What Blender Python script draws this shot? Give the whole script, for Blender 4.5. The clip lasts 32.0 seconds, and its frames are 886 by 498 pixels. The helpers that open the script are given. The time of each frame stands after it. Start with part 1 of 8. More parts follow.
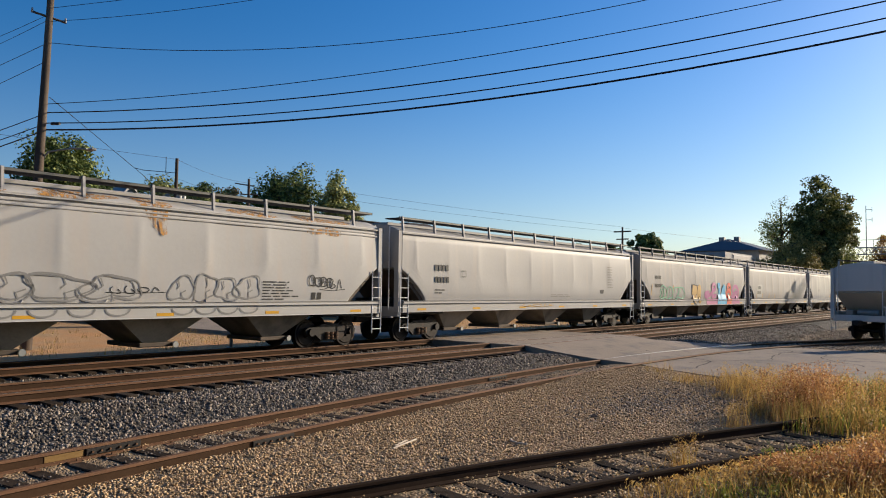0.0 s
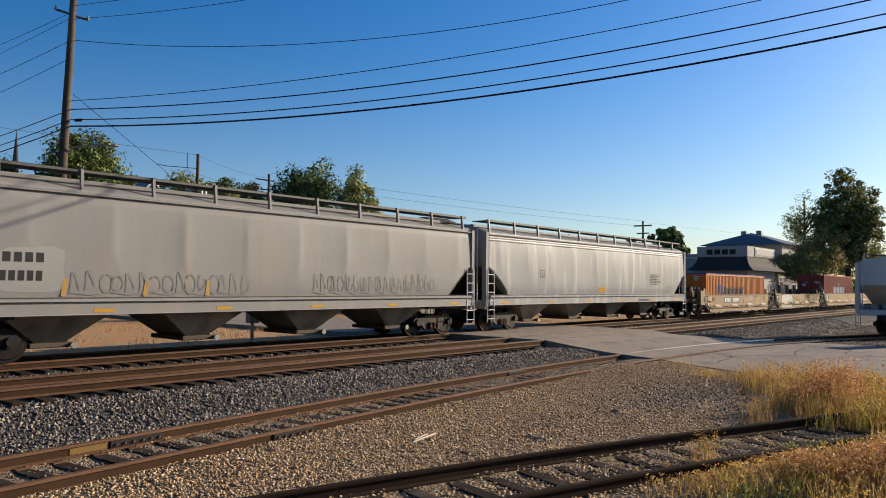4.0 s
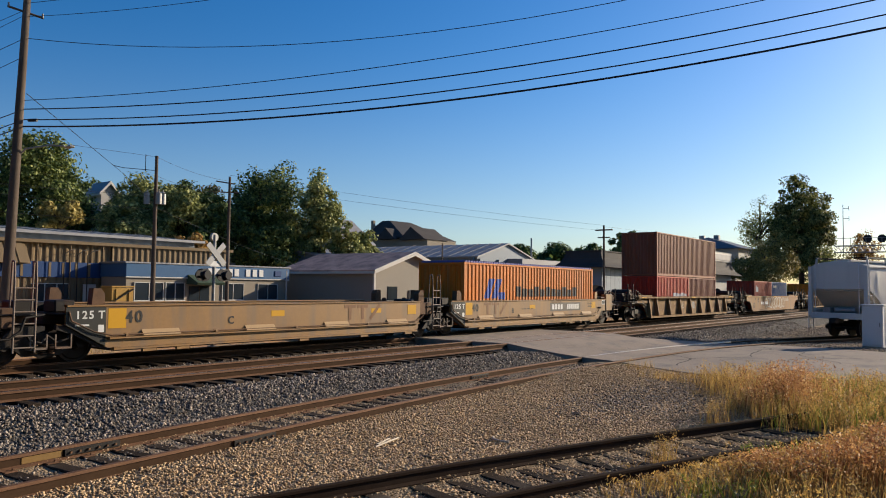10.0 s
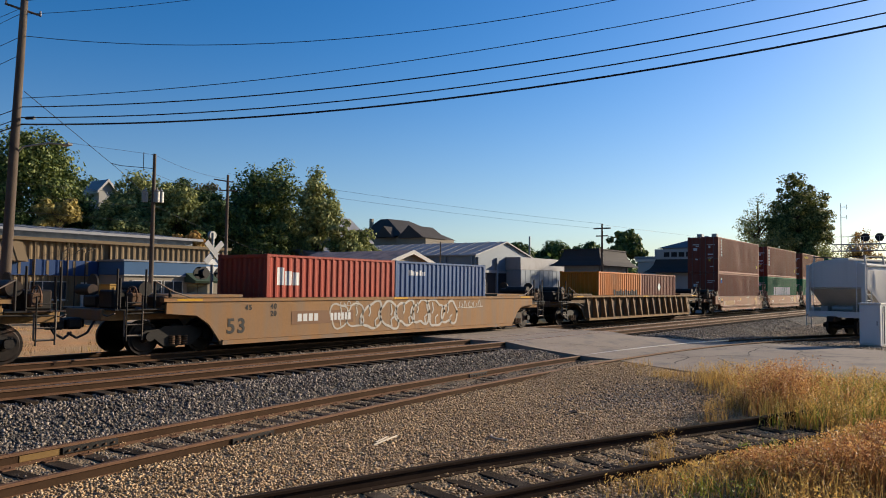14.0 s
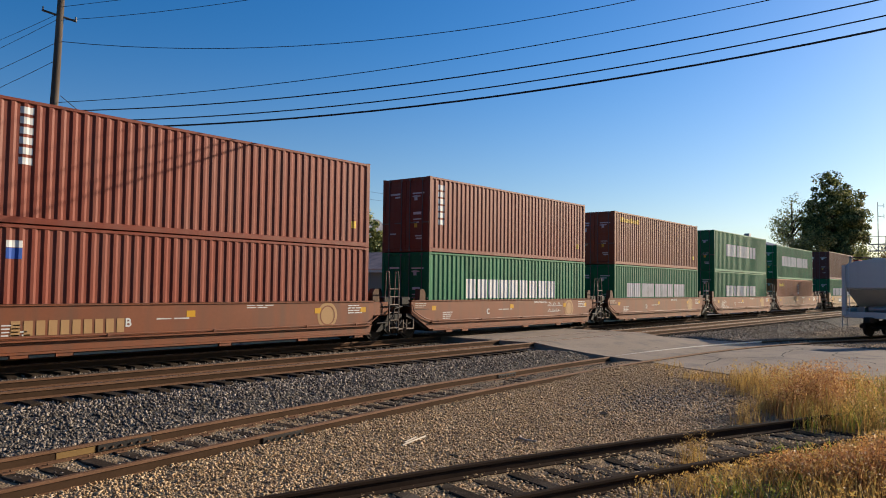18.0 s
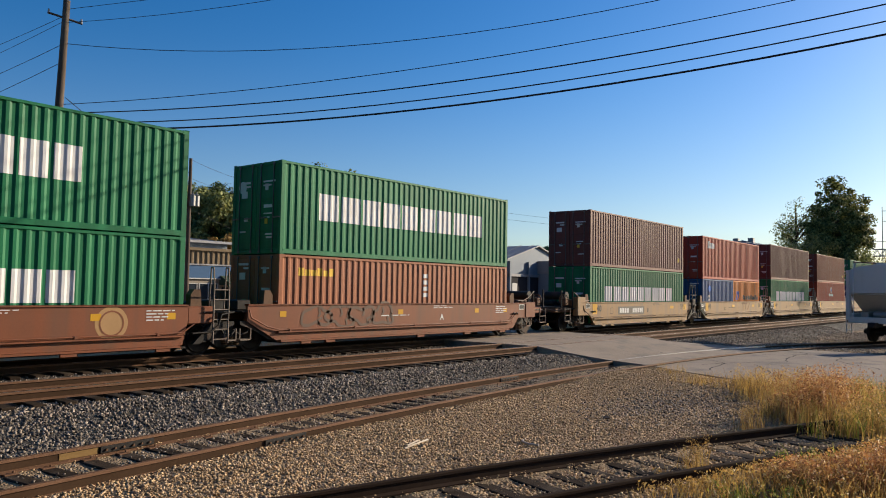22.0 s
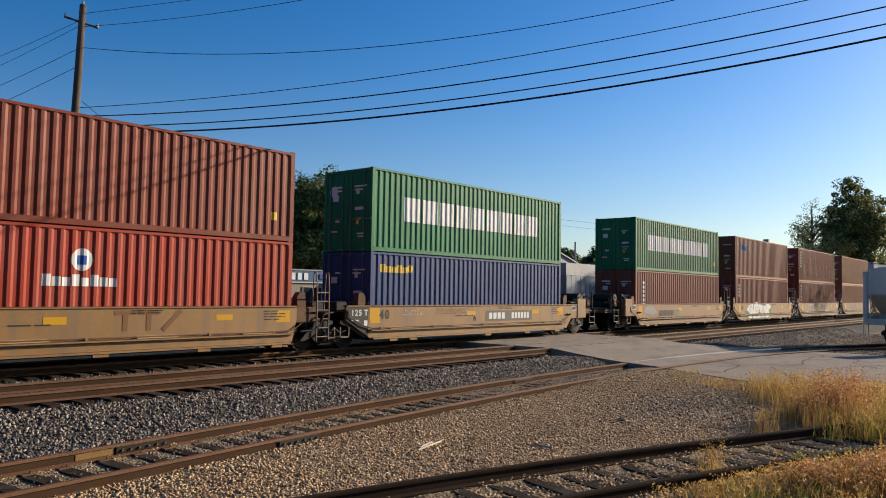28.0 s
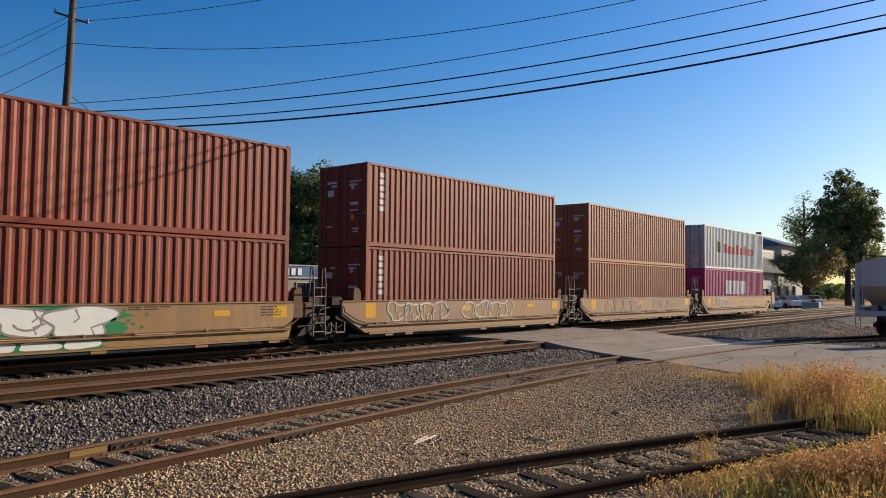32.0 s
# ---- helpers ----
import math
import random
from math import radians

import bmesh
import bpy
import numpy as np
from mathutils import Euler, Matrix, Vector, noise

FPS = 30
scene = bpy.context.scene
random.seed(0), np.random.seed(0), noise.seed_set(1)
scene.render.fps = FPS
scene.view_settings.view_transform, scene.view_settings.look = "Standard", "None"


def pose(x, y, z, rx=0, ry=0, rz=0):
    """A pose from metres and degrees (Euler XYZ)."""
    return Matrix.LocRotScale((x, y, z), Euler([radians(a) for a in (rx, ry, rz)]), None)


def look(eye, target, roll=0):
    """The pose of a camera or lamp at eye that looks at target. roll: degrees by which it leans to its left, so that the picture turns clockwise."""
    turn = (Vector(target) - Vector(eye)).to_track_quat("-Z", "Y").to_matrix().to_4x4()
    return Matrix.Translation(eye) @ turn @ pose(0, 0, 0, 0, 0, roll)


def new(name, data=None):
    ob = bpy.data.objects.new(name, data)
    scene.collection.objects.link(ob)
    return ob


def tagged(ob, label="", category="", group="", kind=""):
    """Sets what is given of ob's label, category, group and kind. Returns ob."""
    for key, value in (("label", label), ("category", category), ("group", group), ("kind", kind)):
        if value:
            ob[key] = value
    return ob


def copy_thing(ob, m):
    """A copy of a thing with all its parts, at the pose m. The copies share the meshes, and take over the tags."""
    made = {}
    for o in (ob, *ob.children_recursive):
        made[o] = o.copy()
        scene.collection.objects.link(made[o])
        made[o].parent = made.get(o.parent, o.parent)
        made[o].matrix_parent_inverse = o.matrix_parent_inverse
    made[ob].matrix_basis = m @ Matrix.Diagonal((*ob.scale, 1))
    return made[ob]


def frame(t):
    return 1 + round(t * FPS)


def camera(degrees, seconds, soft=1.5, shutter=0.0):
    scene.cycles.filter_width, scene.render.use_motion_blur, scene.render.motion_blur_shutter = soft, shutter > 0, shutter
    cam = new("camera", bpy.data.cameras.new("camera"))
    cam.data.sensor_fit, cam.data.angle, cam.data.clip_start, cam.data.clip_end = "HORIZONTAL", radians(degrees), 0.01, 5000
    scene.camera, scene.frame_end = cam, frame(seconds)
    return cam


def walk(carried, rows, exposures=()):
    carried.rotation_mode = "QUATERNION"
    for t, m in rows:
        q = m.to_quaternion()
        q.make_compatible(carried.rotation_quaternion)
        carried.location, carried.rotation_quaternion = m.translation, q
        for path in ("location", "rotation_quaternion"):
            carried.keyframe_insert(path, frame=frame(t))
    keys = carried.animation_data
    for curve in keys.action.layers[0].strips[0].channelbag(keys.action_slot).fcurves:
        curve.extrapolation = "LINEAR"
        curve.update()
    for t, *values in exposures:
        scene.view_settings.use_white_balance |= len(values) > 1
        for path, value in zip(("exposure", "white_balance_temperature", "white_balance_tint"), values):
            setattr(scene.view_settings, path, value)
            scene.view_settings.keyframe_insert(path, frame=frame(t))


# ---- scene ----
# The hand-held camera stands beside the gravel lot and only sways.
cam = camera(61.16, 32.0, soft=1.0)
EYE = (0.0, 0.0, 1.958)
PATH = [
    (0, 93.065, -0.745, -51.634), (0.5, 93.1, -0.795, -51.382), (1, 93.071, -0.722, -50.883),
    (1.5, 93.044, -0.726, -50.402), (2, 93.024, -0.762, -50.017), (2.5, 92.928, -0.78, -49.579),
    (3, 92.803, -0.88, -49.673), (3.5, 92.668, -0.839, -50.063), (5.5, 92.588, -0.617, -50.235),
    (6, 92.637, -0.701, -50.482), (6.5, 92.683, -0.725, -50.631), (7, 92.803, -0.647, -50.796),
    (7.5, 92.878, -0.694, -50.997), (8, 92.941, -0.718, -51.418), (8.5, 92.926, -0.668, -51.751),
    (9, 92.959, -0.72, -52.06), (9.5, 92.958, -0.692, -52.506), (10, 92.952, -0.675, -52.984),
    (10.5, 92.895, -0.697, -53.274), (11, 92.866, -0.736, -53.256), (11.5, 92.817, -0.736, -53.021),
    (12, 92.786, -0.676, -52.811), (12.5, 92.809, -0.657, -52.706), (13, 92.786, -0.695, -52.738),
    (13.5, 92.786, -0.647, -52.925), (14, 92.824, -0.703, -53.121), (14.5, 92.786, -0.718, -53.07),
    (16.5, 92.88, -0.873, -51.124), (17, 92.873, -0.723, -51.003), (17.5, 92.86, -0.641, -51.114),
    (18, 92.838, -0.708, -50.951), (18.5, 92.88, -0.824, -50.845), (19, 92.855, -0.873, -50.618),
    (19.5, 92.858, -0.936, -50.616), (20, 92.858, -0.961, -50.894), (20.5, 92.951, -0.868, -50.856),
    (21, 92.971, -0.862, -50.79), (21.5, 93.033, -0.838, -50.738), (22, 93.075, -0.972, -50.716),
    (22.5, 93.093, -0.899, -50.898), (23, 93.123, -0.81, -50.917), (23.5, 93.11, -0.791, -50.883),
    (24, 93.17, -0.91, -50.95), (24.5, 93.223, -0.821, -50.909), (25, 93.199, -0.759, -50.755),
    (25.5, 93.158, -0.751, -50.26), (27.5, 93.23, -0.983, -49.387), (28, 93.186, -0.968, -49.713),
    (28.5, 93.179, -1.012, -49.64), (29, 93.169, -1.038, -49.564), (29.5, 93.202, -1.062, -49.603),
    (30, 93.185, -0.992, -50.179), (30.5, 93.184, -0.898, -50.169), (31, 93.116, -0.834, -50.234),
    (31.5, 92.985, -0.667, -50.373), (32, 92.774, -0.614, -50.176),
]
walk(cam, [(t, pose(*EYE, a, b, c)) for t, a, b, c in PATH])

# ---- light: low autumn sun from behind and beyond the lot, clear sky ----
SUN = Vector((0.859, -0.400, 0.320)).normalized()
world = bpy.data.worlds.new("sky")
scene.world = world
world.use_nodes = True
wn = world.node_tree.nodes
sky = wn.new("ShaderNodeTexSky")
sky.sky_type = "NISHITA"
sky.sun_disc = False
sky.sun_elevation = math.asin(SUN.z)
sky.sun_rotation = math.atan2(SUN.x, SUN.y)
sky.altitude = 250
sky.air_density = 1.0
sky.dust_density = 1.1
sky.ozone_density = 3.0
deep = wn.new("ShaderNodeHueSaturation")
deep.inputs["Saturation"].default_value = 1.46
deep.inputs["Hue"].default_value = 0.5075
world.node_tree.links.new(sky.outputs[0], deep.inputs["Color"])
haze = wn.new("ShaderNodeMix")
haze.data_type = "RGBA"
haze.inputs[7].default_value = (3.25, 3.6, 5.0, 1)
# the air whitens smoothly towards the horizon all the way round
way = wn.new("ShaderNodeTexCoord")
up = wn.new("ShaderNodeSeparateXYZ")
world.node_tree.links.new(way.outputs["Generated"], up.inputs[0])
low_air = wn.new("ShaderNodeMapRange")
low_air.inputs[1].default_value, low_air.inputs[2].default_value = 0.0, 0.36
low_air.inputs[3].default_value, low_air.inputs[4].default_value = 0.45, 0.09
low_air.interpolation_type = "SMOOTHERSTEP"
world.node_tree.links.new(up.outputs["Z"], low_air.inputs[0])
thin = wn.new("ShaderNodeMath")
thin.operation = "MULTIPLY"
world.node_tree.links.new(low_air.outputs[0], thin.inputs[0])
world.node_tree.links.new(thin.outputs[0], haze.inputs[0])
# the clear air is brighter on the sun's side
sunward = wn.new("ShaderNodeVectorMath")
sunward.operation = "DOT_PRODUCT"
sunward.inputs[1].default_value = (SUN.x, SUN.y, 0.0)
world.node_tree.links.new(way.outputs["Generated"], sunward.inputs[0])
glow = wn.new("ShaderNodeMapRange")
glow.inputs[1].default_value, glow.inputs[2].default_value = -0.1, 0.85
glow.inputs[3].default_value, glow.inputs[4].default_value = 0.95, 1.24
world.node_tree.links.new(sunward.outputs["Value"], glow.inputs[0])
world.node_tree.links.new(glow.outputs[0], deep.inputs["Value"])
veil = wn.new("ShaderNodeMapRange")
veil.inputs[1].default_value, veil.inputs[2].default_value = -0.1, 0.85
veil.inputs[3].default_value, veil.inputs[4].default_value = 0.42, 0.62
world.node_tree.links.new(sunward.outputs["Value"], veil.inputs[0])
world.node_tree.links.new(veil.outputs[0], thin.inputs[1])
world.node_tree.links.new(deep.outputs[0], haze.inputs[6])
world.node_tree.links.new(haze.outputs[2], wn["Background"].inputs[0])
wn["Background"].inputs[1].default_value = 0.095
sun = new("sun", bpy.data.lights.new("sun", "SUN"))
sun.data.energy = 5.0
sun.data.angle = radians(0.55)
sun.data.color = (1.0, 0.84, 0.64)
sun.matrix_world = look((0, 0, 60), Vector((0, 0, 60)) - SUN)
scene.view_settings.exposure = 0.50


# ---- materials ----
def mat(name, base, rough=0.6, metal=0.0, var=0.15, big=0.6, fine=14.0, bump=0.0, bump_scale=30.0,
        dirt=None, dirt_amount=0.0, streak=False, spec=0.25, rnd=0.0):
    """A painted, stony or wooden surface: two scales of colour change, optional dirt in patches or streaks, fine relief."""
    base = tuple(c * 0.80 for c in base)
    m = bpy.data.materials.new(name)
    m.use_nodes = True
    nt = m.node_tree
    n, ln = nt.nodes, nt.links
    b = n["Principled BSDF"]
    b.inputs["Roughness"].default_value = rough
    b.inputs["Metallic"].default_value = metal
    b.inputs["Specular IOR Level"].default_value = spec
    tc = n.new("ShaderNodeTexCoord")
    oi = n.new("ShaderNodeObjectInfo")
    off = n.new("ShaderNodeVectorMath")
    off.operation = "MULTIPLY_ADD"
    ln.new(oi.outputs["Random"], off.inputs[0])
    off.inputs[1].default_value = (37.0, 17.0, 9.0)
    ln.new(tc.outputs["Object"], off.inputs[2])

    def noise_at(scale, detail, stretch=None):
        src = off.outputs[0]
        if stretch:
            mp = n.new("ShaderNodeMapping")
            mp.inputs["Scale"].default_value = stretch
            ln.new(src, mp.inputs[0])
            src = mp.outputs[0]
        t = n.new("ShaderNodeTexNoise")
        t.inputs["Scale"].default_value = scale
        t.inputs["Detail"].default_value = detail
        ln.new(src, t.inputs["Vector"])
        return t.outputs["Fac"]

    def ramp(fac, lo, hi):
        r = n.new("ShaderNodeMapRange")
        r.inputs[1].default_value, r.inputs[2].default_value = lo, hi
        ln.new(fac, r.inputs[0])
        return r.outputs[0]

    def mix(fac, a, c):
        x = n.new("ShaderNodeMix")
        x.data_type = "RGBA"
        ln.new(fac, x.inputs[0])
        for sock, val in ((x.inputs[6], a), (x.inputs[7], c)):
            if isinstance(val, tuple):
                sock.default_value = (*val[:3], 1)
            else:
                ln.new(val, sock)
        return x.outputs[2]

    lo = tuple(max(0, c * (1 - var)) for c in base)
    hi = tuple(min(1, c * (1 + var)) for c in base)
    col = mix(ramp(noise_at(big, 4), 0.3, 0.7), lo, hi)
    col2 = mix(ramp(noise_at(fine, 3), 0.25, 0.75), tuple(c * (1 - var * 0.8) for c in base), tuple(min(1, c * (1 + var * 0.8)) for c in base))
    half = n.new("ShaderNodeMix")
    half.data_type = "RGBA"
    half.inputs[0].default_value = 0.5
    ln.new(col, half.inputs[6])
    ln.new(col2, half.inputs[7])
    col = half.outputs[2]
    if rnd:
        hv = n.new("ShaderNodeHueSaturation")
        r = n.new("ShaderNodeMapRange")
        r.inputs[3].default_value, r.inputs[4].default_value = 1 - rnd, 1 + rnd
        ln.new(oi.outputs["Random"], r.inputs[0])
        ln.new(r.outputs[0], hv.inputs["Value"])
        ln.new(col, hv.inputs["Color"])
        col = hv.outputs[0]
    if dirt:
        f = ramp(noise_at(1.1, 6, (2.2, 2.2, 0.25) if streak else None), 0.62 - dirt_amount * 0.35, 0.85 - dirt_amount * 0.2)
        col = mix(f, col, dirt)
    ln.new(col, b.inputs["Base Color"])
    if bump:
        bp = n.new("ShaderNodeBump")
        bp.inputs["Strength"].default_value = min(1.0, bump)
        bp.inputs["Distance"].default_value = 0.02
        ln.new(noise_at(bump_scale, 4), bp.inputs["Height"])
        ln.new(bp.outputs[0], b.inputs["Normal"])
    return m


RUST = (0.12, 0.055, 0.028)
GRIME = (0.06, 0.05, 0.04)
M_RAIL = mat("rail_rust", (0.165, 0.085, 0.045), 0.65, 0.2, 0.25, 2, 30, 0.3, 60)
M_RAILTOP = mat("rail_polished", (0.50, 0.45, 0.40), 0.35, 0.9, 0.1)
# worn metal, coloured extra bright to stand for the sun's glint
M_RAILSHINE = mat("rail_bright", (0.80, 0.76, 0.70), 0.35, 0.6, 0.15)
M_RAILDARK = mat("rail_dark", (0.036, 0.023, 0.016), 0.85, 0, 0.3, 2, 30, 0.12, 60, spec=0.06)
M_ROD = mat("lock_rod_steel", (0.15, 0.14, 0.135), 0.5, 0.4, 0.15)
# web rust, its colour darkened for the shade below the rail head
M_RAILWEB = mat("rail_web", (0.062, 0.036, 0.021), 0.85, 0, 0.3, 2, 30, 0.12, 60, spec=0.06)
M_TIE = mat("tie_wood", (0.046, 0.033, 0.023), 0.9, 0, 0.35, 1.5, 40, 0.6, 50, (0.12, 0.10, 0.08), 0.2, rnd=0.25, spec=0.06)
M_ASPHALT = mat("asphalt", (0.33, 0.268, 0.208), 0.9, 0, 0.14, 0.35, 60, 0.4, 120, (0.13, 0.12, 0.11), 0.3)
M_STEELDARK = mat("steel_dark", (0.021, 0.018, 0.016), 0.6, 0.2, 0.4, 3, 20, 0.2, 40, RUST, 0.12)
M_WHEEL = mat("wheel_steel", (0.022, 0.017, 0.015), 0.55, 0.5, 0.35, 4, 20, 0.1, 40, RUST, 0.1)
M_RUSTY = mat("rusty_steel", (0.135, 0.075, 0.042), 0.75, 0.1, 0.35, 2, 20, 0.2, 30, (0.05, 0.035, 0.025), 0.35)
M_GALV = mat("galvanised", (0.33, 0.33, 0.315), 0.45, 0.5, 0.12, 3, 30)
M_WHITEP = mat("white_paint", (0.72, 0.72, 0.70), 0.5, 0, 0.06, 2, 20)
M_BLACKP = mat("black_paint", (0.02, 0.02, 0.022), 0.5, 0, 0.2)
M_CONC = mat("concrete", (0.42, 0.39, 0.34), 0.85, 0, 0.12, 0.8, 25, 0.2, 60)


# ---- mesh building ----
class Shape:
    """Collects faces of one mesh."""

    def __init__(self):
        self.v, self.f, self.s = [], [], []

    def add(self, verts, faces, smooth=False):
        k = len(self.v)
        self.v += [tuple(p) for p in verts]
        self.f += [tuple(i + k for i in f) for f in faces]
        self.s += [smooth] * len(faces)
        return self

    def box(self, x0, x1, y0, y1, z0, z1, c=0.0):
        if not c:
            v = [(x, y, z) for x in (x0, x1) for y in (y0, y1) for z in (z0, z1)]
            return self.add(v, [(0, 1, 3, 2), (4, 6, 7, 5), (0, 4, 5, 1), (2, 3, 7, 6), (0, 2, 6, 4), (1, 5, 7, 3)])
        c = min(c, abs(x1 - x0) / 2.2, abs(y1 - y0) / 2.2, abs(z1 - z0) / 2.2)
        b = bmesh.new()
        bmesh.ops.create_cube(b, size=1)
        for q in b.verts:
            q.co = ((x0 + x1) / 2 + q.co.x * (x1 - x0), (y0 + y1) / 2 + q.co.y * (y1 - y0), (z0 + z1) / 2 + q.co.z * (z1 - z0))
        bmesh.ops.bevel(b, geom=b.edges[:], offset=c, segments=1, affect="EDGES")
        b.verts.index_update()
        self.add([q.co for q in b.verts], [[q.index for q in f.verts] for f in b.faces])
        b.free()
        return self

    def prism(self, poly, axis, a, b):
        """A polygon of (u, w) pulled from a to b along the axis."""
        def at(u, w, t):
            return {"x": (t, u, w), "y": (u, t, w), "z": (u, w, t)}[axis]
        n = len(poly)
        v = [at(u, w, a) for u, w in poly] + [at(u, w, b) for u, w in poly]
        return self.add(v, [tuple(range(n)), tuple(range(2 * n - 1, n - 1, -1))] + [(i, (i + 1) % n, n + (i + 1) % n, n + i) for i in range(n)])

    def cyl(self, p, q, r, n=12, r2=None, smooth=True):
        p, q = Vector(p), Vector(q)
        d = (q - p).normalized()
        u = d.orthogonal().normalized()
        w = d.cross(u)
        r2 = r if r2 is None else r2
        ring = [u * math.cos(a) + w * math.sin(a) for a in (i * 2 * math.pi / n for i in range(n))]
        v = [p + k * r for k in ring] + [q + k * r2 for k in ring]
        self.add(v, [(i, (i + 1) % n, n + (i + 1) % n, n + i) for i in range(n)], smooth)
        return self.add(v, [tuple(range(n - 1, -1, -1)), tuple(range(n, 2 * n))])

    def tube(self, pts, r, n=6):
        for a, b in zip(pts, pts[1:]):
            self.cyl(a, b, r, n)
        return self

    def mesh(self, name, material, fix=True):
        me = bpy.data.meshes.new(name)
        me.from_pydata(self.v, [], self.f)
        me.polygons.foreach_set("use_smooth", self.s)
        if fix:
            b = bmesh.new()
            b.from_mesh(me)
            bmesh.ops.recalc_face_normals(b, faces=b.faces)
            b.to_mesh(me)
            b.free()
        me.materials.append(material)
        return me


def part(name, shape, material, parent=None, label="", at=(0, 0, 0), turn=0.0):
    """Links a shape as one mesh object under a thing or a part."""
    me = shape if isinstance(shape, bpy.types.Mesh) else shape.mesh(name, material)
    ob = new(name, me)
    ob.location = at
    ob.rotation_euler[2] = radians(turn)
    if parent:
        ob.parent = parent
    if label:
        ob["label"] = label
    return ob


def thing(name, label, category, group="", kind="", at=(0, 0, 0), turn=0.0):
    ob = new(name)
    ob.empty_display_size = 0.2
    ob.location = at
    ob.rotation_euler[2] = radians(turn)
    return tagged(ob, label, category, group, kind)


LETTERS = {}


def lettering(text, size):
    """Flat mesh data of a short text in the built-in font, standing in the xz plane, facing -y."""
    key = (text, size)
    if key not in LETTERS:
        cu = bpy.data.curves.new("letters", "FONT")
        cu.body, cu.size, cu.align_x, cu.extrude, cu.offset = text, size, "LEFT", 0.002, 0.022 * size
        ob = bpy.data.objects.new("letters", cu)
        me = bpy.data.meshes.new_from_object(ob)
        me.transform(Matrix.Rotation(radians(90), 4, "X"))
        bpy.data.objects.remove(ob)
        LETTERS[key] = me
    return LETTERS[key].copy()


def write(text, size, material, parent, x, y, z, name="stencil_letter"):
    """Stencilled characters, one mesh each."""
    for ch in text:
        if ch != " ":
            me = lettering(ch, size)
            me.materials.clear()
            me.materials.append(material)
            part(name, me, material, parent, "", (x, y, z))
        x += size * (0.35 if ch == " " else 0.62)


# ---- ground, road and tracks ----
def smooth01(a, b, x):
    t = min(1.0, max(0.0, (x - a) / (b - a)))
    return t * t * (3 - 2 * t)


Y1, Y2 = 19.51, 15.18          # the two main tracks; rail tops at z = 0
LOW = -0.38                    # rail tops of the two sidings
ROAD_L, ROAD_R = 22.3, 31.6


def catmull(pts, step):
    """Even points along a smooth curve through pts."""
    out = []
    p = [np.array(q, float) for q in pts]
    p = [2 * p[0] - p[1]] + p + [2 * p[-1] - p[-2]]
    for a, b, c, d in zip(p, p[1:], p[2:], p[3:]):
        for t in np.linspace(0, 1, 24, endpoint=False):
            out.append(0.5 * (2 * b + (c - a) * t + (2 * a - 5 * b + 4 * c - d) * t * t + (3 * b - a - 3 * c + d) * t ** 3))
    out.append(p[-2])
    out = np.array(out)
    s = np.concatenate([[0], np.cumsum(np.hypot(*np.diff(out, axis=0).T))])
    q = np.arange(0, s[-1], step)
    return np.stack([np.interp(q, s, out[:, k]) for k in (0, 1)], 1)


SIDING = catmull([(-40, 5.4), (-14, 8.3), (4, 10.0), (11.3, 10.68), (16, 10.95), (21, 11.08), (25.5, 11.0), (29.5, 10.75), (33, 10.3), (37, 9.35), (41, 8.1), (46, 6.4), (56, 2.7), (75, -4.5)], 0.6)
STUB = catmull([(-30, 13.2), (-6, 8.9), (2, 6.95), (6.2, 5.82), (8, 5.32), (10, 4.68), (13.2, 3.55), (18, 1.7), (26, -1.6), (40, -7.5)], 0.6)


def beside(path, x, y):
    """How far a spot lies from a track's centre line."""
    return abs(float(np.interp(x, path[:, 0], path[:, 1])) - y)


def ground_z(x, y):
    z = -0.60 + 0.345 * smooth01(11.7, 13.1, y)
    z -= 0.25 * smooth01(22.0, 24.0, y)
    z += 0.125 * smooth01(16.5, 20.5, x) * smooth01(12.0, 11.0, y) * smooth01(46, 36, x)
    z += 0.17 * max(0.0, y - 62) * smooth01(100, 60, x) * smooth01(62, 80, y) * (1 - 0.8 * smooth01(130, 260, y))
    if -20 < x < 21 and -3 < y < 13:
        a, c = beside(SIDING, x, y), beside(STUB, x, y)
        z += 0.075 * smooth01(2.4, 1.3, a) - 0.055 * smooth01(0.85, 0.6, a) + 0.045 * smooth01(2.2, 1.2, c) - 0.055 * smooth01(0.85, 0.6, c)
    z += 0.03 * noise.noise((x * 0.35, y * 0.35, 0)) * smooth01(13.2, 11.0, y)
    z += 0.015 * noise.noise((x * 1.7, y * 1.7, 3))
    return z


def road_z(y):
    return -0.45 + 0.05 * smooth01(10.4, 11.7, y) + 0.388 * min(1.0, max(0.0, (y - 11.75) / 2.55)) - 0.3 * smooth01(21.6, 26.0, y)


def road_left(y):
    return float(np.interp(y, [-30, 4, 6.6, 8.45, 10.2, 11.6, 12.7, 14, 27], [21.6, 21.6, 21.7, 22.4, 23.7, 23.8, 23.3, 22.9, 23.2]))


def road_right(y):
    return float(np.interp(y, [-30, 4.3, 8.2, 11.6, 12.4, 13.4, 27], [36, 35.4, 36.2, 35.1, 33.8, 31.9, 32.6]))


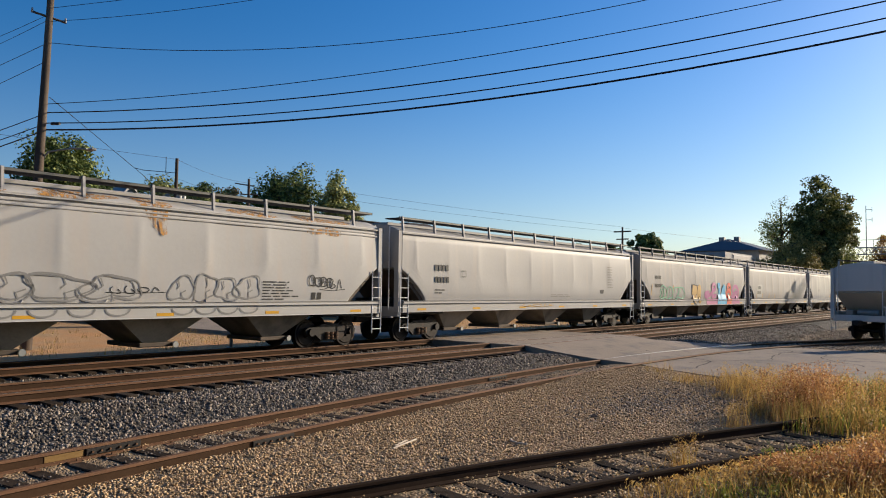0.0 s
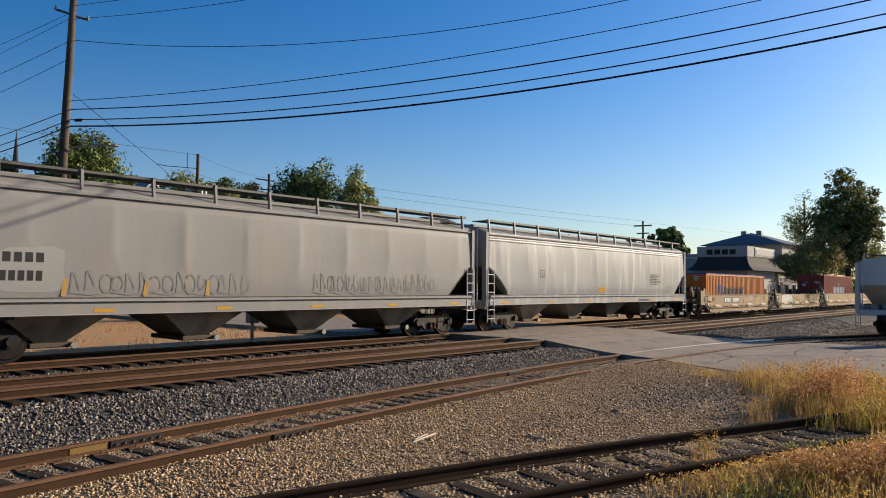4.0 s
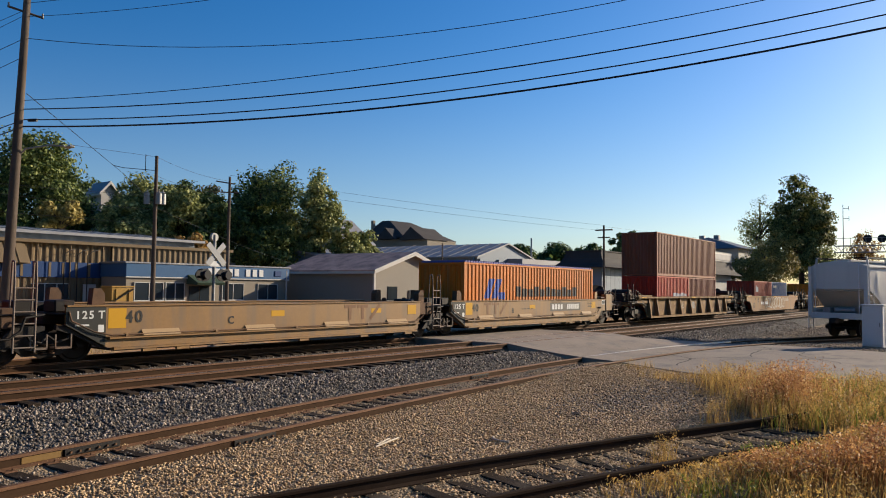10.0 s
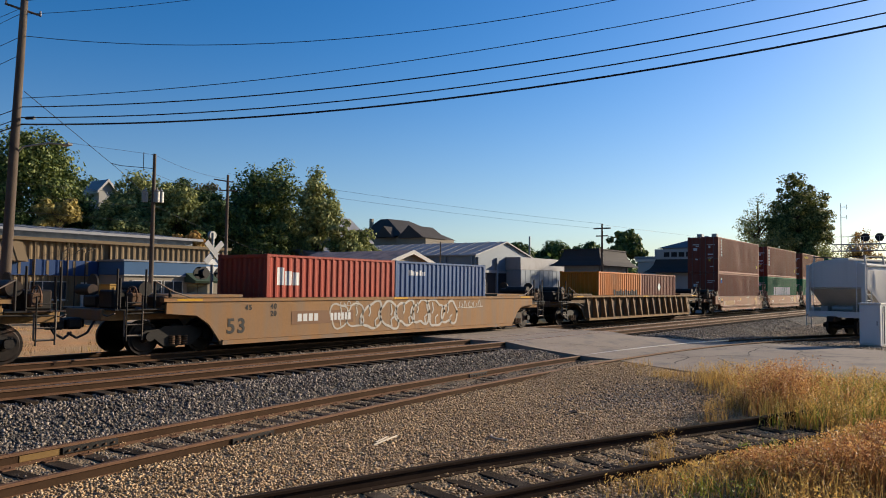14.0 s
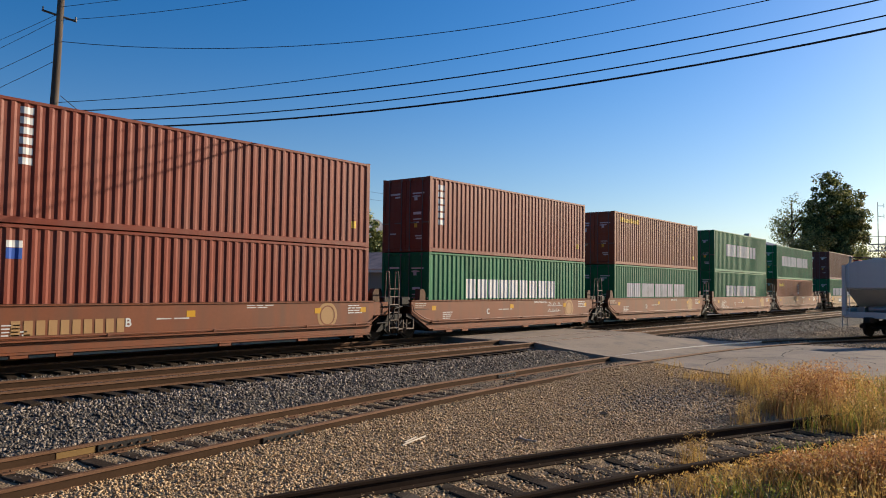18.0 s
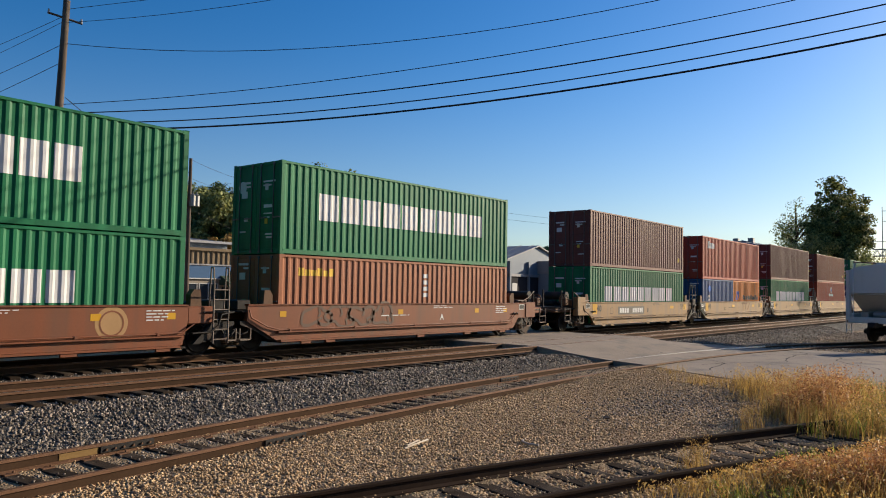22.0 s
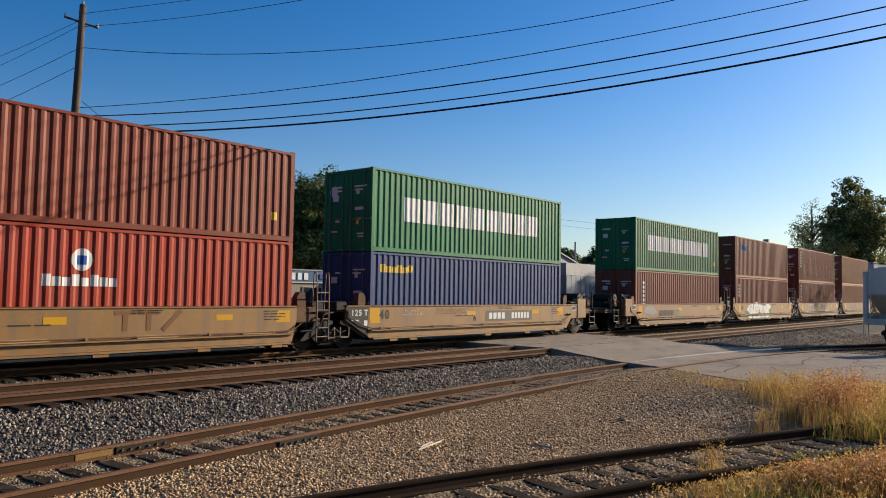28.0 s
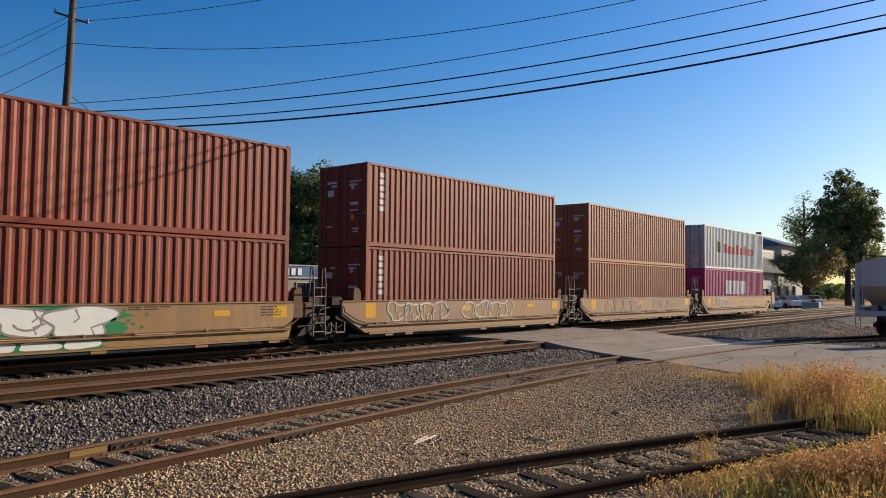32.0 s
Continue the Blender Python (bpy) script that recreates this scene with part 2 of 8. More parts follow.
def ground_material():
    m = bpy.data.materials.new("ballast_and_dirt")
    m.use_nodes = True
    n, ln = m.node_tree.nodes, m.node_tree.links
    b = n["Principled BSDF"]
    b.inputs["Roughness"].default_value = 0.95
    b.inputs["Specular IOR Level"].default_value = 0.2
    g = n.new("ShaderNodeNewGeometry")
    sep = n.new("ShaderNodeSeparateXYZ")
    ln.new(g.outputs["Position"], sep.inputs[0])

    def noise_at(scale, detail):
        t = n.new("ShaderNodeTexNoise")
        t.inputs["Scale"].default_value = scale
        t.inputs["Detail"].default_value = detail
        ln.new(g.outputs["Position"], t.inputs["Vector"])
        return t.outputs["Fac"]

    def edge(lo, hi, wobble=1.5):
        a = n.new("ShaderNodeMath")
        a.operation = "MULTIPLY_ADD"
        ln.new(noise_at(0.5, 3), a.inputs[0])
        a.inputs[1].default_value = wobble
        ln.new(sep.outputs["Y"], a.inputs[2])
        r = n.new("ShaderNodeMapRange")
        r.inputs[1].default_value, r.inputs[2].default_value = lo + wobble / 2, hi + wobble / 2
        ln.new(a.outputs[0], r.inputs[0])
        return r.outputs[0]

    def mix(fac, a, c):
        x = n.new("ShaderNodeMix")
        x.data_type = "RGBA"
        if isinstance(fac, float):
            x.inputs[0].default_value = fac
        else:
            ln.new(fac, x.inputs[0])
        for sock, val in ((x.inputs[6], a), (x.inputs[7], c)):
            if isinstance(val, tuple):
                sock.default_value = (*val[:3], 1)
            else:
                ln.new(val, sock)
        return x.outputs[2]

    vor = n.new("ShaderNodeTexVoronoi")
    vor.inputs["Scale"].default_value = 30
    ln.new(g.outputs["Position"], vor.inputs["Vector"])
    hs = n.new("ShaderNodeSeparateColor")
    ln.new(vor.outputs["Color"], hs.inputs[0])
    big = n.new("ShaderNodeMapRange")
    big.inputs[1].default_value, big.inputs[2].default_value = 0.35, 0.65
    ln.new(noise_at(0.45, 5), big.inputs[0])
    gravel = mix(hs.outputs[0], (0.09, 0.06, 0.034), (0.40, 0.275, 0.15))
    gravel = mix(big.outputs[0], gravel, mix(hs.outputs[1], (0.075, 0.055, 0.036), (0.37, 0.275, 0.17)))
    ballast = mix(hs.outputs[0], (0.018, 0.016, 0.014), (0.14, 0.125, 0.105))
    dirt = mix(big.outputs[0], mix(hs.outputs[0], (0.36, 0.17, 0.065), (0.64, 0.36, 0.16)), mix(hs.outputs[1], (0.30, 0.19, 0.09), (0.52, 0.36, 0.20)))
    grass = mix(big.outputs[0], (0.10, 0.11, 0.04), (0.20, 0.17, 0.07))
    col = mix(edge(11.2, 11.9, 0.8), gravel, ballast)
    col = mix(edge(23.0, 24.5), col, dirt)
    col = mix(edge(60.0, 70.0, 6.0), col, grass)
    ln.new(col, b.inputs["Base Color"])
    bp = n.new("ShaderNodeBump")
    bp.inputs["Strength"].default_value = 0.9
    bp.inputs["Distance"].default_value = 0.03
    bp.invert = True
    ln.new(vor.outputs["Distance"], bp.inputs["Height"])
    ln.new(bp.outputs[0], b.inputs["Normal"])
    return m


def spread(lo, a, b, hi, step):
    inner = list(np.arange(a, b, step))
    out, s, x = [], step, b
    while x < hi:
        out.append(x)
        s *= 1.25
        x += s
    left, s, x = [], step, a
    while x > lo:
        s *= 1.25
        x -= s
        left.append(x)
    return left[::-1] + inner + out + [hi]


xs, ys = spread(-2500, -4, 42, 2500, 0.4), spread(-2500, -6, 27, 2500, 0.3)
gs = Shape()
gs.add([(x, y, ground_z(x, y)) for x in xs for y in ys],
       [(i * len(ys) + j, (i + 1) * len(ys) + j, (i + 1) * len(ys) + j + 1, i * len(ys) + j + 1) for i in range(len(xs) - 1) for j in range(len(ys) - 1)], True)
ground = new("ground", gs.mesh("ground", ground_material(), False))
tagged(ground, "gravel lot, grey ballast bed and dry dirt verge", "ground", kind="structure")

# asphalt road over the tracks: the strip widens towards the lot
rv, rf = [], []
ROAD_Y = list(np.arange(-30, 12, 1.5)) + list(np.arange(12, 27, 0.3)) + list(np.arange(27, 62, 3.0))
for i, y in enumerate(ROAD_Y):
    l = road_left(y) + 0.12 * noise.noise((y * 0.8, 0, 0))
    r = road_right(y) + 0.15 * noise.noise((y * 0.8, 5, 0))
    for k in range(9):
        x = l + (r - l) * k / 8
        rv.append((x, y, road_z(y) + 0.012 * noise.noise((x * 0.4, y * 0.4, 7))))
    rv += [(r, y, road_z(y) - 0.3), (l, y, road_z(y) - 0.3)]
for i in range(len(ROAD_Y) - 1):
    for k in range(11):
        rf.append((i * 11 + k, i * 11 + (k + 1) % 11, (i + 1) * 11 + (k + 1) % 11, (i + 1) * 11 + k))
road = new("road", Shape().add(rv, rf).mesh("road", M_ASPHALT))
tagged(road, "worn grey asphalt road over the level crossing", "road", kind="structure")


def crack(seed, x, y, angle, n):
    """A dark crack wandering over the asphalt."""
    rg = random.Random(seed)
    sh = Shape()
    for i in range(n):
        w = 0.012 + 0.02 * rg.random()
        z = road_z(y) + 0.012 * noise.noise((x * 0.4, y * 0.4, 7)) + 0.006
        sh.v += [(x + w * math.sin(angle), y - w * math.cos(angle), z), (x - w * math.sin(angle), y + w * math.cos(angle), z)]
        angle += rg.uniform(-0.35, 0.35)
        x, y = x + 0.3 * math.cos(angle), y + 0.3 * math.sin(angle)
    sh.f = [(2 * i, 2 * i + 1, 2 * i + 3, 2 * i + 2) for i in range(n - 1)]
    sh.s = [False] * len(sh.f)
    return part("crack", sh, M_CRACK, road, "dark crack in the asphalt")


M_CRACK = mat("asphalt_crack", (0.05, 0.045, 0.04), 0.95, 0, 0.2)
for k, (x, y, a, n) in enumerate(((24.0, 8.6, 0.2, 22), (26.2, 6.4, 0.0, 26), (25.5, 9.4, -0.5, 14), (29.0, 7.6, 0.3, 20), (24.6, 13.6, 0.1, 16), (28.5, 4.6, 0.1, 22), (23.2, 7.0, -0.3, 14), (31.5, 9.2, 0.1, 12))):
    crack(k, x, y, a, n)

RAIL = [(-0.07, -0.18), (0.07, -0.18), (0.07, -0.165), (0.012, -0.145), (0.012, -0.05), (0.035, -0.04), (0.035, -0.008), (0.026, 0),
        (-0.026, 0), (-0.035, -0.008), (-0.035, -0.04), (-0.012, -0.05), (-0.012, -0.145), (-0.07, -0.165)]


def sweep(path, side, z):
    """The rail's section along a path of (x, y), shifted sideways."""
    sh = Shape()
    n = len(RAIL)
    for i, p in enumerate(path):
        d = path[min(i + 1, len(path) - 1)] - path[max(i - 1, 0)]
        d = d / np.hypot(*d)
        nx, ny = -d[1], d[0]
        for u, w in RAIL:
            sh.v.append((p[0] + nx * (side + u), p[1] + ny * (side + u), z + w))
    for i in range(len(path) - 1):
        for k in range(n):
            sh.f.append((i * n + k, i * n + (k + 1) % n, (i + 1) * n + (k + 1) % n, (i + 1) * n + k))
            sh.s.append(False)
    return sh


def darken_web(me, dark):
    """The web between head and foot of a rail takes a darker rust, with the head's shade in its colour."""
    me.materials.append(dark)
    n = len(RAIL)
    for p in me.polygons:
        p.material_index = 1 if p.index % n in (3, 4, 10, 11) else 0
    return me


def tie_mesh(length, material):
    return Shape().box(-0.115, 0.115, -length / 2, length / 2, -0.19, 0.0, 0.012).mesh("tie", material)


TIE_A = tie_mesh(2.6, M_TIE)
PLATE = Shape().box(-0.09, 0.09, -0.17, 0.17, 0.0, 0.018, 0.004)
PLATE.cyl((0.05, -0.11, 0.018), (0.05, -0.11, 0.045), 0.014, 6).cyl((-0.05, 0.11, 0.018), (-0.05, 0.11, 0.045), 0.014, 6)
PLATE_ME = PLATE.mesh("tie_plate", M_RAIL)


def track(label, path, z, tie_span, rail_mat, top_mat, pitch=0.52, plates=False):
    t = thing("railway_track", label, "track", "tracks over the crossing", "structure")
    for side in (-0.7525, 0.7525):
        r = part("rail", darken_web(sweep(path, side, z).mesh("rail", rail_mat), M_RAILWEB if rail_mat is M_RAIL else M_RAILDARK), rail_mat, t)
        cap = Shape()
        for i, p in enumerate(path):
            d = path[min(i + 1, len(path) - 1)] - path[max(i - 1, 0)]
            d = d / np.hypot(*d)
            for u in (-0.024, 0.024):
                cap.v.append((p[0] - d[1] * (side + u), p[1] + d[0] * (side + u), z + 0.003))
        cap.f = [(2 * i, 2 * i + 1, 2 * i + 3, 2 * i + 2) for i in range(len(path) - 1)]
        cap.s = [False] * len(cap.f)
        part("running_surface", cap, top_mat, r, "worn shiny rail head")
    fine = catmull(path[:: max(1, len(path) // 40)], 0.02) if len(path) > 40 else catmull(path, 0.02)
    rng = random.Random(len(label))
    i = 0
    while i < len(fine) - 2:
        p, d = fine[i], fine[i + 1] - fine[i]
        if tie_span[0] < p[0] < tie_span[1] and not (ROAD_L - 0.6 < p[0] < ROAD_R + 0.7):
            o = part("tie", TIE_A, None, t, "", (p[0], p[1], z - 0.182 - rng.random() * 0.01), math.degrees(math.atan2(d[1], d[0])) + rng.uniform(-2, 2))
            if plates:
                for side in (-0.7525, 0.7525):
                    part("tie_plate", PLATE_ME, None, o, "", (0, side, 0.0))
        i += int((pitch + rng.uniform(-0.05, 0.05)) / 0.02)
    return t


def straight(y, a, b):
    return np.array([(x, y) for x in np.concatenate([np.arange(a, 60, 3.0), np.geomspace(60, b, 12)])])


track("rust-brown main line rails on dark ties under the train", straight(Y1, -60, 600), 0.0, (0, 70), M_RAIL, M_RAILTOP)
track("empty rust-brown main line track on grey ballast", straight(Y2, -60, 600), 0.0, (-2, 95), M_RAIL, M_RAILTOP)
siding = track("old siding track with bolted rail joints across the road", SIDING, LOW, (-2, 60), M_RAIL, M_RAIL, 0.52, True)
# strip over head and near side of one worn rail, with the sun glint painted in
for side in (0.7525,):
    near = SIDING[(SIDING[:, 0] > 23.8) & (SIDING[:, 0] < 36)]
    cap = Shape()
    for i, p in enumerate(near):
        d = near[min(i + 1, len(near) - 1)] - near[max(i - 1, 0)]
        d = d / np.hypot(*d)
        cap.v += [(p[0] - d[1] * (side + u), p[1] + d[0] * (side + u), LOW + w) for u, w in ((-0.038, -0.05), (-0.038, 0.006), (0.034, 0.006))]
    cap.f = [(3 * i + k, 3 * i + 1 + k, 3 * i + 4 + k, 3 * i + 3 + k) for i in range(len(near) - 1) for k in (0, 1)]
    cap.s = [False] * len(cap.f)
    part("running_surface", cap, M_RAILSHINE, siding, "worn rail head in the road, sun glint painted bright")
stub = track("dark rusty stub track half buried in gravel and weeds", STUB, -0.40, (-2, 24), M_RAILDARK, M_RAILDARK, 0.60)

# bolted joints of the siding, one with old yellow paint
M_OLDYEL = mat("old_yellow_paint", (0.22, 0.13, 0.04), 0.7, 0, 0.2, 4, 30, 0, 20, RUST, 0.4)
for k, (jx, side) in enumerate(((5.95, 0.7525), (7.6, -0.7525), (17.4, 0.7525), (19.0, -0.7525))):
    i = int(np.argmin(np.abs(SIDING[:, 0] - jx)))
    d = SIDING[i + 1] - SIDING[i]
    a = math.atan2(d[1], d[0])
    cx, cy = SIDING[i, 0] - math.sin(a) * side, SIDING[i, 1] + math.cos(a) * side
    j = thing("rail_joint", "bolted steel joint bar on the rusty siding rail", "rail joint", at=(cx, cy, LOW), turn=math.degrees(a))
    part("joint_bar", Shape().box(-0.45, 0.45, -0.045, -0.014, -0.145, -0.045, 0.008), M_STEELDARK, j)
    part("joint_bar", Shape().box(-0.45, 0.45, 0.014, 0.045, -0.145, -0.045, 0.008), M_STEELDARK, j)
    for bx in (-0.36, -0.22, -0.08, 0.08, 0.22, 0.36):
        part("bolt", Shape().cyl((bx, -0.075, -0.095), (bx, 0.06, -0.095), 0.017, 6), M_RAIL, j)
    if k == 0:
        part("paint_mark", Shape().box(-1.05, -0.47, -0.020, -0.013, -0.14, -0.052), M_OLDYEL, j, "old yellow paint on the rail web")


# ---- the train ----
# Where a point u of the train stands on the track at time t: x = u - run(t).
def run(t):
    s = t - 16.0
    return -40.76 + 13.652 * s - 0.03085 * s * s - 0.000149 * s ** 3


MOVERS = []                     # (thing, u, height)


def rolls(ob, u, z=0.0, y=Y1):
    ob.location = (u - run(0), y, z)
    MOVERS.append((ob, u, z, y))
    return ob


PAINT = {
    "brown": ((0.34, 0.080, 0.042), (0.19, 0.062, 0.04)),
    "tan": ((0.50, 0.20, 0.095), (0.28, 0.11, 0.06)),
    "rust": ((0.38, 0.128, 0.060), (0.22, 0.075, 0.048)),
    "maroon": ((0.235, 0.078, 0.062), (0.13, 0.05, 0.042)),
    "red": ((0.58, 0.080, 0.036), (0.27, 0.06, 0.04)),
    "brightred": ((0.74, 0.065, 0.025), (0.32, 0.05, 0.04)),
    "orange": ((0.95, 0.295, 0.012), (0.38, 0.15, 0.04)),
    "green": ((0.005, 0.238, 0.100), (0.010, 0.18, 0.07)),
    "blue": ((0.03, 0.135, 0.34), (0.04, 0.08, 0.20)),
    "navy": ((0.030, 0.088, 0.26), (0.03, 0.045, 0.13)),
    "grey": ((0.78, 0.80, 0.83), (0.40, 0.40, 0.40)),
    "magenta": ((0.60, 0.05, 0.26), (0.30, 0.05, 0.14)),
}
CPAINT = {k: mat("container_" + k, tuple(0.70 * c ** 1.12 for c in a), 0.54, 0, 0.16, 0.8, 18, 0.10, 25, tuple(0.9 * c for c in b), 0.5, True, spec=0.24, rnd=0.08) for k, (a, b) in PAINT.items()}
M_DECALW = mat("decal_white", (0.70, 0.70, 0.68), 0.6, 0, 0.08, 1, 20, 0, 20, (0.4, 0.38, 0.36), 0.2)
M_DECALB = mat("decal_blue", (0.03, 0.10, 0.42), 0.6, 0, 0.08)
M_DECALK = mat("decal_black", (0.03, 0.03, 0.03), 0.6, 0, 0.1)
M_DECALY = mat("decal_yellow", (0.75, 0.48, 0.05), 0.6, 0, 0.1)
M_BRIGHTB = mat("bright_blue", (0.03, 0.22, 0.75), 0.5, 0, 0.1)
M_DECALR = mat("decal_red", (0.5, 0.05, 0.05), 0.6, 0, 0.1)

PITCH = 0.278


def corrugate(a, b, depth=0.034, pitch=PITCH):
    """Breakpoints (x, inset) of a corrugated wall from a to b: flat outer ridges and inner grooves."""
    n = max(1, round((b - a) / pitch))
    p = (b - a) / n
    out = [(a, 0.0)]
    for i in range(n):
        x = a + i * p
        out += [(x + 0.13 * p, 0.0), (x + 0.37 * p, depth), (x + 0.63 * p, depth), (x + 0.87 * p, 0.0)]
    out.append((b, 0.0))
    return out


def wall_sheet(pts, y, z0, z1, out, thick=0.004):
    """A folded sheet in the xz plane at y, folds going inwards; out is -1 or 1."""
    sh = Shape()
    for x, d in pts:
        yy = y - out * d
        sh.v += [(x, yy, z0), (x, yy, z1), (x, yy - out * thick, z1), (x, yy - out * thick, z0)]
    for i in range(len(pts) - 1):
        for k in range(4):
            sh.f.append((4 * i + k, 4 * i + (k + 1) % 4, 4 * i + 4 + (k + 1) % 4, 4 * i + 4 + k))
            sh.s.append(False)
    sh.f += [(0, 3, 2, 1), tuple(4 * (len(pts) - 1) + k for k in range(4))]
    sh.s += [False, False]
    return sh


def decal(pts, y, x0, x1, z0, z1):
    """A painted patch that follows the folds of a wall facing -y."""
    ys = [y + d for _, d in pts]
    xs_ = [p[0] for p in pts]
    cut = [x0] + [x for x in xs_ if x0 < x < x1] + [x1]
    sh = Shape()
    for x in cut:
        yy = np.interp(x, xs_, ys) - 0.005
        sh.v += [(x, yy, z0), (x, yy, z1)]
    for i in range(len(cut) - 1):
        sh.f.append((2 * i, 2 * i + 2, 2 * i + 3, 2 * i + 1))
        sh.s.append(False)
    return sh


CACHE = {}
W_C = 2.438


def container_meshes(length, height, colour):
    key = (length, height, colour)
    if key in CACHE:
        return CACHE[key]
    m = CPAINT[colour]
    L, h, w = length / 2, height, W_C / 2
    got = {}
    fr = Shape()
    for x in (-1, 1):
        for y in (-1, 1):
            fr.box(x * L, x * (L - 0.12), y * w, y * (w - 0.11), 0.0, h, 0.012)
    for y in (-1, 1):
        fr.box(-L + 0.12, L - 0.12, y * w, y * (w - 0.07), h - 0.09, h - 0.01, 0.01)
        fr.box(-L + 0.12, L - 0.12, y * w, y * (w - 0.06), 0.02, 0.17, 0.01)
    for x in (-1, 1):
        fr.box(x * L, x * (L - 0.08), -w + 0.11, w - 0.11, h - 0.12, h - 0.01, 0.01)
        fr.box(x * L, x * (L - 0.08), -w + 0.11, w - 0.11, 0.02, 0.15, 0.01)
    got["frame"] = fr.mesh("frame", m)
    pts = corrugate(-L + 0.12, L - 0.12)
    got["side_near"] = wall_sheet(pts, -w + 0.012, 0.17, h - 0.09, -1).mesh("side_panel", m)
    got["side_far"] = wall_sheet(pts, w - 0.012, 0.17, h - 0.09, 1).mesh("side_panel", m)
    roof = wall_sheet(corrugate(-L + 0.08, L - 0.08, 0.02), 0.0, -w + 0.07, w - 0.07, 1)
    roof.v = [(x, z, y + h - 0.012) for x, y, z in roof.v]
    got["roof"] = roof.mesh("roof", m)
    got["floor"] = Shape().box(-L + 0.08, L - 0.08, -w + 0.06, w - 0.06, 0.10, 0.16).mesh("floor", m)
    end = wall_sheet(corrugate(-w + 0.11, w - 0.11, 0.045, 0.25), 0.0, 0.15, h - 0.12, 1)
    end.v = [(L - 0.02 + y, x, z) for x, y, z in end.v]
    got["end_wall"] = end.mesh("end_wall", m)
    end2 = Shape()
    end2.v, end2.f, end2.s = [(-x, y, z) for x, y, z in end.v], end.f, end.s
    got["front_wall"] = end2.mesh("end_wall", m)
    for nm, s in (("door_a", -1), ("door_b", 1)):
        d = Shape()
        z = 0.16
        d.box(-L + 0.015, -L + 0.055, s * 0.012, s * (w - 0.115), z, h - 0.125, 0.006)
        for k in range(5):
            zz = z + 0.10 + k * (h - 0.45) / 5
            d.box(-L + 0.006, -L + 0.02, s * 0.08, s * (w - 0.18), zz, zz + (h - 0.45) / 5 - 0.09, 0.006)
        got[nm] = d.mesh("door", m)
        for j, yy in enumerate((0.22, 0.86)):
            r = Shape().cyl((-L - 0.012, s * yy, 0.06), (-L - 0.012, s * yy, h - 0.05), 0.017, 8)
            r.box(-L - 0.03, -L + 0.02, s * yy - 0.05, s * yy + 0.05, 0.05, 0.13, 0.006).box(-L - 0.03, -L + 0.02, s * yy - 0.05, s * yy + 0.05, h - 0.13, h - 0.05, 0.006)
            r.box(-L - 0.045, -L - 0.015, s * yy - 0.02, s * (yy + 0.34), 1.12, 1.16)
            got[f"rod_{nm}_{j}"] = r.mesh("lock_rod", M_ROD)
    c = Shape().box(-0.09, 0.09, -0.082, 0.082, -0.06, 0.06, 0.012)
    got["casting"] = c.mesh("corner_casting", m)
    got["pts"] = pts
    CACHE[key] = got
    return got


NAMES40 = "intermodal containers of the train"


def container(u, z, colour, height=2.896, length=12.192, doors=True, label=""):
    """A steel box with its left end at train point u, floor at height z."""
    g = container_meshes(length, height, colour)
    t = thing("shipping_container", label, "container", NAMES40)
    rolls(t, u + length / 2, z)
    part("frame", g["frame"], None, t)
    for k in ("side_near", "side_far"):
        part("side_panel", g[k], None, t)
    part("roof", g["roof"], None, t)
    part("floor", g["floor"], None, t)
    part("end_wall", g["end_wall"], None, t)
    if doors:
        for nm in ("door_a", "door_b"):
            d = part("door", g[nm], None, t)
            for j in (0, 1):
                part("lock_rod", g[f"rod_{nm}_{j}"], None, d, "galvanised lock rod")
    else:
        part("end_wall", g["front_wall"], None, t)
    L, w = length / 2, W_C / 2
    for x in (-L + 0.088, L - 0.088):
        for y in (-w + 0.08, w - 0.08):
            for zz in (0.058, height - 0.058):
                part("corner_casting", g["casting"], None, t, "", (x, y, zz))
    t["u0"] = 0
    return t, g


def paint(t, g, name, x0, x1, z0, z1, material, label=""):
    return part(name, decal(g["pts"], -W_C / 2 + 0.012, x0, x1, z0, z1), material, t, label)


def painted(t, g, name, span, x0, x1, material, label="", step=0.05):
    """A painted shape that follows the folds; span(x) gives its lower and upper edge."""
    xs_ = [p[0] for p in g["pts"]]
    ys = [-W_C / 2 + 0.007 + d for _, d in g["pts"]]
    cut = sorted(set([x0, x1] + [x for x in xs_ if x0 < x < x1] + list(np.arange(x0 + step, x1, step))))
    sh = Shape()
    for x in cut:
        lo, hi = span(x)
        y = float(np.interp(x, xs_, ys))
        sh.v += [(x, y, lo), (x, y, hi)]
    sh.f = [(2 * i, 2 * i + 2, 2 * i + 3, 2 * i + 1) for i in range(len(cut) - 1)]
    sh.s = [False] * len(sh.f)
    return part(name, sh, material, t, label)


def roundel(t, g, x, z, r, material, label):
    painted(t, g, "emblem", lambda q: (z - math.sqrt(max(0.0, r * r - (q - x) ** 2)), z + math.sqrt(max(0.0, r * r - (q - x) ** 2))), x - r, x + r, material, label, 0.03)


def slanted(t, g, x, z0, z1, w, lean, material, label):
    """A leaning bar."""
    h = z1 - z0
    painted(t, g, "emblem_bar", lambda q: (max(z0, z1 - (x + w + lean - q) / lean * h) if q > x + w else z0, min(z1, z0 + (q - x) / lean * h) if q < x + lean else z1), x, x + w + lean, material, label, 0.04)


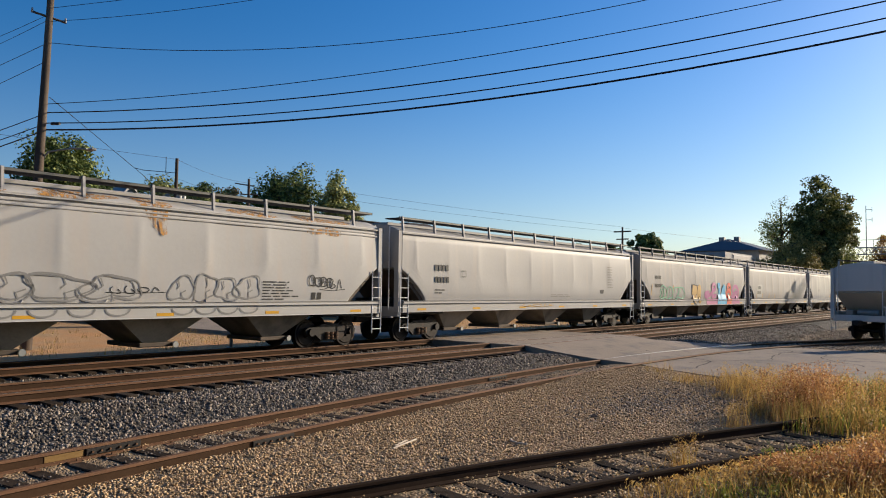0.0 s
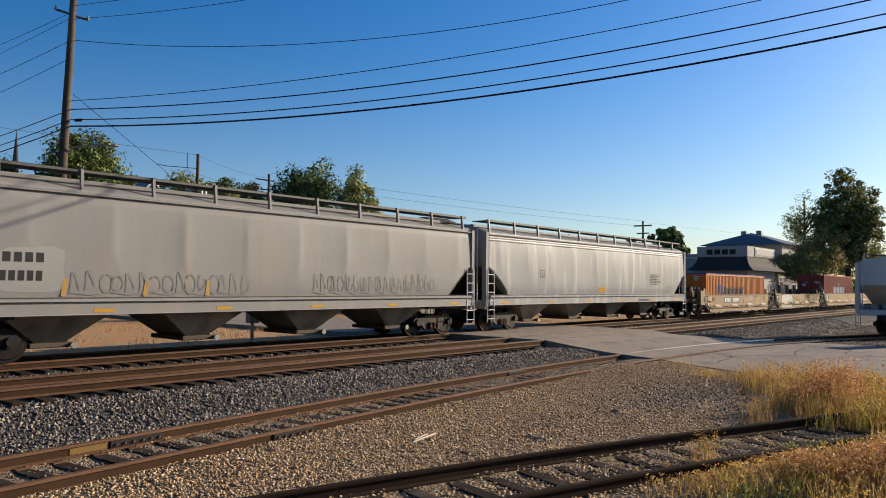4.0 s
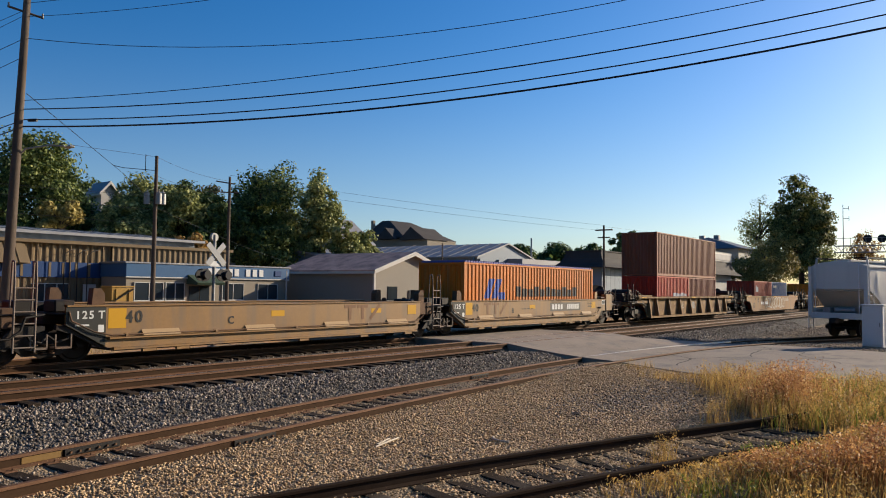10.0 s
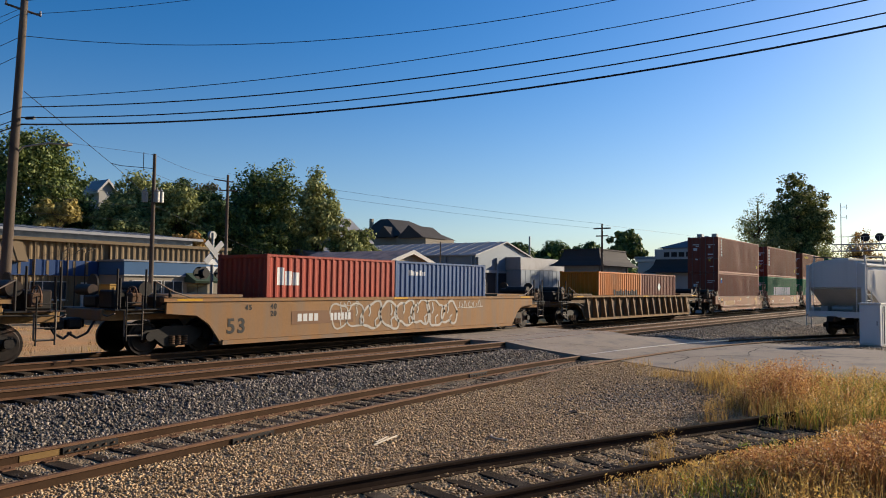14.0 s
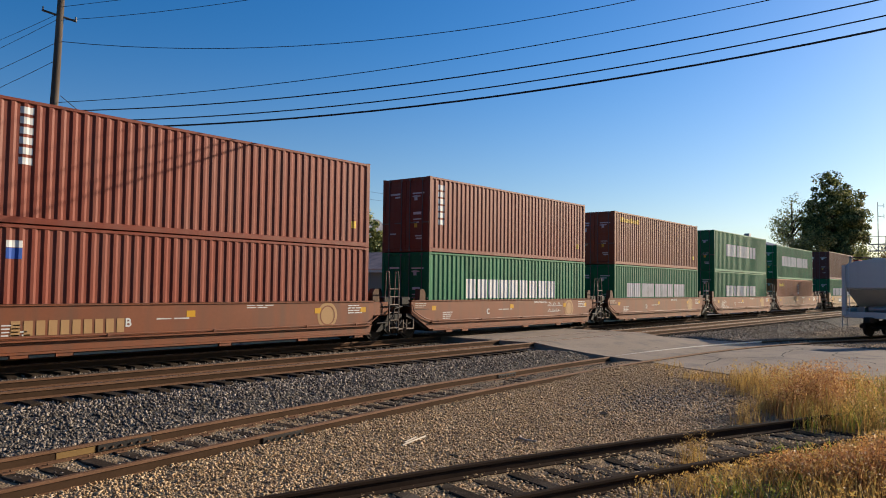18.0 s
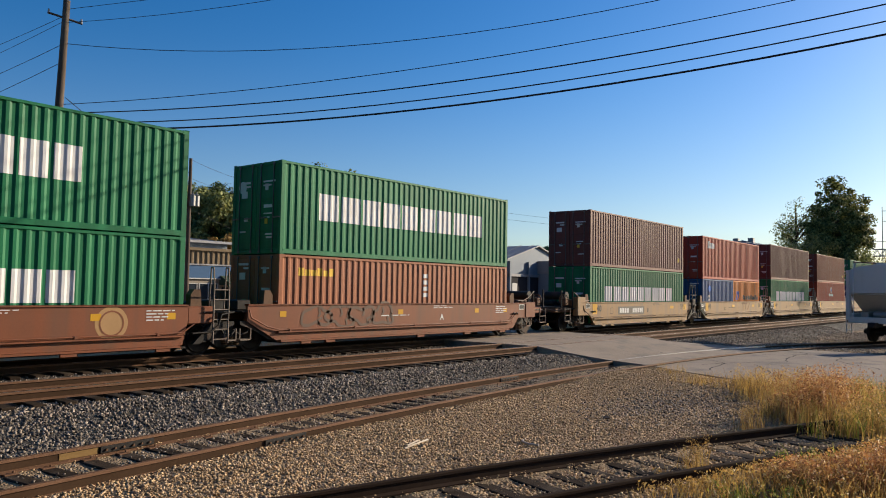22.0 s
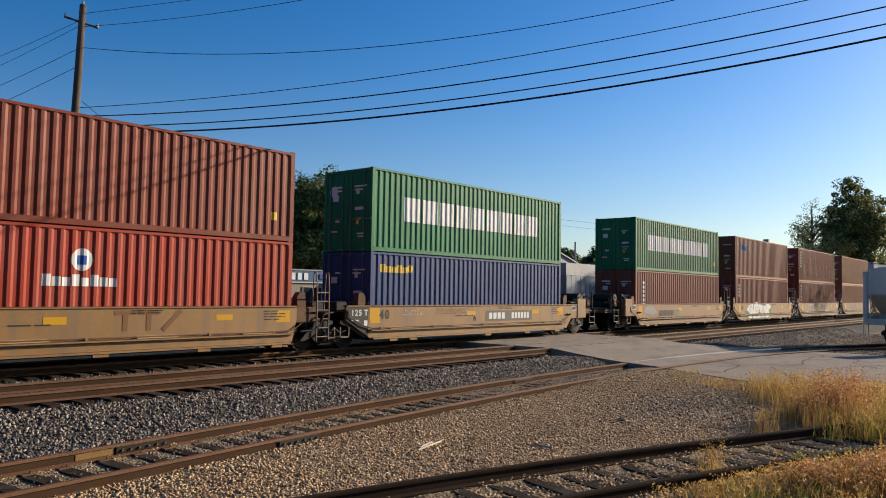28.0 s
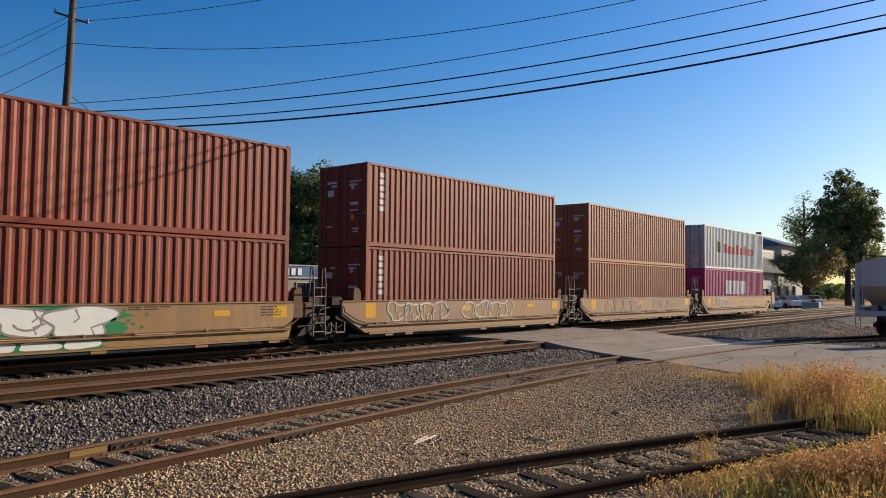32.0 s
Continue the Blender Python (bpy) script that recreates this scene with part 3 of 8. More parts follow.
def word(t, g, x0, x1, z0, z1, n, material, label, split=True):
    """A painted name as n plain blocks of its size and colour."""
    p = (x1 - x0) / n
    h = z1 - z0
    for i in range(n):
        a, b = x0 + i * p, x0 + (i + 0.84) * p
        if split:
            paint(t, g, "name_block", a, b + 0.02 * p, z0, z1, material, label)
        else:
            paint(t, g, "name_block", a, b, z0, z0 + h * (1.0, 0.74, 0.74, 0.8, 1.0)[(i * 3) % 5], material, label)


def upright(t, g, x, top, n, material=None, w=0.30, h=0.16, pitch=0.235):
    """A name running down the wall as plain blocks."""
    for k in range(n):
        paint(t, g, "name_block", x, x + w, top - k * pitch - h, top - k * pitch, material or M_DECALW, "white vertical name block")


# running gear shared by all cars
def truck_meshes():
    if "truck" in CACHE:
        return CACHE["truck"]
    g = {}
    wh = Shape()
    wh.cyl((0, -0.065, 0), (0, 0.065, 0), 0.455, 28)
    wh.cyl((0, 0.065, 0), (0, 0.095, 0), 0.485, 28)
    wh.cyl((0, -0.09, 0), (0, -0.06, 0), 0.36, 24, 0.40)
    wh.cyl((0, -0.15, 0), (0, -0.06, 0), 0.12, 14, 0.16)
    g["wheel"] = wh.mesh("wheel", M_WHEEL)
    g["axle"] = Shape().cyl((0, -0.95, 0), (0, 0.95, 0), 0.085, 12).mesh("axle", M_STEELDARK)
    f = Shape()
    f.prism([(-1.12, 0.56), (-1.0, 0.66), (-0.55, 0.70), (-0.42, 0.76), (0.42, 0.76), (0.55, 0.70), (1.0, 0.66), (1.12, 0.56), (1.08, 0.44), (0.74, 0.46), (0.42, 0.22), (-0.42, 0.22), (-0.74, 0.46), (-1.08, 0.44)], "y", -0.07, 0.07)
    for x in (-0.89, 0.89):
        f.cyl((x, -0.16, 0.5), (x, 0.0, 0.5), 0.125, 12)
    g["sideframe"] = f.mesh("side_frame", M_STEELDARK)
    sp = Shape()
    for x in (-0.2, 0.0, 0.2):
        for k in range(5):
            sp.cyl((x, -0.09, 0.27 + k * 0.05), (x, -0.09, 0.295 + k * 0.05), 0.085, 8)
    g["spring"] = sp.mesh("spring", M_RUSTY)
    g["bolster"] = Shape().box(-0.17, 0.17, -1.0, 1.0, 0.52, 0.80, 0.03).mesh("bolster", M_STEELDARK)
    CACHE["truck"] = g
    return g


def truck(parent, x):
    g = truck_meshes()
    t = part("truck", g["bolster"], None, parent, "cast steel bogie", (x, 0, 0))
    for s in (-1, 1):
        part("side_frame", g["sideframe"], None, t, "", (0, s * 1.0, 0), 0 if s < 0 else 180)
        part("spring", g["spring"], None, t, "", (0, s * 1.0, 0), 0 if s < 0 else 180)
        for w in (-0.89, 0.89):
            part("wheel", g["wheel"], None, t, "", (w, s * 0.755, 0.455), 0 if s < 0 else 180)
    for w in (-0.89, 0.89):
        part("axle", g["axle"], None, t, "", (w, 0, 0.455))
    return t


def ladder_shape(x0, x1, y, z0, z1, n, r=0.016):
    s = Shape()
    for x in (x0, x1):
        s.cyl((x, y, z0), (x, y, z1), r * 1.3, 8)
    for k in range(n):
        z = z0 + (k + 0.4) * (z1 - z0) / n
        s.cyl((x0, y, z), (x1, y, z), r, 6)
    return s


def coupler_shape(x, s):
    c = Shape().box(min(x, x + s * 0.7), max(x, x + s * 0.7), -0.12, 0.12, 0.76, 0.98, 0.03)
    c.box(min(x + s * 0.55, x + s * 0.95), max(x + s * 0.55, x + s * 0.95), -0.2, 0.2, 0.72, 1.02, 0.05)
    return c


# well cars
YELLOW = mat("car_yellow", (0.295, 0.164, 0.060), 0.48, 0, 0.14, 0.7, 15, 0.08, 25, (0.15, 0.105, 0.07), 0.45, True, spec=0.36)
TANY = mat("car_tan", (0.33, 0.185, 0.085), 0.65, 0, 0.12, 0.7, 15, 0.15, 25, (0.20, 0.15, 0.11), 0.5, True, spec=0.10)
BROWNY = mat("car_brown_yellow", (0.295, 0.155, 0.066), 0.5, 0, 0.15, 0.7, 15, 0.08, 25, (0.18, 0.13, 0.10), 0.55, True, spec=0.30)
RIBBY = mat("car_weathered", (0.30, 0.18, 0.078), 0.7, 0, 0.2, 0.7, 15, 0.06, 25, (0.11, 0.08, 0.065), 0.5, True, spec=0.10)
OXIDE = mat("car_oxide", (0.225, 0.076, 0.034), 0.5, 0, 0.14, 0.7, 15, 0.08, 25, (0.13, 0.06, 0.035), 0.5, True, spec=0.25)
RIBDARK = mat("car_dark_weathered", (0.17, 0.105, 0.056), 0.7, 0, 0.2, 0.7, 15, 0.06, 25, (0.08, 0.06, 0.05), 0.5, True, spec=0.10)
M_REFLECT = mat("reflector_yellow", (0.62, 0.33, 0.02), 0.4, 0, 0.05)
M_LADDER = mat("ladder_steel", (0.20, 0.16, 0.13), 0.6, 0.2, 0.25, 2, 20, 0.1, 30, RUST, 0.3)
M_PALE = mat("faded_tread", (0.42, 0.285, 0.15), 0.7, 0, 0.1)


def end_gear(t, e, x, z):
    """Hand brake, valves, stanchions, steps and hoses on a car's end platform at distance x from the middle."""
    def at(d, y, h):
        return (e * (x + d), y, z + h)
    for d, y, h in ((-0.15, -1.25, 0.80), (-1.1, -1.32, 0.72), (-1.55, -1.32, 0.55)):
        part("stanchion", Shape().cyl(at(d, y, 0), at(d, y, h), 0.036, 8), M_STEELDARK, t, "dark steel post")
    ring = Shape().tube([at(-0.55, -1.15 + 0.25 * math.cos(a), 0.34 + 0.25 * math.sin(a)) for a in np.linspace(0, 2 * math.pi, 17)], 0.022)
    for k in range(3):
        a = k * math.pi / 3
        ring.cyl(at(-0.55, -1.15 + 0.25 * math.cos(a), 0.34 + 0.25 * math.sin(a)), at(-0.55, -1.15 - 0.25 * math.cos(a), 0.34 - 0.25 * math.sin(a)), 0.015, 6)
    part("brake_wheel", ring, M_RAIL, t, "rusty spoked hand brake wheel")
    part("air_tank", Shape().cyl(at(-1.0, -1.05, 0.52), at(-1.0, 0.1, 0.52), 0.2, 14), M_STEELDARK, t)
    part("valve_box", Shape().box(min(e * (x - 0.75), e * (x - 0.45)), max(e * (x - 0.75), e * (x - 0.45)), -1.3, -1.0, z + 0.08, z + 0.42, 0.03), M_RUSTY, t, "rusty brake valve")
    part("retainer_box", Shape().box(min(e * (x - 1.9), e * (x - 1.35)), max(e * (x - 1.9), e * (x - 1.35)), -1.25, -0.55, z, z + 0.34, 0.04), M_RUSTY, t, "rusty equipment box")
    part("handrail", Shape().tube([at(-1.1, -1.36, 0.72), at(-1.6, -1.42, 0.45), at(-2.1, -1.45, 0.30), at(-2.5, -1.45, 0.30)], 0.02), M_LADDER, t)
    part("step", Shape().tube([at(-0.7, -1.42, -0.05), at(-0.7, -1.42, -0.68), at(-0.2, -1.42, -0.68), at(-0.2, -1.42, -0.05)], 0.022).tube([at(-0.7, -1.42, -0.4), at(-0.2, -1.42, -0.4)], 0.018), M_LADDER, t)
    part("air_hose", Shape().tube([at(0.0, -0.45, -0.2), at(0.25, -0.45, -0.62), at(0.5, -0.4, -0.75), at(0.72, -0.35, -0.6)], 0.032), M_BLACKP, t)
    part("cut_lever", Shape().tube([at(0.05, -1.4, -0.1), at(0.08, -1.1, -0.18), at(0.1, -0.2, -0.05)], 0.018), M_LADDER, t)
    part("brake_pipe", Shape().tube([at(-2.9, -1.3, -0.3), at(-2.2, -1.34, -0.12), at(-1.3, -1.34, -0.1), at(-0.3, -1.3, -0.12)], 0.03), M_STEELDARK, t)


def well_unit_proto(paintm, left_end, right_end, grey_plate):
    """A 40 ft well between two articulated joints. left_end or right_end: that end carries a coupler and its own truck."""
    t = thing("well_car", "", "rail car")
    half = 7.73
    tread_top = 0.79 if "guides" in grey_plate else 0.70
    for s in (-1, 1):
        y0, y1 = s * 1.40, s * 1.50
        side = Shape()
        xl, xr = -7.95 if left_end else -7.4, 7.9 if right_end else 6.1
        side.prism([(xl, 1.43), (xr, 1.43)] + ([(xr, 0.79), (6.6, 0.79), (6.2, 0.36)] if right_end else [(6.1, 1.0), (5.95, 0.36)]) + ([(-6.2, 0.36), (-6.6, 0.79), (xl, 0.79)] if left_end else [(-6.35, 0.36), (-6.6, 0.5), (-7.4, 0.95)]), "y", y0, y1)
        part("side_sill", side, paintm, t)
        ch = Shape().box(xl, xr, s * 1.36, s * 1.53, 1.395, 1.435, 0.01)
        ch.box(-6.35, 5.95, s * 1.50, s * 1.60, 0.585, 0.63, 0.01)
        part("flange", ch, paintm, t)
        lo = Shape().box(-6.2, 5.9, s * 1.34, s * 1.535, 0.30, 0.36, 0.01)
        part("bottom_chord", lo, paintm, t)
        for k, x in enumerate(() if paintm is OXIDE else (-4.9, -1.6, 1.6, 4.7)):
            tr = Shape().prism([(s * 1.50, 0.635), (s * 1.62, 0.635), (s * 1.62, 0.65), (s * 1.505, tread_top), (s * 1.50, tread_top)], "x", x - 0.55, x + 0.55)
            part("tread", tr, M_PALE if paintm is not OXIDE else paintm, t, "pale step tread" if paintm is not OXIDE else "")
        for x in (-5.2, -4.2, 0.2, 3.0, 5.4):
            part("lug", Shape().box(x - 0.2, x + 0.2, s * 1.45, s * 1.52, 0.22, 0.31, 0.008), paintm, t)
        if s < 0:
            for x, w, za, zb in ((-6.12, 0.24, 0.84, 1.34), (-0.9, 0.26, 1.02, 1.2), (3.6, 0.26, 1.04, 1.2), (5.6, 0.25, 0.95, 1.3)):
                if paintm is OXIDE:
                    w, za, zb = w * 0.5, 1.05, 1.22
                part("reflector", Shape().box(x - w, x + w, -1.506, -1.50, za, zb), M_REFLECT, t, "yellow reflective panel")
            part("side_pipe", Shape().tube([(-7.36, -1.53, 1.28), (-7.3, -1.55, 1.05), (-6.75, -1.57, 0.78), (-6.3, -1.58, 0.675), (5.3, -1.58, 0.675), (5.9, -1.58, 0.70), (6.25, -1.57, 0.92)], 0.021), M_RUSTY if paintm is not OXIDE else paintm, t, "brake pipe along the side")
            for x in (-5.9, -3.2, -0.2, 3.1, 5.2):
                part("pipe_clamp", Shape().box(x - 0.035, x + 0.035, -1.61, -1.50, 0.63, 0.70), paintm, t)
    part("well_floor", Shape().box(-6.1, 6.1, -1.40, 1.40, 0.26, 0.31), M_STEELDARK, t)
    for e, is_end in ((-1, left_end), (1, right_end)):
        x_in, x_out = e * 6.5, e * (9.2 if is_end else half - 0.15)
        p = Shape().box(min(x_in, x_out), max(x_in, x_out), -1.05 if is_end else -0.7, 1.05 if is_end else 0.7, 0.95, 1.20, 0.02)
        p.box(min(e * 6.15, e * 6.95), max(e * 6.15, e * 6.95), -1.40, 1.40, 0.9, 1.38, 0.03)
        part("end_platform", p, M_RUSTY if paintm is not OXIDE else paintm, t)
        wk = Shape().box(min(e * 6.6, e * 7.55), max(e * 6.6, e * 7.55), -1.45, 1.45, 1.20, 1.24, 0.008)
        part("walkway", wk, M_STEELDARK, t)
        # arched support, pipe and end ladder on the near side
        for s in () if is_end else (-1, 1):
            br = Shape().prism([(e * 6.9, 0.95), (e * 7.6, 0.95), (e * 7.6, 0.85), (e * 7.15, 0.70), (e * 6.5, 0.36), (e * 6.3, 0.36)], "y", s * 1.30, s * 1.44)
            part("bracket", br, M_STEELDARK, t)
            if e > 0:
                part("brake_pipe", Shape().tube([(e * 6.2, s * 1.57, 0.66), (e * 6.75, s * 1.57, 0.68), (e * 7.0, s * 1.56, 0.85), (e * 7.1, s * 1.55, 1.15), (e * 7.55, s * 1.5, 1.22)], 0.028), M_STEELDARK, t)
        if grey_plate and e < 0:
            part("number_plate", Shape().prism([(-7.42, 1.40), (-6.42, 1.40), (-6.42, 0.42), (-6.60, 0.50), (-7.42, 0.96)], "y", -1.512, -1.50), M_PLATE, t, "dark grey stencilled panel")
            if grey_plate.startswith("125"):
                write("125", 0.27, M_DECALW, t, -7.2, -1.516, 1.10)
                write("T", 0.27, M_DECALW, t, -6.62, -1.516, 1.10)
                part("stencil_bar", Shape().box(-7.2, -6.85, -1.515, -1.511, 0.92, 0.96), M_DECALW, t)
                part("stencil_bar", Shape().box(-6.62, -6.47, -1.515, -1.511, 0.76, 0.94), M_DECALW, t)
        lx = e * 7.1
        if e > 0 and not is_end:
            part("ladder", ladder_shape(lx - 0.24, lx + 0.24, -1.52, 0.36, 2.0, 6, 0.02), M_LADDER, t, "grey steel ladder")
            for gx in (lx - 0.24, lx + 0.24):
                part("grab_iron", Shape().tube([(gx, -1.52, 2.0), (gx, -1.48, 2.45), (gx, -1.36, 2.45), (gx, -1.30, 1.3)], 0.022), M_LADDER, t)
        part("air_hose", Shape().tube([(e * 7.1, -1.30, 1.0), (e * 7.3, -1.36, 0.62), (e * 7.55, -1.36, 0.55), (e * 7.75, -1.30, 0.72)], 0.03), M_STEELDARK, t)
        part("step", Shape().box(min(e * 7.25, e * 7.65), max(e * 7.25, e * 7.65), -1.50, -1.25, 0.40, 0.44).box(e * 7.45 - 0.2, e * 7.45 - 0.17, -1.5, -1.47, 0.4, 0.75).box(e * 7.45 + 0.17, e * 7.45 + 0.2, -1.5, -1.47, 0.4, 0.75), M_LADDER, t)
        part("hand_brake", Shape().cyl((lx, 1.2, 1.38), (lx, 1.26, 1.38), 0.14, 18), M_STEELDARK, t)
        for y in (-1.12, 1.12):
            part("container_guide", Shape().prism([(e * 6.32, 1.36), (e * 6.66, 1.36), (e * 6.62, 1.84), (e * 6.42, 1.84), (e * 6.32, 1.7)], "y", y - 0.12, y + 0.12), paintm if "guides" in grey_plate and is_end else M_RUSTY, t, "painted steel corner guide" if "guides" in grey_plate and is_end else "rusty steel corner guide")
        eq = Shape().box(min(e * 7.0, e * 7.5), max(e * 7.0, e * 7.5), -1.1, -0.5, 1.24, 1.55, 0.04).box(min(e * 7.05, e * 7.45), max(e * 7.05, e * 7.45), 0.1, 0.7, 1.24, 1.48, 0.05)
        eq.cyl((e * 7.05, -0.35, 1.35), (e * 7.05, 0.05, 1.35), 0.12, 10)
        part("brake_gear", eq, M_STEELDARK, t)
        if is_end:
            truck(t, e * 7.2)
            end_gear(t, e, 9.15, 1.22)
            part("end_box", Shape().box(min(e * 7.15, e * 7.9), max(e * 7.15, e * 7.9), -1.535, -1.25, 0.79, 1.45 if paintm is OXIDE else 1.69, 0.012), paintm, t, "painted steel corner box")
            part("notice_plate", Shape().box(e * 6.85 - 0.2, e * 6.85 + 0.2, -1.508, -1.50, 1.14, 1.36), M_DECALW, t, "white notice plate")
            part("notice_panel", Shape().box(e * 6.85 - 0.17, e * 6.85 + 0.17, -1.512, -1.508, 1.17, 1.33), M_PLATE, t)
            for x in (e * 6.2, e * 6.42):
                part("lift_hook", Shape().tube([(x - 0.09, -1.51, 0.94), (x - 0.05, -1.56, 1.0), (x + 0.05, -1.56, 1.0), (x + 0.09, -1.51, 0.94)], 0.025), M_BLACKP, t)
            part("coupler", coupler_shape(e * 9.1, e), M_STEELDARK, t)
        elif e > 0:
            truck(t, half)
    return t


M_PLATE = mat("stencil_plate", (0.032, 0.034, 0.031), 0.6, 0, 0.2)


def long_well_proto(paintm, ribs, chordm=None, top=1.54, bottom=0.20):
    """A 53 ft stand-alone well car; ribs are the places of its outside ribs, if it has any."""
    chordm = chordm or paintm
    t = thing("well_car", "", "rail car")
    half, body = 11.2, 9.7
    arch = [(-body, top), (body, top), (body, 1.12), (8.75, 1.05), (8.35, 0.80), (8.0, 0.35), (7.9, bottom), (-7.9, bottom), (-8.0, 0.35), (-8.35, 0.80), (-8.75, 1.05), (-body, 1.12)]
    for s in (-1, 1):
        y = 1.235 if ribs else 1.42
        part("side_sill", Shape().prism(arch, "y", s * y, s * (y + (0.045 if ribs else 0.08))), paintm, t)
        ch = Shape().box(-body - 0.1, body + 0.1, s * 1.34, s * 1.53, top - 0.10, top, 0.012)
        part("top_chord", ch, chordm, t)
        part("bottom_chord", Shape().box(-7.9, 7.9, s * 1.34, s * 1.53, bottom, bottom + 0.13, 0.012), chordm, t)
        if ribs:
            for x in ribs:
                rb = Shape().prism([(s * 1.56, bottom + 0.13), (s * 1.55, bottom + 0.3), (s * 1.40, top - 0.1), (s * 1.27, top - 0.1), (s * 1.27, bottom + 0.13)], "x", x - 0.075, x + 0.075)
                part("rib", rb, chordm, t)
        if s < 0:
            for x in (-9.0, 0.0, 9.0):
                part("reflector", Shape().box(x - 0.4, x + 0.4, -1.536, -1.53, top - 0.085, top - 0.02), M_REFLECT, t, "yellow reflective panel")
    part("well_floor", Shape().box(-7.9, 7.9, -1.36, 1.36, 0.20, 0.26), M_STEELDARK, t)
    for e in (-1, 1):
        p = Shape().box(min(e * 8.2, e * half), max(e * 8.2, e * half), -0.9, 0.9, 0.95, 1.25, 0.02).box(min(e * 8.0, e * body), max(e * 8.0, e * body), -1.36, 1.36, 1.12, 1.34, 0.02)
        part("end_platform", p, paintm, t)
        part("walkway", Shape().box(min(e * body, e * (half - 0.1)), max(e * body, e * (half - 0.1)), -1.4, 1.4, 1.22, 1.26, 0.008), M_STEELDARK, t)
        part("cover_plate", Shape().box(min(e * 7.0, e * 9.4), max(e * 7.0, e * 9.4), -1.25, 1.25, top + 0.0, top + 0.09, 0.01), paintm, t)
        truck(t, e * 9.05)
        part("coupler", coupler_shape(e * half, e), M_STEELDARK, t)
        lx = e * 10.6
        part("ladder", ladder_shape(lx - 0.22, lx + 0.22, -1.46, 0.45, 1.6, 4), M_STEELDARK, t)
        for dx in (-0.5, 0.5):
            part("grab_iron", Shape().tube([(lx + dx * 0.8, -1.3, 1.24), (lx + dx * 0.8, -1.3, 2.3)], 0.03), M_STEELDARK, t)
        end_gear(t, e, half - 0.15, 1.26)
        eq = Shape().box(lx - 0.3, lx + 0.4, -0.9, -0.2, 1.26, 1.75, 0.04).box(lx - 0.2, lx + 0.3, 0.1, 0.8, 1.26, 1.6, 0.05)
        eq.cyl((lx - 0.45, -0.2, 1.75), (lx - 0.45, 0.5, 1.75), 0.15, 10).cyl((lx, 0.7, 1.9), (lx + 0.05, 0.7, 1.9), 0.28, 18)
        part("brake_gear", eq, M_STEELDARK, t)
    return t


def place_car(proto, u, label, group, first):
    if first:
        tagged(proto, label, group=group)
        return rolls(proto, u)
    c = copy_thing(proto, pose(0, 0, 0))
    tagged(c, label, group=group)
    return rolls(c, u)


G5 = "articulated well cars of the train"
PROTO = {}


def well_unit(u, paintm, left, right, plate, label):
    key = (paintm.name, left, right, plate)
    first = key not in PROTO
    if first:
        PROTO[key] = well_unit_proto(paintm, left, right, plate)
    return place_car(PROTO[key], u, label, G5, first)


yl = "weathered yellow articulated well car with end ladders"
UNITS = {}
for i, u in enumerate((-153.75, -138.3, -122.87, -107.4, -91.92)):
    UNITS[1 + i] = well_unit(u, YELLOW, i == 0, i == 4, "125 guides", yl if i not in (1, 3) else "empty weathered yellow articulated well car, tagged with spray paint")
for i, u in enumerate((-1.23, 14.22, 29.72, 45.18, 60.58)):
    UNITS[9 + i] = well_unit(u, OXIDE, i == 0, i == 4, "", "red-oxide articulated well car with white stencils")
for i, u in enumerate((80.23, 95.83, 111.25, 126.71, 142.22)):
    UNITS[14 + i] = well_unit(u, YELLOW, i == 0, i == 4, "125" if i else "", yl)
for i, u in enumerate((162.13, 177.62, 193.09, 208.47, 223.96)):
    UNITS[19 + i] = well_unit(u, YELLOW if i == 1 else BROWNY, i == 0, i == 4, "", "weathered yellow articulated well car with green and white graffiti" if i == 1 else "weathered brown-yellow articulated well car with graffiti")
UNITS[6] = place_car(long_well_proto(RIBBY, (-7.9, -6.6, -4.45, -2.35, -0.25, 1.87, 3.93, 6.05, 7.9)), -70.25, "brown weathered ribbed long well car", "long well cars", True)
# chords and ribs share the panels' paint; the lighter colour paints in their sunlight
UNITS[8] = place_car(long_well_proto(RIBDARK, [-7.9 + 1.0395 * k for k in range(16)] + [7.9], RIBBY), -23.15, "dark brown weathered ribbed long well car", "long well cars", True)
UNITS[7] = place_car(long_well_proto(TANY, ()), -46.81, "tan smooth-sided long well car with silver graffiti", "long well cars", True)

# loads: unit, colour of the lower box, height of the lower, colour of the upper
FLOOR = 0.36
H8, H9 = 2.591, 2.896
EV = "green corrugated shipping container with white painted name blocks"
BR = "brown corrugated shipping container with rust streaks"


def load(u, z, colour, height, label, length=12.192, doors=True):
    return container(u, z, colour, height, length, doors, label)


BOX = {}
BOX[1] = load(-159.85, FLOOR, "orange", 2.438, "orange corrugated container with blue emblem and black name blocks")
BOX[3] = load(-128.97, FLOOR, "red", H9, "red corrugated container with white name blocks")
BOX[5] = load(-98.02, FLOOR, "orange", H8 + 0.1, "orange corrugated container with blue emblem and black name blocks", doors=False)
F53 = 0.30
BOX[6] = load(-76.35, F53, "brightred", H8, "bright red short container with white painted blocks", 6.058, False)
load(-70.22, F53, "brown", H8, "brown short corrugated container", 6.058)
load(-76.35, F53 + H8, "rust", H9, "orange-brown corrugated container stacked on two short boxes", doors=False)
BOX[7] = load(-52.9, F53, "red", H8, "red short corrugated container with white letter blocks", 6.058, False)
BOX[70] = load(-46.78, F53, "blue", H8, "blue short corrugated container with pale ridges", 6.058)
BOX[8] = load(-29.25, F53, "orange", H8, "orange short container with black name blocks", 6.058, False)
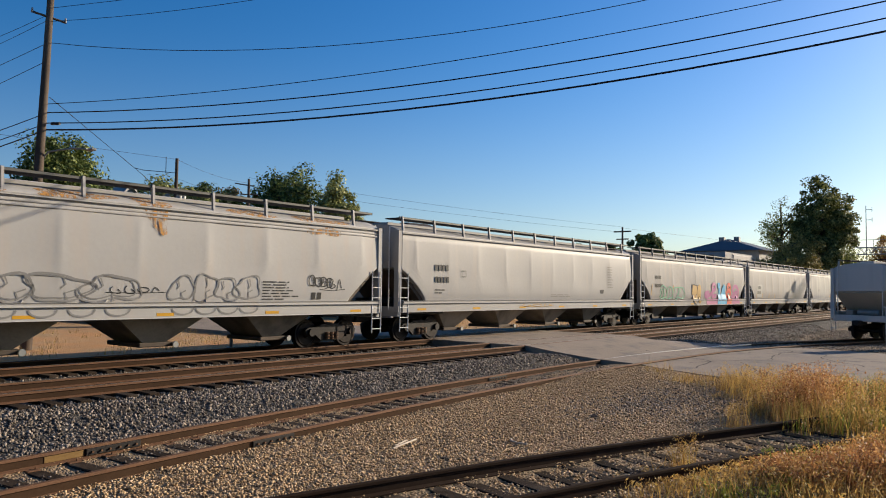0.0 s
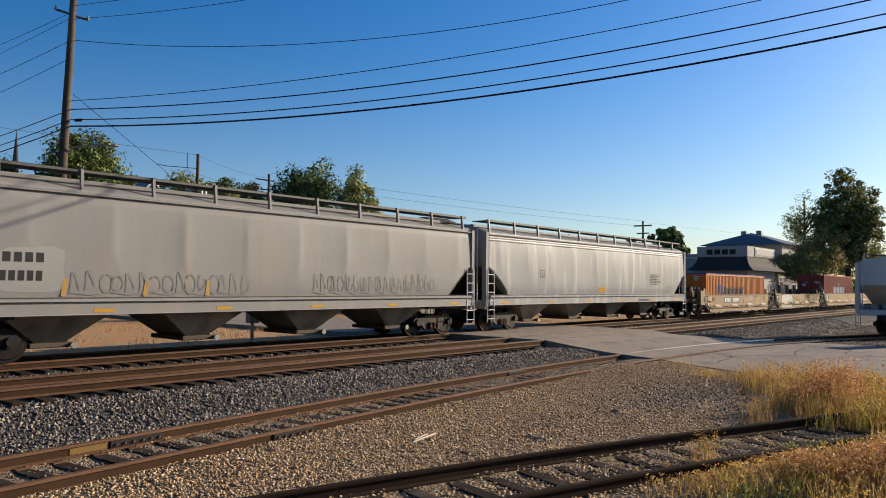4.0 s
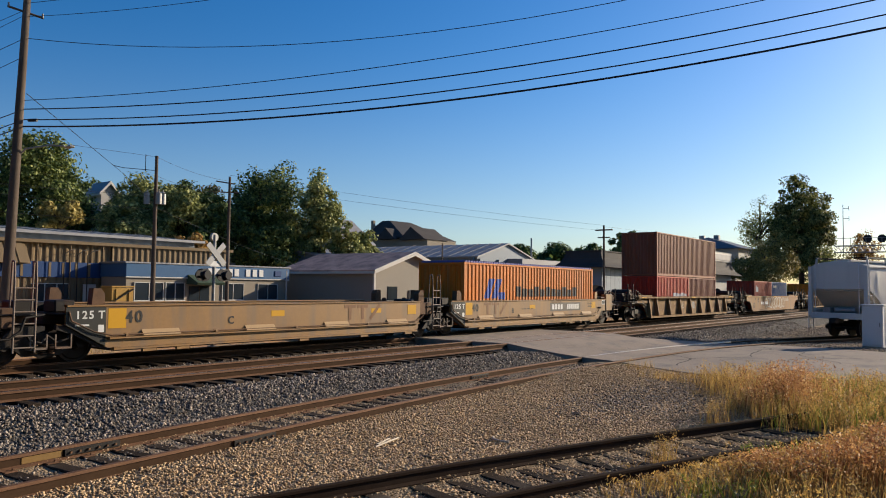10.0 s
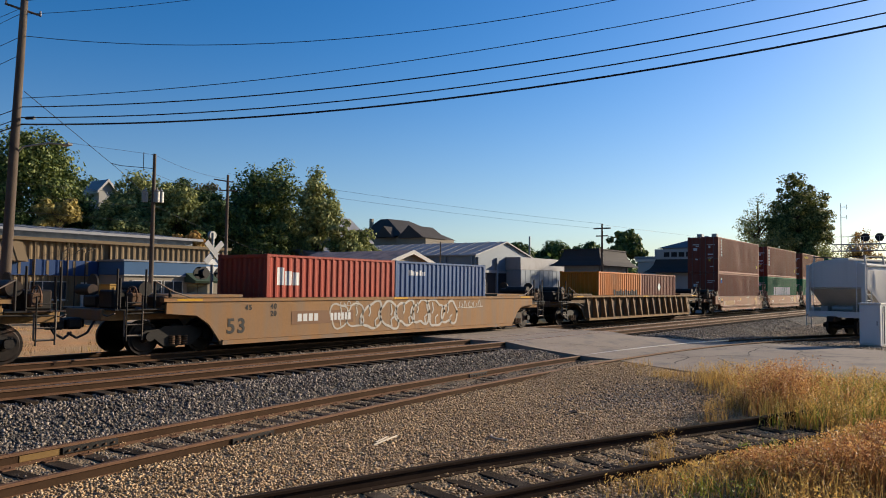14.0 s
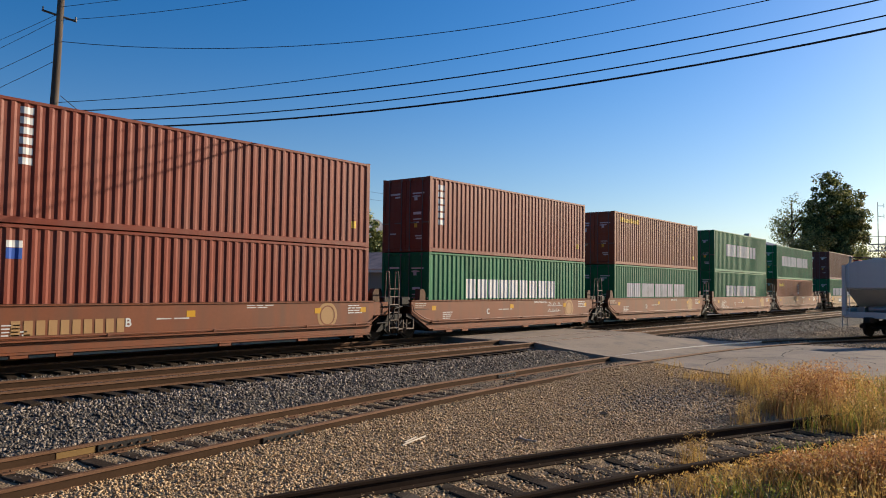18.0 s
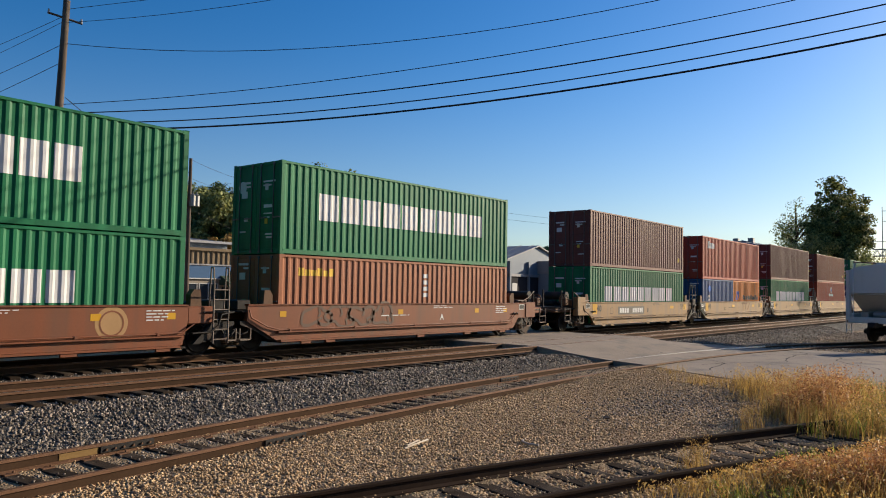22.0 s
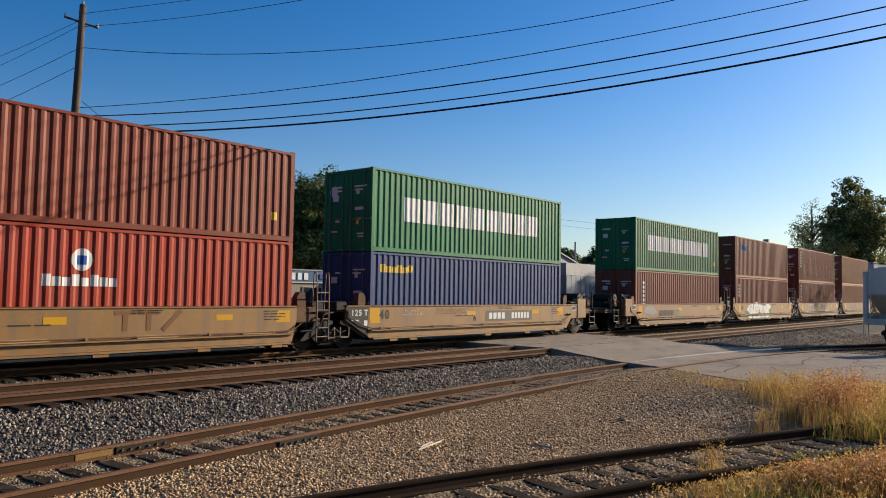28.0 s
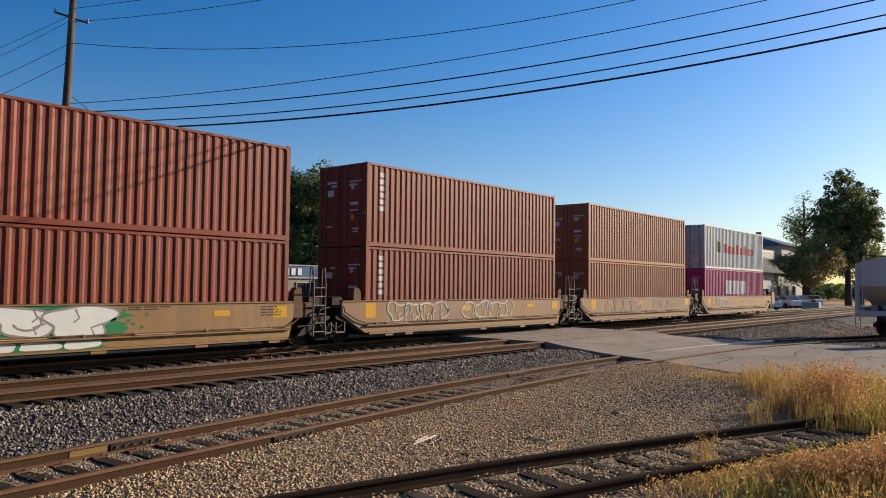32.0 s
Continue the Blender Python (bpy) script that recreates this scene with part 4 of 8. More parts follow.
BOX[80] = load(-23.13, F53, "brown", H8, "brown short corrugated container with hazard placard", 6.058)
LAB = {"green": EV, "brown": BR, "maroon": "dark maroon corrugated shipping container", "navy": "navy blue corrugated container with yellow emblem", "red": "orange-red corrugated container with white emblem",
       "magenta": "magenta corrugated container with white letter blocks", "grey": "pale grey corrugated container with red name blocks", "rust": "rust-orange corrugated container, faded by the sun", "tan": "tan-brown corrugated container, faded by the sun"}
for k, u, lo, lh, up, uh in ((9, -7.33, "brown", H9, "brown", H9), (10, 8.11, "green", H9, "brown", H9), (11, 23.63, "green", H9, "rust", H9), (12, 39.09, "green", H9, "green", H9), (13, 54.48, "tan", H8, "green", H9),
                             (14, 74.13, "green", H9, "maroon", H9), (16, 105.15, "green", H9, "maroon", H9), (17, 120.61, "red", H9 + 0.1, "brown", H8 + 0.15), (18, 136.13, "navy", H9, "green", H9), (19, 156.03, "brown", H9, "green", H9),
                             (20, 171.52, "brown", H9, "brown", H9), (21, 187.0, "brown", H9, "brown", H9), (22, 202.37, "tan", H9, "tan", H9), (23, 217.86, "magenta", H9, "grey", H9)):
    BOX[k, "low"] = load(u, FLOOR, lo, lh, LAB[lo])
    BOX[k, "up"] = load(u, FLOOR + lh, up, uh, LAB[up])
BOX[15] = load(89.73, FLOOR, "blue", H8, "blue short corrugated container", 6.058)
BOX[150] = load(95.86, FLOOR, "orange", H8, "orange short container with blue emblem", 6.058, False)
BOX[15, "up"] = load(89.73, FLOOR + H8, "red", H9, "orange-red corrugated container over two short boxes")


# covered hoppers
HPAINT = {
    "white": mat("hopper_white", (0.44, 0.43, 0.41), 0.55, 0, 0.05, 0.5, 10, 0.1, 8, (0.38, 0.34, 0.30), 0.25, True),
    "cream": mat("hopper_cream", (0.37, 0.362, 0.348), 0.55, 0, 0.05, 0.5, 10, 0.1, 8, (0.34, 0.31, 0.28), 0.25, True),
    "beige": mat("hopper_beige", (0.295, 0.286, 0.276), 0.6, 0, 0.06, 0.5, 10, 0.1, 8, (0.28, 0.25, 0.22), 0.3, True),
    "pale": mat("hopper_pale", (0.31, 0.312, 0.314), 0.5, 0, 0.05, 0.5, 10, 0.08, 8, (0.48, 0.45, 0.41), 0.25, True),
}


def hopper_proto(paintm, half=9.85, slope=None):
    t = thing("covered_hopper", "", "rail car")
    H = half + 0.05
    levels = [(1.50, H - 1.5, 1.50), (1.62, H - 1.42, 1.53), (1.85, H - 1.2, 1.555), (2.15, H - 0.85, 1.57), (2.45, H - 0.45, 1.58), (2.60, H - 0.2, 1.58), (2.72, H, 1.58), (3.3, H, 1.565), (3.7, H, 1.53), (3.95, H, 1.49),
              (3.98, H, 1.45), (4.05, H, 1.44), (4.10, H, 1.38), (4.28, H, 0.90), (4.38, H, 0.0)]
    nx = 220
    b = Shape()
    seam = [-H + 0.9 + k * (2 * H - 1.8) / 9 for k in range(10)]
    def row(sgn, z, L, w):
        out = []
        for i in range(nx + 1):
            x = -L + 2 * L * i / nx
            d = 0.0
            if 1.6 < z < 3.9:
                crease = smooth01(1.65, 2.6, z) * smooth01(3.95, 3.5, z)
                g = (x - seam[0]) / (seam[1] - seam[0])
                d = 0.048 * crease * abs(math.sin(math.pi * g)) ** 0.4 * (0.25 + 0.75 * abs(math.sin(2.3 * math.floor(g) + half)))
                d += 0.003 * noise.noise((x * 0.9, z * 0.8, sgn + half)) - 0.001
            out.append((x, sgn * (w - d), z))
        return out
    n = nx + 1
    for sgn in (-1, 1):
        k = len(b.v)
        for lv in levels:
            b.v += row(sgn, *lv)
        for j in range(len(levels) - 1):
            for i in range(nx):
                b.f.append((k + j * n + i, k + j * n + i + 1, k + (j + 1) * n + i + 1, k + (j + 1) * n + i))
                b.s.append(levels[j][0] not in (3.95, 3.98, 4.05))
    off = len(levels) * n
    for e in (0, nx):
        for j in range(len(levels) - 1):
            b.f.append((j * n + e, (j + 1) * n + e, off + (j + 1) * n + e, off + j * n + e))
            b.s.append(False)
    part("body", b, paintm, t)
    # end slopes are coloured darker than the chutes, standing for the recess's shade
    for e in (-1, 1):
        dk = Shape().prism([(e * (H - 0.2), 2.72), (e * (H - 1.6), 1.45), (e * (H - 1.6), 1.25), (e * (H - 0.05), 2.62)], "y", -1.42, 1.42)
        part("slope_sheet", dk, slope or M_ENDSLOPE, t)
    for s in (-1, 1):
        sl = Shape().box(-H + 0.12, H - 0.12, s * 1.46, s * 1.60, 1.10, 1.45, 0.02)
        sl.box(-H + 0.12, H - 0.12, s * 1.52, s * 1.64, 1.42, 1.52, 0.03)
        part("side_sill", sl, paintm, t)
        for e in (-1, 1):
            part("corner_post", Shape().box(min(e * (H - 0.10), e * (H + 0.10)), max(e * (H - 0.10), e * (H + 0.10)), s * 1.38, s * 1.56, 1.1, 4.06, 0.012), paintm, t)
            part("ladder", ladder_shape(e * (H - 0.42), e * (H + 0.02), s * 1.60, 0.42, 2.55, 6), M_WHITEP, t)
            part("ladder", ladder_shape(e * (H + 0.14), e * (H + 0.14) - e * 0.001, s * 1.15, 1.2, 4.2, 8), M_WHITEP, t)
        for x in np.arange(-H + 0.35, H - 0.2, 1.84):
            part("roof_bracket", Shape().prism([(s * 1.42, 4.06), (s * 1.36, 4.60), (s * 1.28, 4.60), (s * 1.32, 4.10)], "x", x - 0.034, x + 0.034), paintm, t)
        board = part("running_board", Shape().box(-H + 0.2, H - 0.2, s * 0.62, s * 1.30, 4.52, 4.55, 0.006), M_STEELDARK, t, "dark steel grating")
        part("edge_strip", Shape().box(-H + 0.2, H - 0.2, s * 1.30, s * 1.33, 4.515, 4.585, 0.006), M_GRATE, board)
        part("roof_flange", Shape().box(-H + 0.02, H - 0.02, s * 1.42, s * 1.555, 3.955, 4.0, 0.006), paintm, t)
        if s < 0:
            for x in np.linspace(-H + 1.2, H - 1.2, 6):
                part("reflector", Shape().box(x - 0.25, x + 0.25, -1.606, -1.60, 1.16, 1.24), M_REFLECT, t, "yellow reflective strip")
    hatch = Shape().box(-H + 0.6, H - 0.6, -0.36, 0.36, 4.34, 4.46, 0.02)
    part("hatch_cover", hatch, paintm, t)
    for k in range(4):
        x = (-1.5 + k) * 3.95
        c = Shape()
        tw, bw = 1.62, 0.34
        c.add([(x - tw, -1.3, 1.35), (x + tw, -1.3, 1.35), (x + tw, 1.3, 1.35), (x - tw, 1.3, 1.35), (x - bw, -0.75, 0.42), (x + bw, -0.75, 0.42), (x + bw, 0.75, 0.42), (x - bw, 0.75, 0.42)],
              [(0, 1, 5, 4), (1, 2, 6, 5), (2, 3, 7, 6), (3, 0, 4, 7), (4, 5, 6, 7), (0, 1, 2, 3)])
        ch = part("discharge_chute", c, M_SLOPE, t)
        gt = Shape().box(x - 0.5, x + 0.5, -0.85, 0.85, 0.30, 0.42, 0.02).cyl((x + 0.45, -1.0, 0.36), (x + 0.45, 1.0, 0.36), 0.05, 8)
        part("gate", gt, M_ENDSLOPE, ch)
        part("gate_wheel", Shape().cyl((x + 0.45, -1.06, 0.36), (x + 0.45, -1.0, 0.36), 0.085, 12), M_GALV, ch, "pale gate spindle end")
    for e in (-1, 1):
        fl = Shape().box(min(e * (H - 2.6), e * (H - 0.05)), max(e * (H - 2.6), e * (H - 0.05)), -1.5, 1.5, 1.02, 1.12, 0.01)
        part("end_platform", fl, M_STEELDARK, t)
        part("end_sill", Shape().box(min(e * (H - 0.1), e * (H + 0.06)), max(e * (H - 0.1), e * (H + 0.06)), -1.5, 1.5, 0.95, 1.3, 0.02), paintm, t)
        eq = Shape().cyl((e * (H - 0.7), -0.6, 1.45), (e * (H - 0.7), 0.5, 1.45), 0.2, 12).box(min(e * (H - 0.3), e * (H - 0.7)), max(e * (H - 0.3), e * (H - 0.7)), 0.6, 1.0, 1.12, 1.6, 0.03)
        part("brake_gear", eq, M_STEELDARK, t)
        truck(t, e * (half - 1.75))
        part("coupler", coupler_shape(e * (half - 0.3), e), M_STEELDARK, t)
    return t


M_GRATE = mat("galvanised_grating", (0.13, 0.13, 0.12), 0.6, 0.3, 0.2, 3, 30)
# darker copy of the underside colour, with the car end's shade painted in
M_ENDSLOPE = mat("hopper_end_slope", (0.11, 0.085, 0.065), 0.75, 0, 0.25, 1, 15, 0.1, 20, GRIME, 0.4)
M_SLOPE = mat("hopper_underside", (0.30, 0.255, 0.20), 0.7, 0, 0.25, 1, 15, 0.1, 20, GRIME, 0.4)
HOPS = {}
for key, u, half, paintm, lab in (("A", -257.3, 9.9, "white", "off-white covered hopper car with rusty roof edge and graffiti"), ("B", -236.41, 9.85, "cream", "cream covered hopper car with black stencils and chutes"),
                                  ("C", -215.53, 9.85, "beige", "beige covered hopper car with colourful graffiti"), ("D", -195.02, 9.55, "beige", "beige covered hopper car with tan spray paint"),
                                  ("E", -174.38, 10.05, "pale", "clean pale grey covered hopper car with yellow reflectors")):
    HOPS[key] = rolls(tagged(hopper_proto(HPAINT[paintm], half), lab, "rail car", "covered hoppers of the train"), u)


# ---- painted marks on the train ----
SPRAY = {k: mat("spray_" + k, c, 0.55, 0, 0.1, 2, 20) for k, c in (("white", (0.70, 0.70, 0.68)), ("panel", (0.12, 0.105, 0.09)), ("hazeblue", (0.26, 0.25, 0.25)), ("soft", (0.24, 0.235, 0.225)), ("softbrown", (0.135, 0.085, 0.06)), ("rusttan", (0.42, 0.25, 0.11)), ("silverlight", (0.60, 0.59, 0.56)), ("silver", (0.50, 0.46, 0.40)), ("black", (0.02, 0.02, 0.02)), ("green", (0.02, 0.20, 0.08)), ("mint", (0.16, 0.40, 0.26)), ("pink", (0.42, 0.12, 0.28)), ("blue", (0.03, 0.35, 0.62)),
                                                                   ("red", (0.62, 0.06, 0.03)), ("tan", (0.52, 0.32, 0.10)), ("grey", (0.26, 0.24, 0.22)), ("rust", (0.42, 0.19, 0.05)), ("brown", (0.20, 0.095, 0.042)))}


def hop_y(z):
    return -np.interp(z, [1.08, 1.42, 1.425, 1.53, 1.535, 1.62, 1.85, 2.15, 2.45, 3.3, 3.7, 3.95, 4.05], [1.605, 1.605, 1.645, 1.645, 1.530, 1.532, 1.557, 1.572, 1.582, 1.567, 1.532, 1.492, 1.447]) - 0.004


def roof_y(z):
    return -np.interp(z, [4.0, 4.05, 4.10, 4.28], [1.452, 1.44, 1.38, 0.90]) - 0.006


def flat_y(z):
    return -1.506


def rib_y(z):
    return -1.283


def outline_points(x, z, w, h, seed, n=26, wob=0.16, square=2.6):
    rg = random.Random(seed)
    ph = [rg.uniform(0, 6.28) for _ in range(3)]
    out = []
    for i in range(n):
        a = 2 * math.pi * i / n
        c, s = math.cos(a), math.sin(a)
        r = (abs(c) ** square + abs(s) ** square) ** (-1 / square)
        r *= 1 + wob * (math.sin(2 * a + ph[0]) * 0.5 + math.sin(3 * a + ph[1]) * 0.6 + math.sin(5 * a + ph[2]) * 0.3)
        out.append((x + r * c * w / 2, z + r * s * h / 2))
    return out


def patch(parent, yf, pts, material, name="graffiti_patch", lift=0.0):
    cx, cz = sum(p[0] for p in pts) / len(pts), sum(p[1] for p in pts) / len(pts)
    sh = Shape()
    for f in (1.0, 0.66, 0.33):
        sh.v += [(cx + (x - cx) * f, yf(cz + (z - cz) * f) - lift, cz + (z - cz) * f) for x, z in pts]
    sh.v.append((cx, yf(cz) - lift, cz))
    n = len(pts)
    for j in range(2):
        sh.f += [(j * n + i, j * n + (i + 1) % n, (j + 1) * n + (i + 1) % n, (j + 1) * n + i) for i in range(n)]
    sh.f += [(2 * n + i, 2 * n + (i + 1) % n, 3 * n) for i in range(n)]
    sh.s = [False] * len(sh.f)
    return part(name, sh, material, parent)


def ribbon(parent, yf, pts, width, material, name="graffiti_line", lift=0.003):
    sh = Shape()
    for i, (x, z) in enumerate(pts):
        a, b = pts[max(0, i - 1)], pts[min(len(pts) - 1, i + 1)]
        d = math.hypot(b[0] - a[0], b[1] - a[1]) or 1.0
        nx, nz = -(b[1] - a[1]) / d * width / 2, (b[0] - a[0]) / d * width / 2
        sh.v += [(x - nx, yf(z - nz) - lift, z - nz), (x + nx, yf(z + nz) - lift, z + nz)]
    sh.f = [(2 * i, 2 * i + 1, 2 * i + 3, 2 * i + 2) for i in range(len(pts) - 1)]
    sh.s = [False] * len(sh.f)
    return part(name, sh, material, parent)


def bubbles(parent, yf, x0, x1, z0, z1, n, fill, line, seed, lw=0.04, hollow=True, wob=0.16):
    """A row of swollen graffiti shapes, each with its outline and a hole or two."""
    rg = random.Random(seed)
    p = (x1 - x0) / n
    for k in range(n):
        w, h = p * rg.uniform(1.0, 1.18) * (1.22 if fill else 1), (z1 - z0) * rg.uniform(0.85, 1.0)
        cx, cz = x0 + (k + 0.5) * p, (z0 + z1) / 2 + rg.uniform(-0.04, 0.04)
        pts = outline_points(cx, cz, w, h, seed * 31 + k, 34, wob)
        if fill:
            patch(parent, yf, pts, fill, lift=0.002 + 0.003 * k)
        up = 0.0035 + 0.003 * k if fill else 0.004
        if line:
            ribbon(parent, yf, pts + pts[:2], lw, line, lift=up)
            if hollow:
                a, b = rg.uniform(-0.25, 0.1), rg.uniform(0.0, 0.3)
                ribbon(parent, yf, [(cx + a * w, cz + 0.42 * h), (cx + (a + 0.06) * w, cz + 0.12 * h), (cx + (a - 0.02) * w, cz - 0.02 * h)], lw * 0.8, line, lift=up)
                ribbon(parent, yf, [(cx + b * w, cz - 0.46 * h), (cx + (b - 0.05) * w, cz - 0.2 * h), (cx + (b + 0.12) * w, cz - 0.08 * h)], lw * 0.8, line, lift=up)


def scrawl(parent, yf, x0, x1, z0, z1, material, seed, n=14, lw=0.03):
    """A quick unreadable tag: slanted strokes, loops and a tail."""
    rg = random.Random(seed)
    k = max(2, n // 3)
    w, h = (x1 - x0) / k, z1 - z0
    for i in range(k):
        x = x0 + i * w
        top, foot = z0 + h * rg.uniform(0.75, 1.0), z0 + h * rg.uniform(0.0, 0.2)
        kind = rg.randrange(3)
        if kind == 0:
            pts = [(x + w * 0.1, foot), (x + w * rg.uniform(0.2, 0.45), top), (x + w * 0.75, foot + h * 0.1)]
        elif kind == 1:
            a0 = rg.uniform(0, 360)
            pts = arc(x + w * 0.5, z0 + h * 0.45, w * 0.42, h * rg.uniform(0.28, 0.42), a0, a0 + rg.uniform(260, 400), 14)
        else:
            pts = [(x + w * 0.3, top), (x + w * 0.15, z0 + h * 0.5), (x + w * 0.35, foot), (x + w * 0.9, foot + h * rg.uniform(0.0, 0.5)), (x + w * 0.6, z0 + h * 0.6)]
        ribbon(parent, yf, [tuple(q) for q in catmull(pts, 0.04)] if kind != 1 else pts, lw, material)
    ribbon(parent, yf, [(x0 - 0.05, z0 + h * 0.12), (x0 + (x1 - x0) * 0.5, z0 + h * 0.02), (x1 + 0.08, z0 + h * 0.16)], lw * 0.7, material)


def arc(cx, cz, rx, rz, a0, a1, n=18):
    return [(cx + rx * math.cos(radians(a)), cz + rz * math.sin(radians(a))) for a in np.linspace(a0, a1, n)]


def bars(parent, yf, x0, x1, z0, z1, rows, material, seed=1, name="stencil_bar"):
    rg = random.Random(seed)
    p = (z1 - z0) / rows
    for k in range(rows):
        z = z1 - (k + 0.5) * p
        x, end = x0, x0 + (x1 - x0) * rg.uniform(0.6, 1.0)
        while x < end - 0.05:
            w = min(end - x, (x1 - x0) * rg.uniform(0.16, 0.36))
            ribbon(parent, yf, [(x, z), (x + w, z)], p * 0.40, material, name)
            x += w + (x1 - x0) * 0.05


def blocks(parent, yf, x0, x1, z0, z1, n, material, name="name_block"):
    p = (x1 - x0) / n
    for k in range(n):
        ribbon(parent, yf, [(x0 + k * p, (z0 + z1) / 2), (x0 + (k + 0.72) * p, (z0 + z1) / 2)], z1 - z0, material, name)


def stencil_box(parent, x0, x1, z0, z1, w=0.022):
    for a, b in (((x0, z0), (x1, z0)), ((x0, z1), (x1, z1)), ((x0, z0), (x0, z1)), ((x1, z0), (x1, z1))):
        ribbon(parent, hop_y, [a, b], w, M_DECALK, "stencil_box")


for key in "AE":
    half_h = {"A": 9.9, "E": 10.05}[key] + 0.05
    for z in (3.74, 3.84, 3.94):
        y = float(-hop_y(z)) - 0.01
        part("roof_rib", Shape().box(-half_h + 0.1, half_h - 0.1, -y - 0.022, -y + 0.02, z - 0.022, z + 0.022, 0.01), HPAINT["cream" if key == "A" else "pale"], HOPS[key])


def stain_material():
    """Rust running down in ragged streaks, with bare paint between."""
    m = mat("rust_streaks", (0.50, 0.25, 0.07), 0.8, 0, 0.3, 3, 20)
    n, ln = m.node_tree.nodes, m.node_tree.links
    tc, mp, t, r = n.new("ShaderNodeTexCoord"), n.new("ShaderNodeMapping"), n.new("ShaderNodeTexNoise"), n.new("ShaderNodeMapRange")
    mp.inputs["Scale"].default_value = (5, 5, 1.2)
    t.inputs["Scale"].default_value, t.inputs["Detail"].default_value = 2.2, 8
    r.inputs[1].default_value, r.inputs[2].default_value = 0.40, 0.62
    ln.new(tc.outputs["Object"], mp.inputs[0])
    ln.new(mp.outputs[0], t.inputs["Vector"])
    ln.new(t.outputs["Fac"], r.inputs[0])
    ln.new(r.outputs[0], n["Principled BSDF"].inputs["Alpha"])
    return m


M_STAIN = stain_material()
S = SPRAY
A, B, C, D, E = (HOPS[k] for k in "ABCDE")
bubbles(A, hop_y, -9.0, 0.9, 1.56, 2.22, 8, None, S["soft"], 3, 0.045, True, 0.24)
bubbles(A, hop_y, -8.94, 0.84, 1.60, 2.16, 8, None, S["soft"], 3, 0.03, False, 0.24)
bubbles(A, hop_y, 1.9, 4.75, 1.56, 2.22, 4, None, S["soft"], 4, 0.045, True, 0.24)
for x0, x1, n in ((-9.0, 0.9, 11), (1.9, 4.75, 4)):
    for k in range(n):
        x = x0 + (k + 0.5) * (x1 - x0) / n
        ribbon(A, hop_y, arc(x, 1.36, 0.32, 0.17, 180, 360, 10), 0.045, S["soft"])
bubbles(A, hop_y, 6.7, 7.7, 1.98, 2.3, 4, None, S["black"], 5, 0.035)
scrawl(A, hop_y, 7.2, 8.2, 1.85, 2.25, S["black"], 6, 10, 0.03)
scrawl(A, hop_y, 0.2, 1.7, 1.75, 1.95, S["black"], 7, 12, 0.025)
blocks(A, hop_y, 6.82, 7.3, 1.58, 1.8, 2, S["black"])
bars(A, hop_y, 4.9, 6.35, 1.55, 2.15, 7, M_DECALK, 8)
for i, (x, w, h) in enumerate(((-5.2, 2.2, 0.2), (-3.0, 1.4, 0.26), (-0.6, 2.0, 0.22), (1.4, 1.0, 0.35), (4.6, 1.6, 0.14), (7.3, 2.2, 0.12), (-7.5, 1.6, 0.16))):
    patch(A, roof_y, outline_points(x, 4.13, w, 0.15 + h * 0.3, 60 + i, 26, 0.25), M_STAIN, "rust_stain")
    if i % 2:
        patch(A, hop_y, outline_points(x + 0.1, 3.76, w * 0.6, h * 2.2, 80 + i, 26, 0.3), M_STAIN, "rust_stain")
blocks(B, hop_y, -7.91, -7.03, 2.66, 2.89, 4, M_DECALK)
blocks(B, hop_y, -7.91, -7.01, 2.21, 2.43, 5, M_DECALK)
bars(B, hop_y, -7.9, -7.15, 1.76, 1.98, 2, M_DECALK, 9)
stencil_box(B, -6.22, -5.96, 2.46, 2.69)
bars(B, hop_y, 0.8, 2.85, 1.64, 1.80, 2, S["grey"], 10)
bars(B, hop_y, 6.7, 7.4, 2.1, 3.3, 9, S["grey"], 11)
patch(B, hop_y, outline_points(6.05, 1.93, 0.42, 0.2, 1, 16, 0.05, 6), M_DECALK, "stencil_patch")
scrawl(B, lambda z: -1.61, -1.9, 0.9, 1.22, 1.36, S["tan"], 12, 9, 0.03)
blocks(C, hop_y, -7.73, -6.9, 2.74, 2.94, 4, M_DECALK)
blocks(C, hop_y, -7.8, -6.68, 2.24, 2.45, 6, M_DECALK)
bubbles(C, hop_y, -7.0, -3.1, 1.5, 2.35, 4, None, S["mint"], 13, 0.07)
scrawl(C, hop_y, -7.1, -6.5, 1.6, 2.3, S["green"], 14, 8, 0.06)
patch(C, hop_y, outline_points(-0.35, 1.85, 0.75, 1.25, 5, 26, 0.06), S["tan"], lift=0.002)
patch(C, hop_y, [(-1.65, 2.48), (-0.75, 2.42), (-0.75, 1.85), (-0.85, 1.72), (-0.7, 1.55), (-1.05, 1.14), (-1.75, 1.5), (-1.45, 1.78), (-1.7, 1.8)], S["tan"], lift=0.004)
ribbon(C, hop_y, [(-1.65, 2.48), (-0.75, 2.42), (-0.75, 1.85), (-1.0, 1.78), (-0.7, 1.5), (-1.05, 1.14), (-1.75, 1.5), (-1.35, 1.78), (-1.7, 1.8), (-1.65, 2.48)], 0.06, S["black"], lift=0.009)
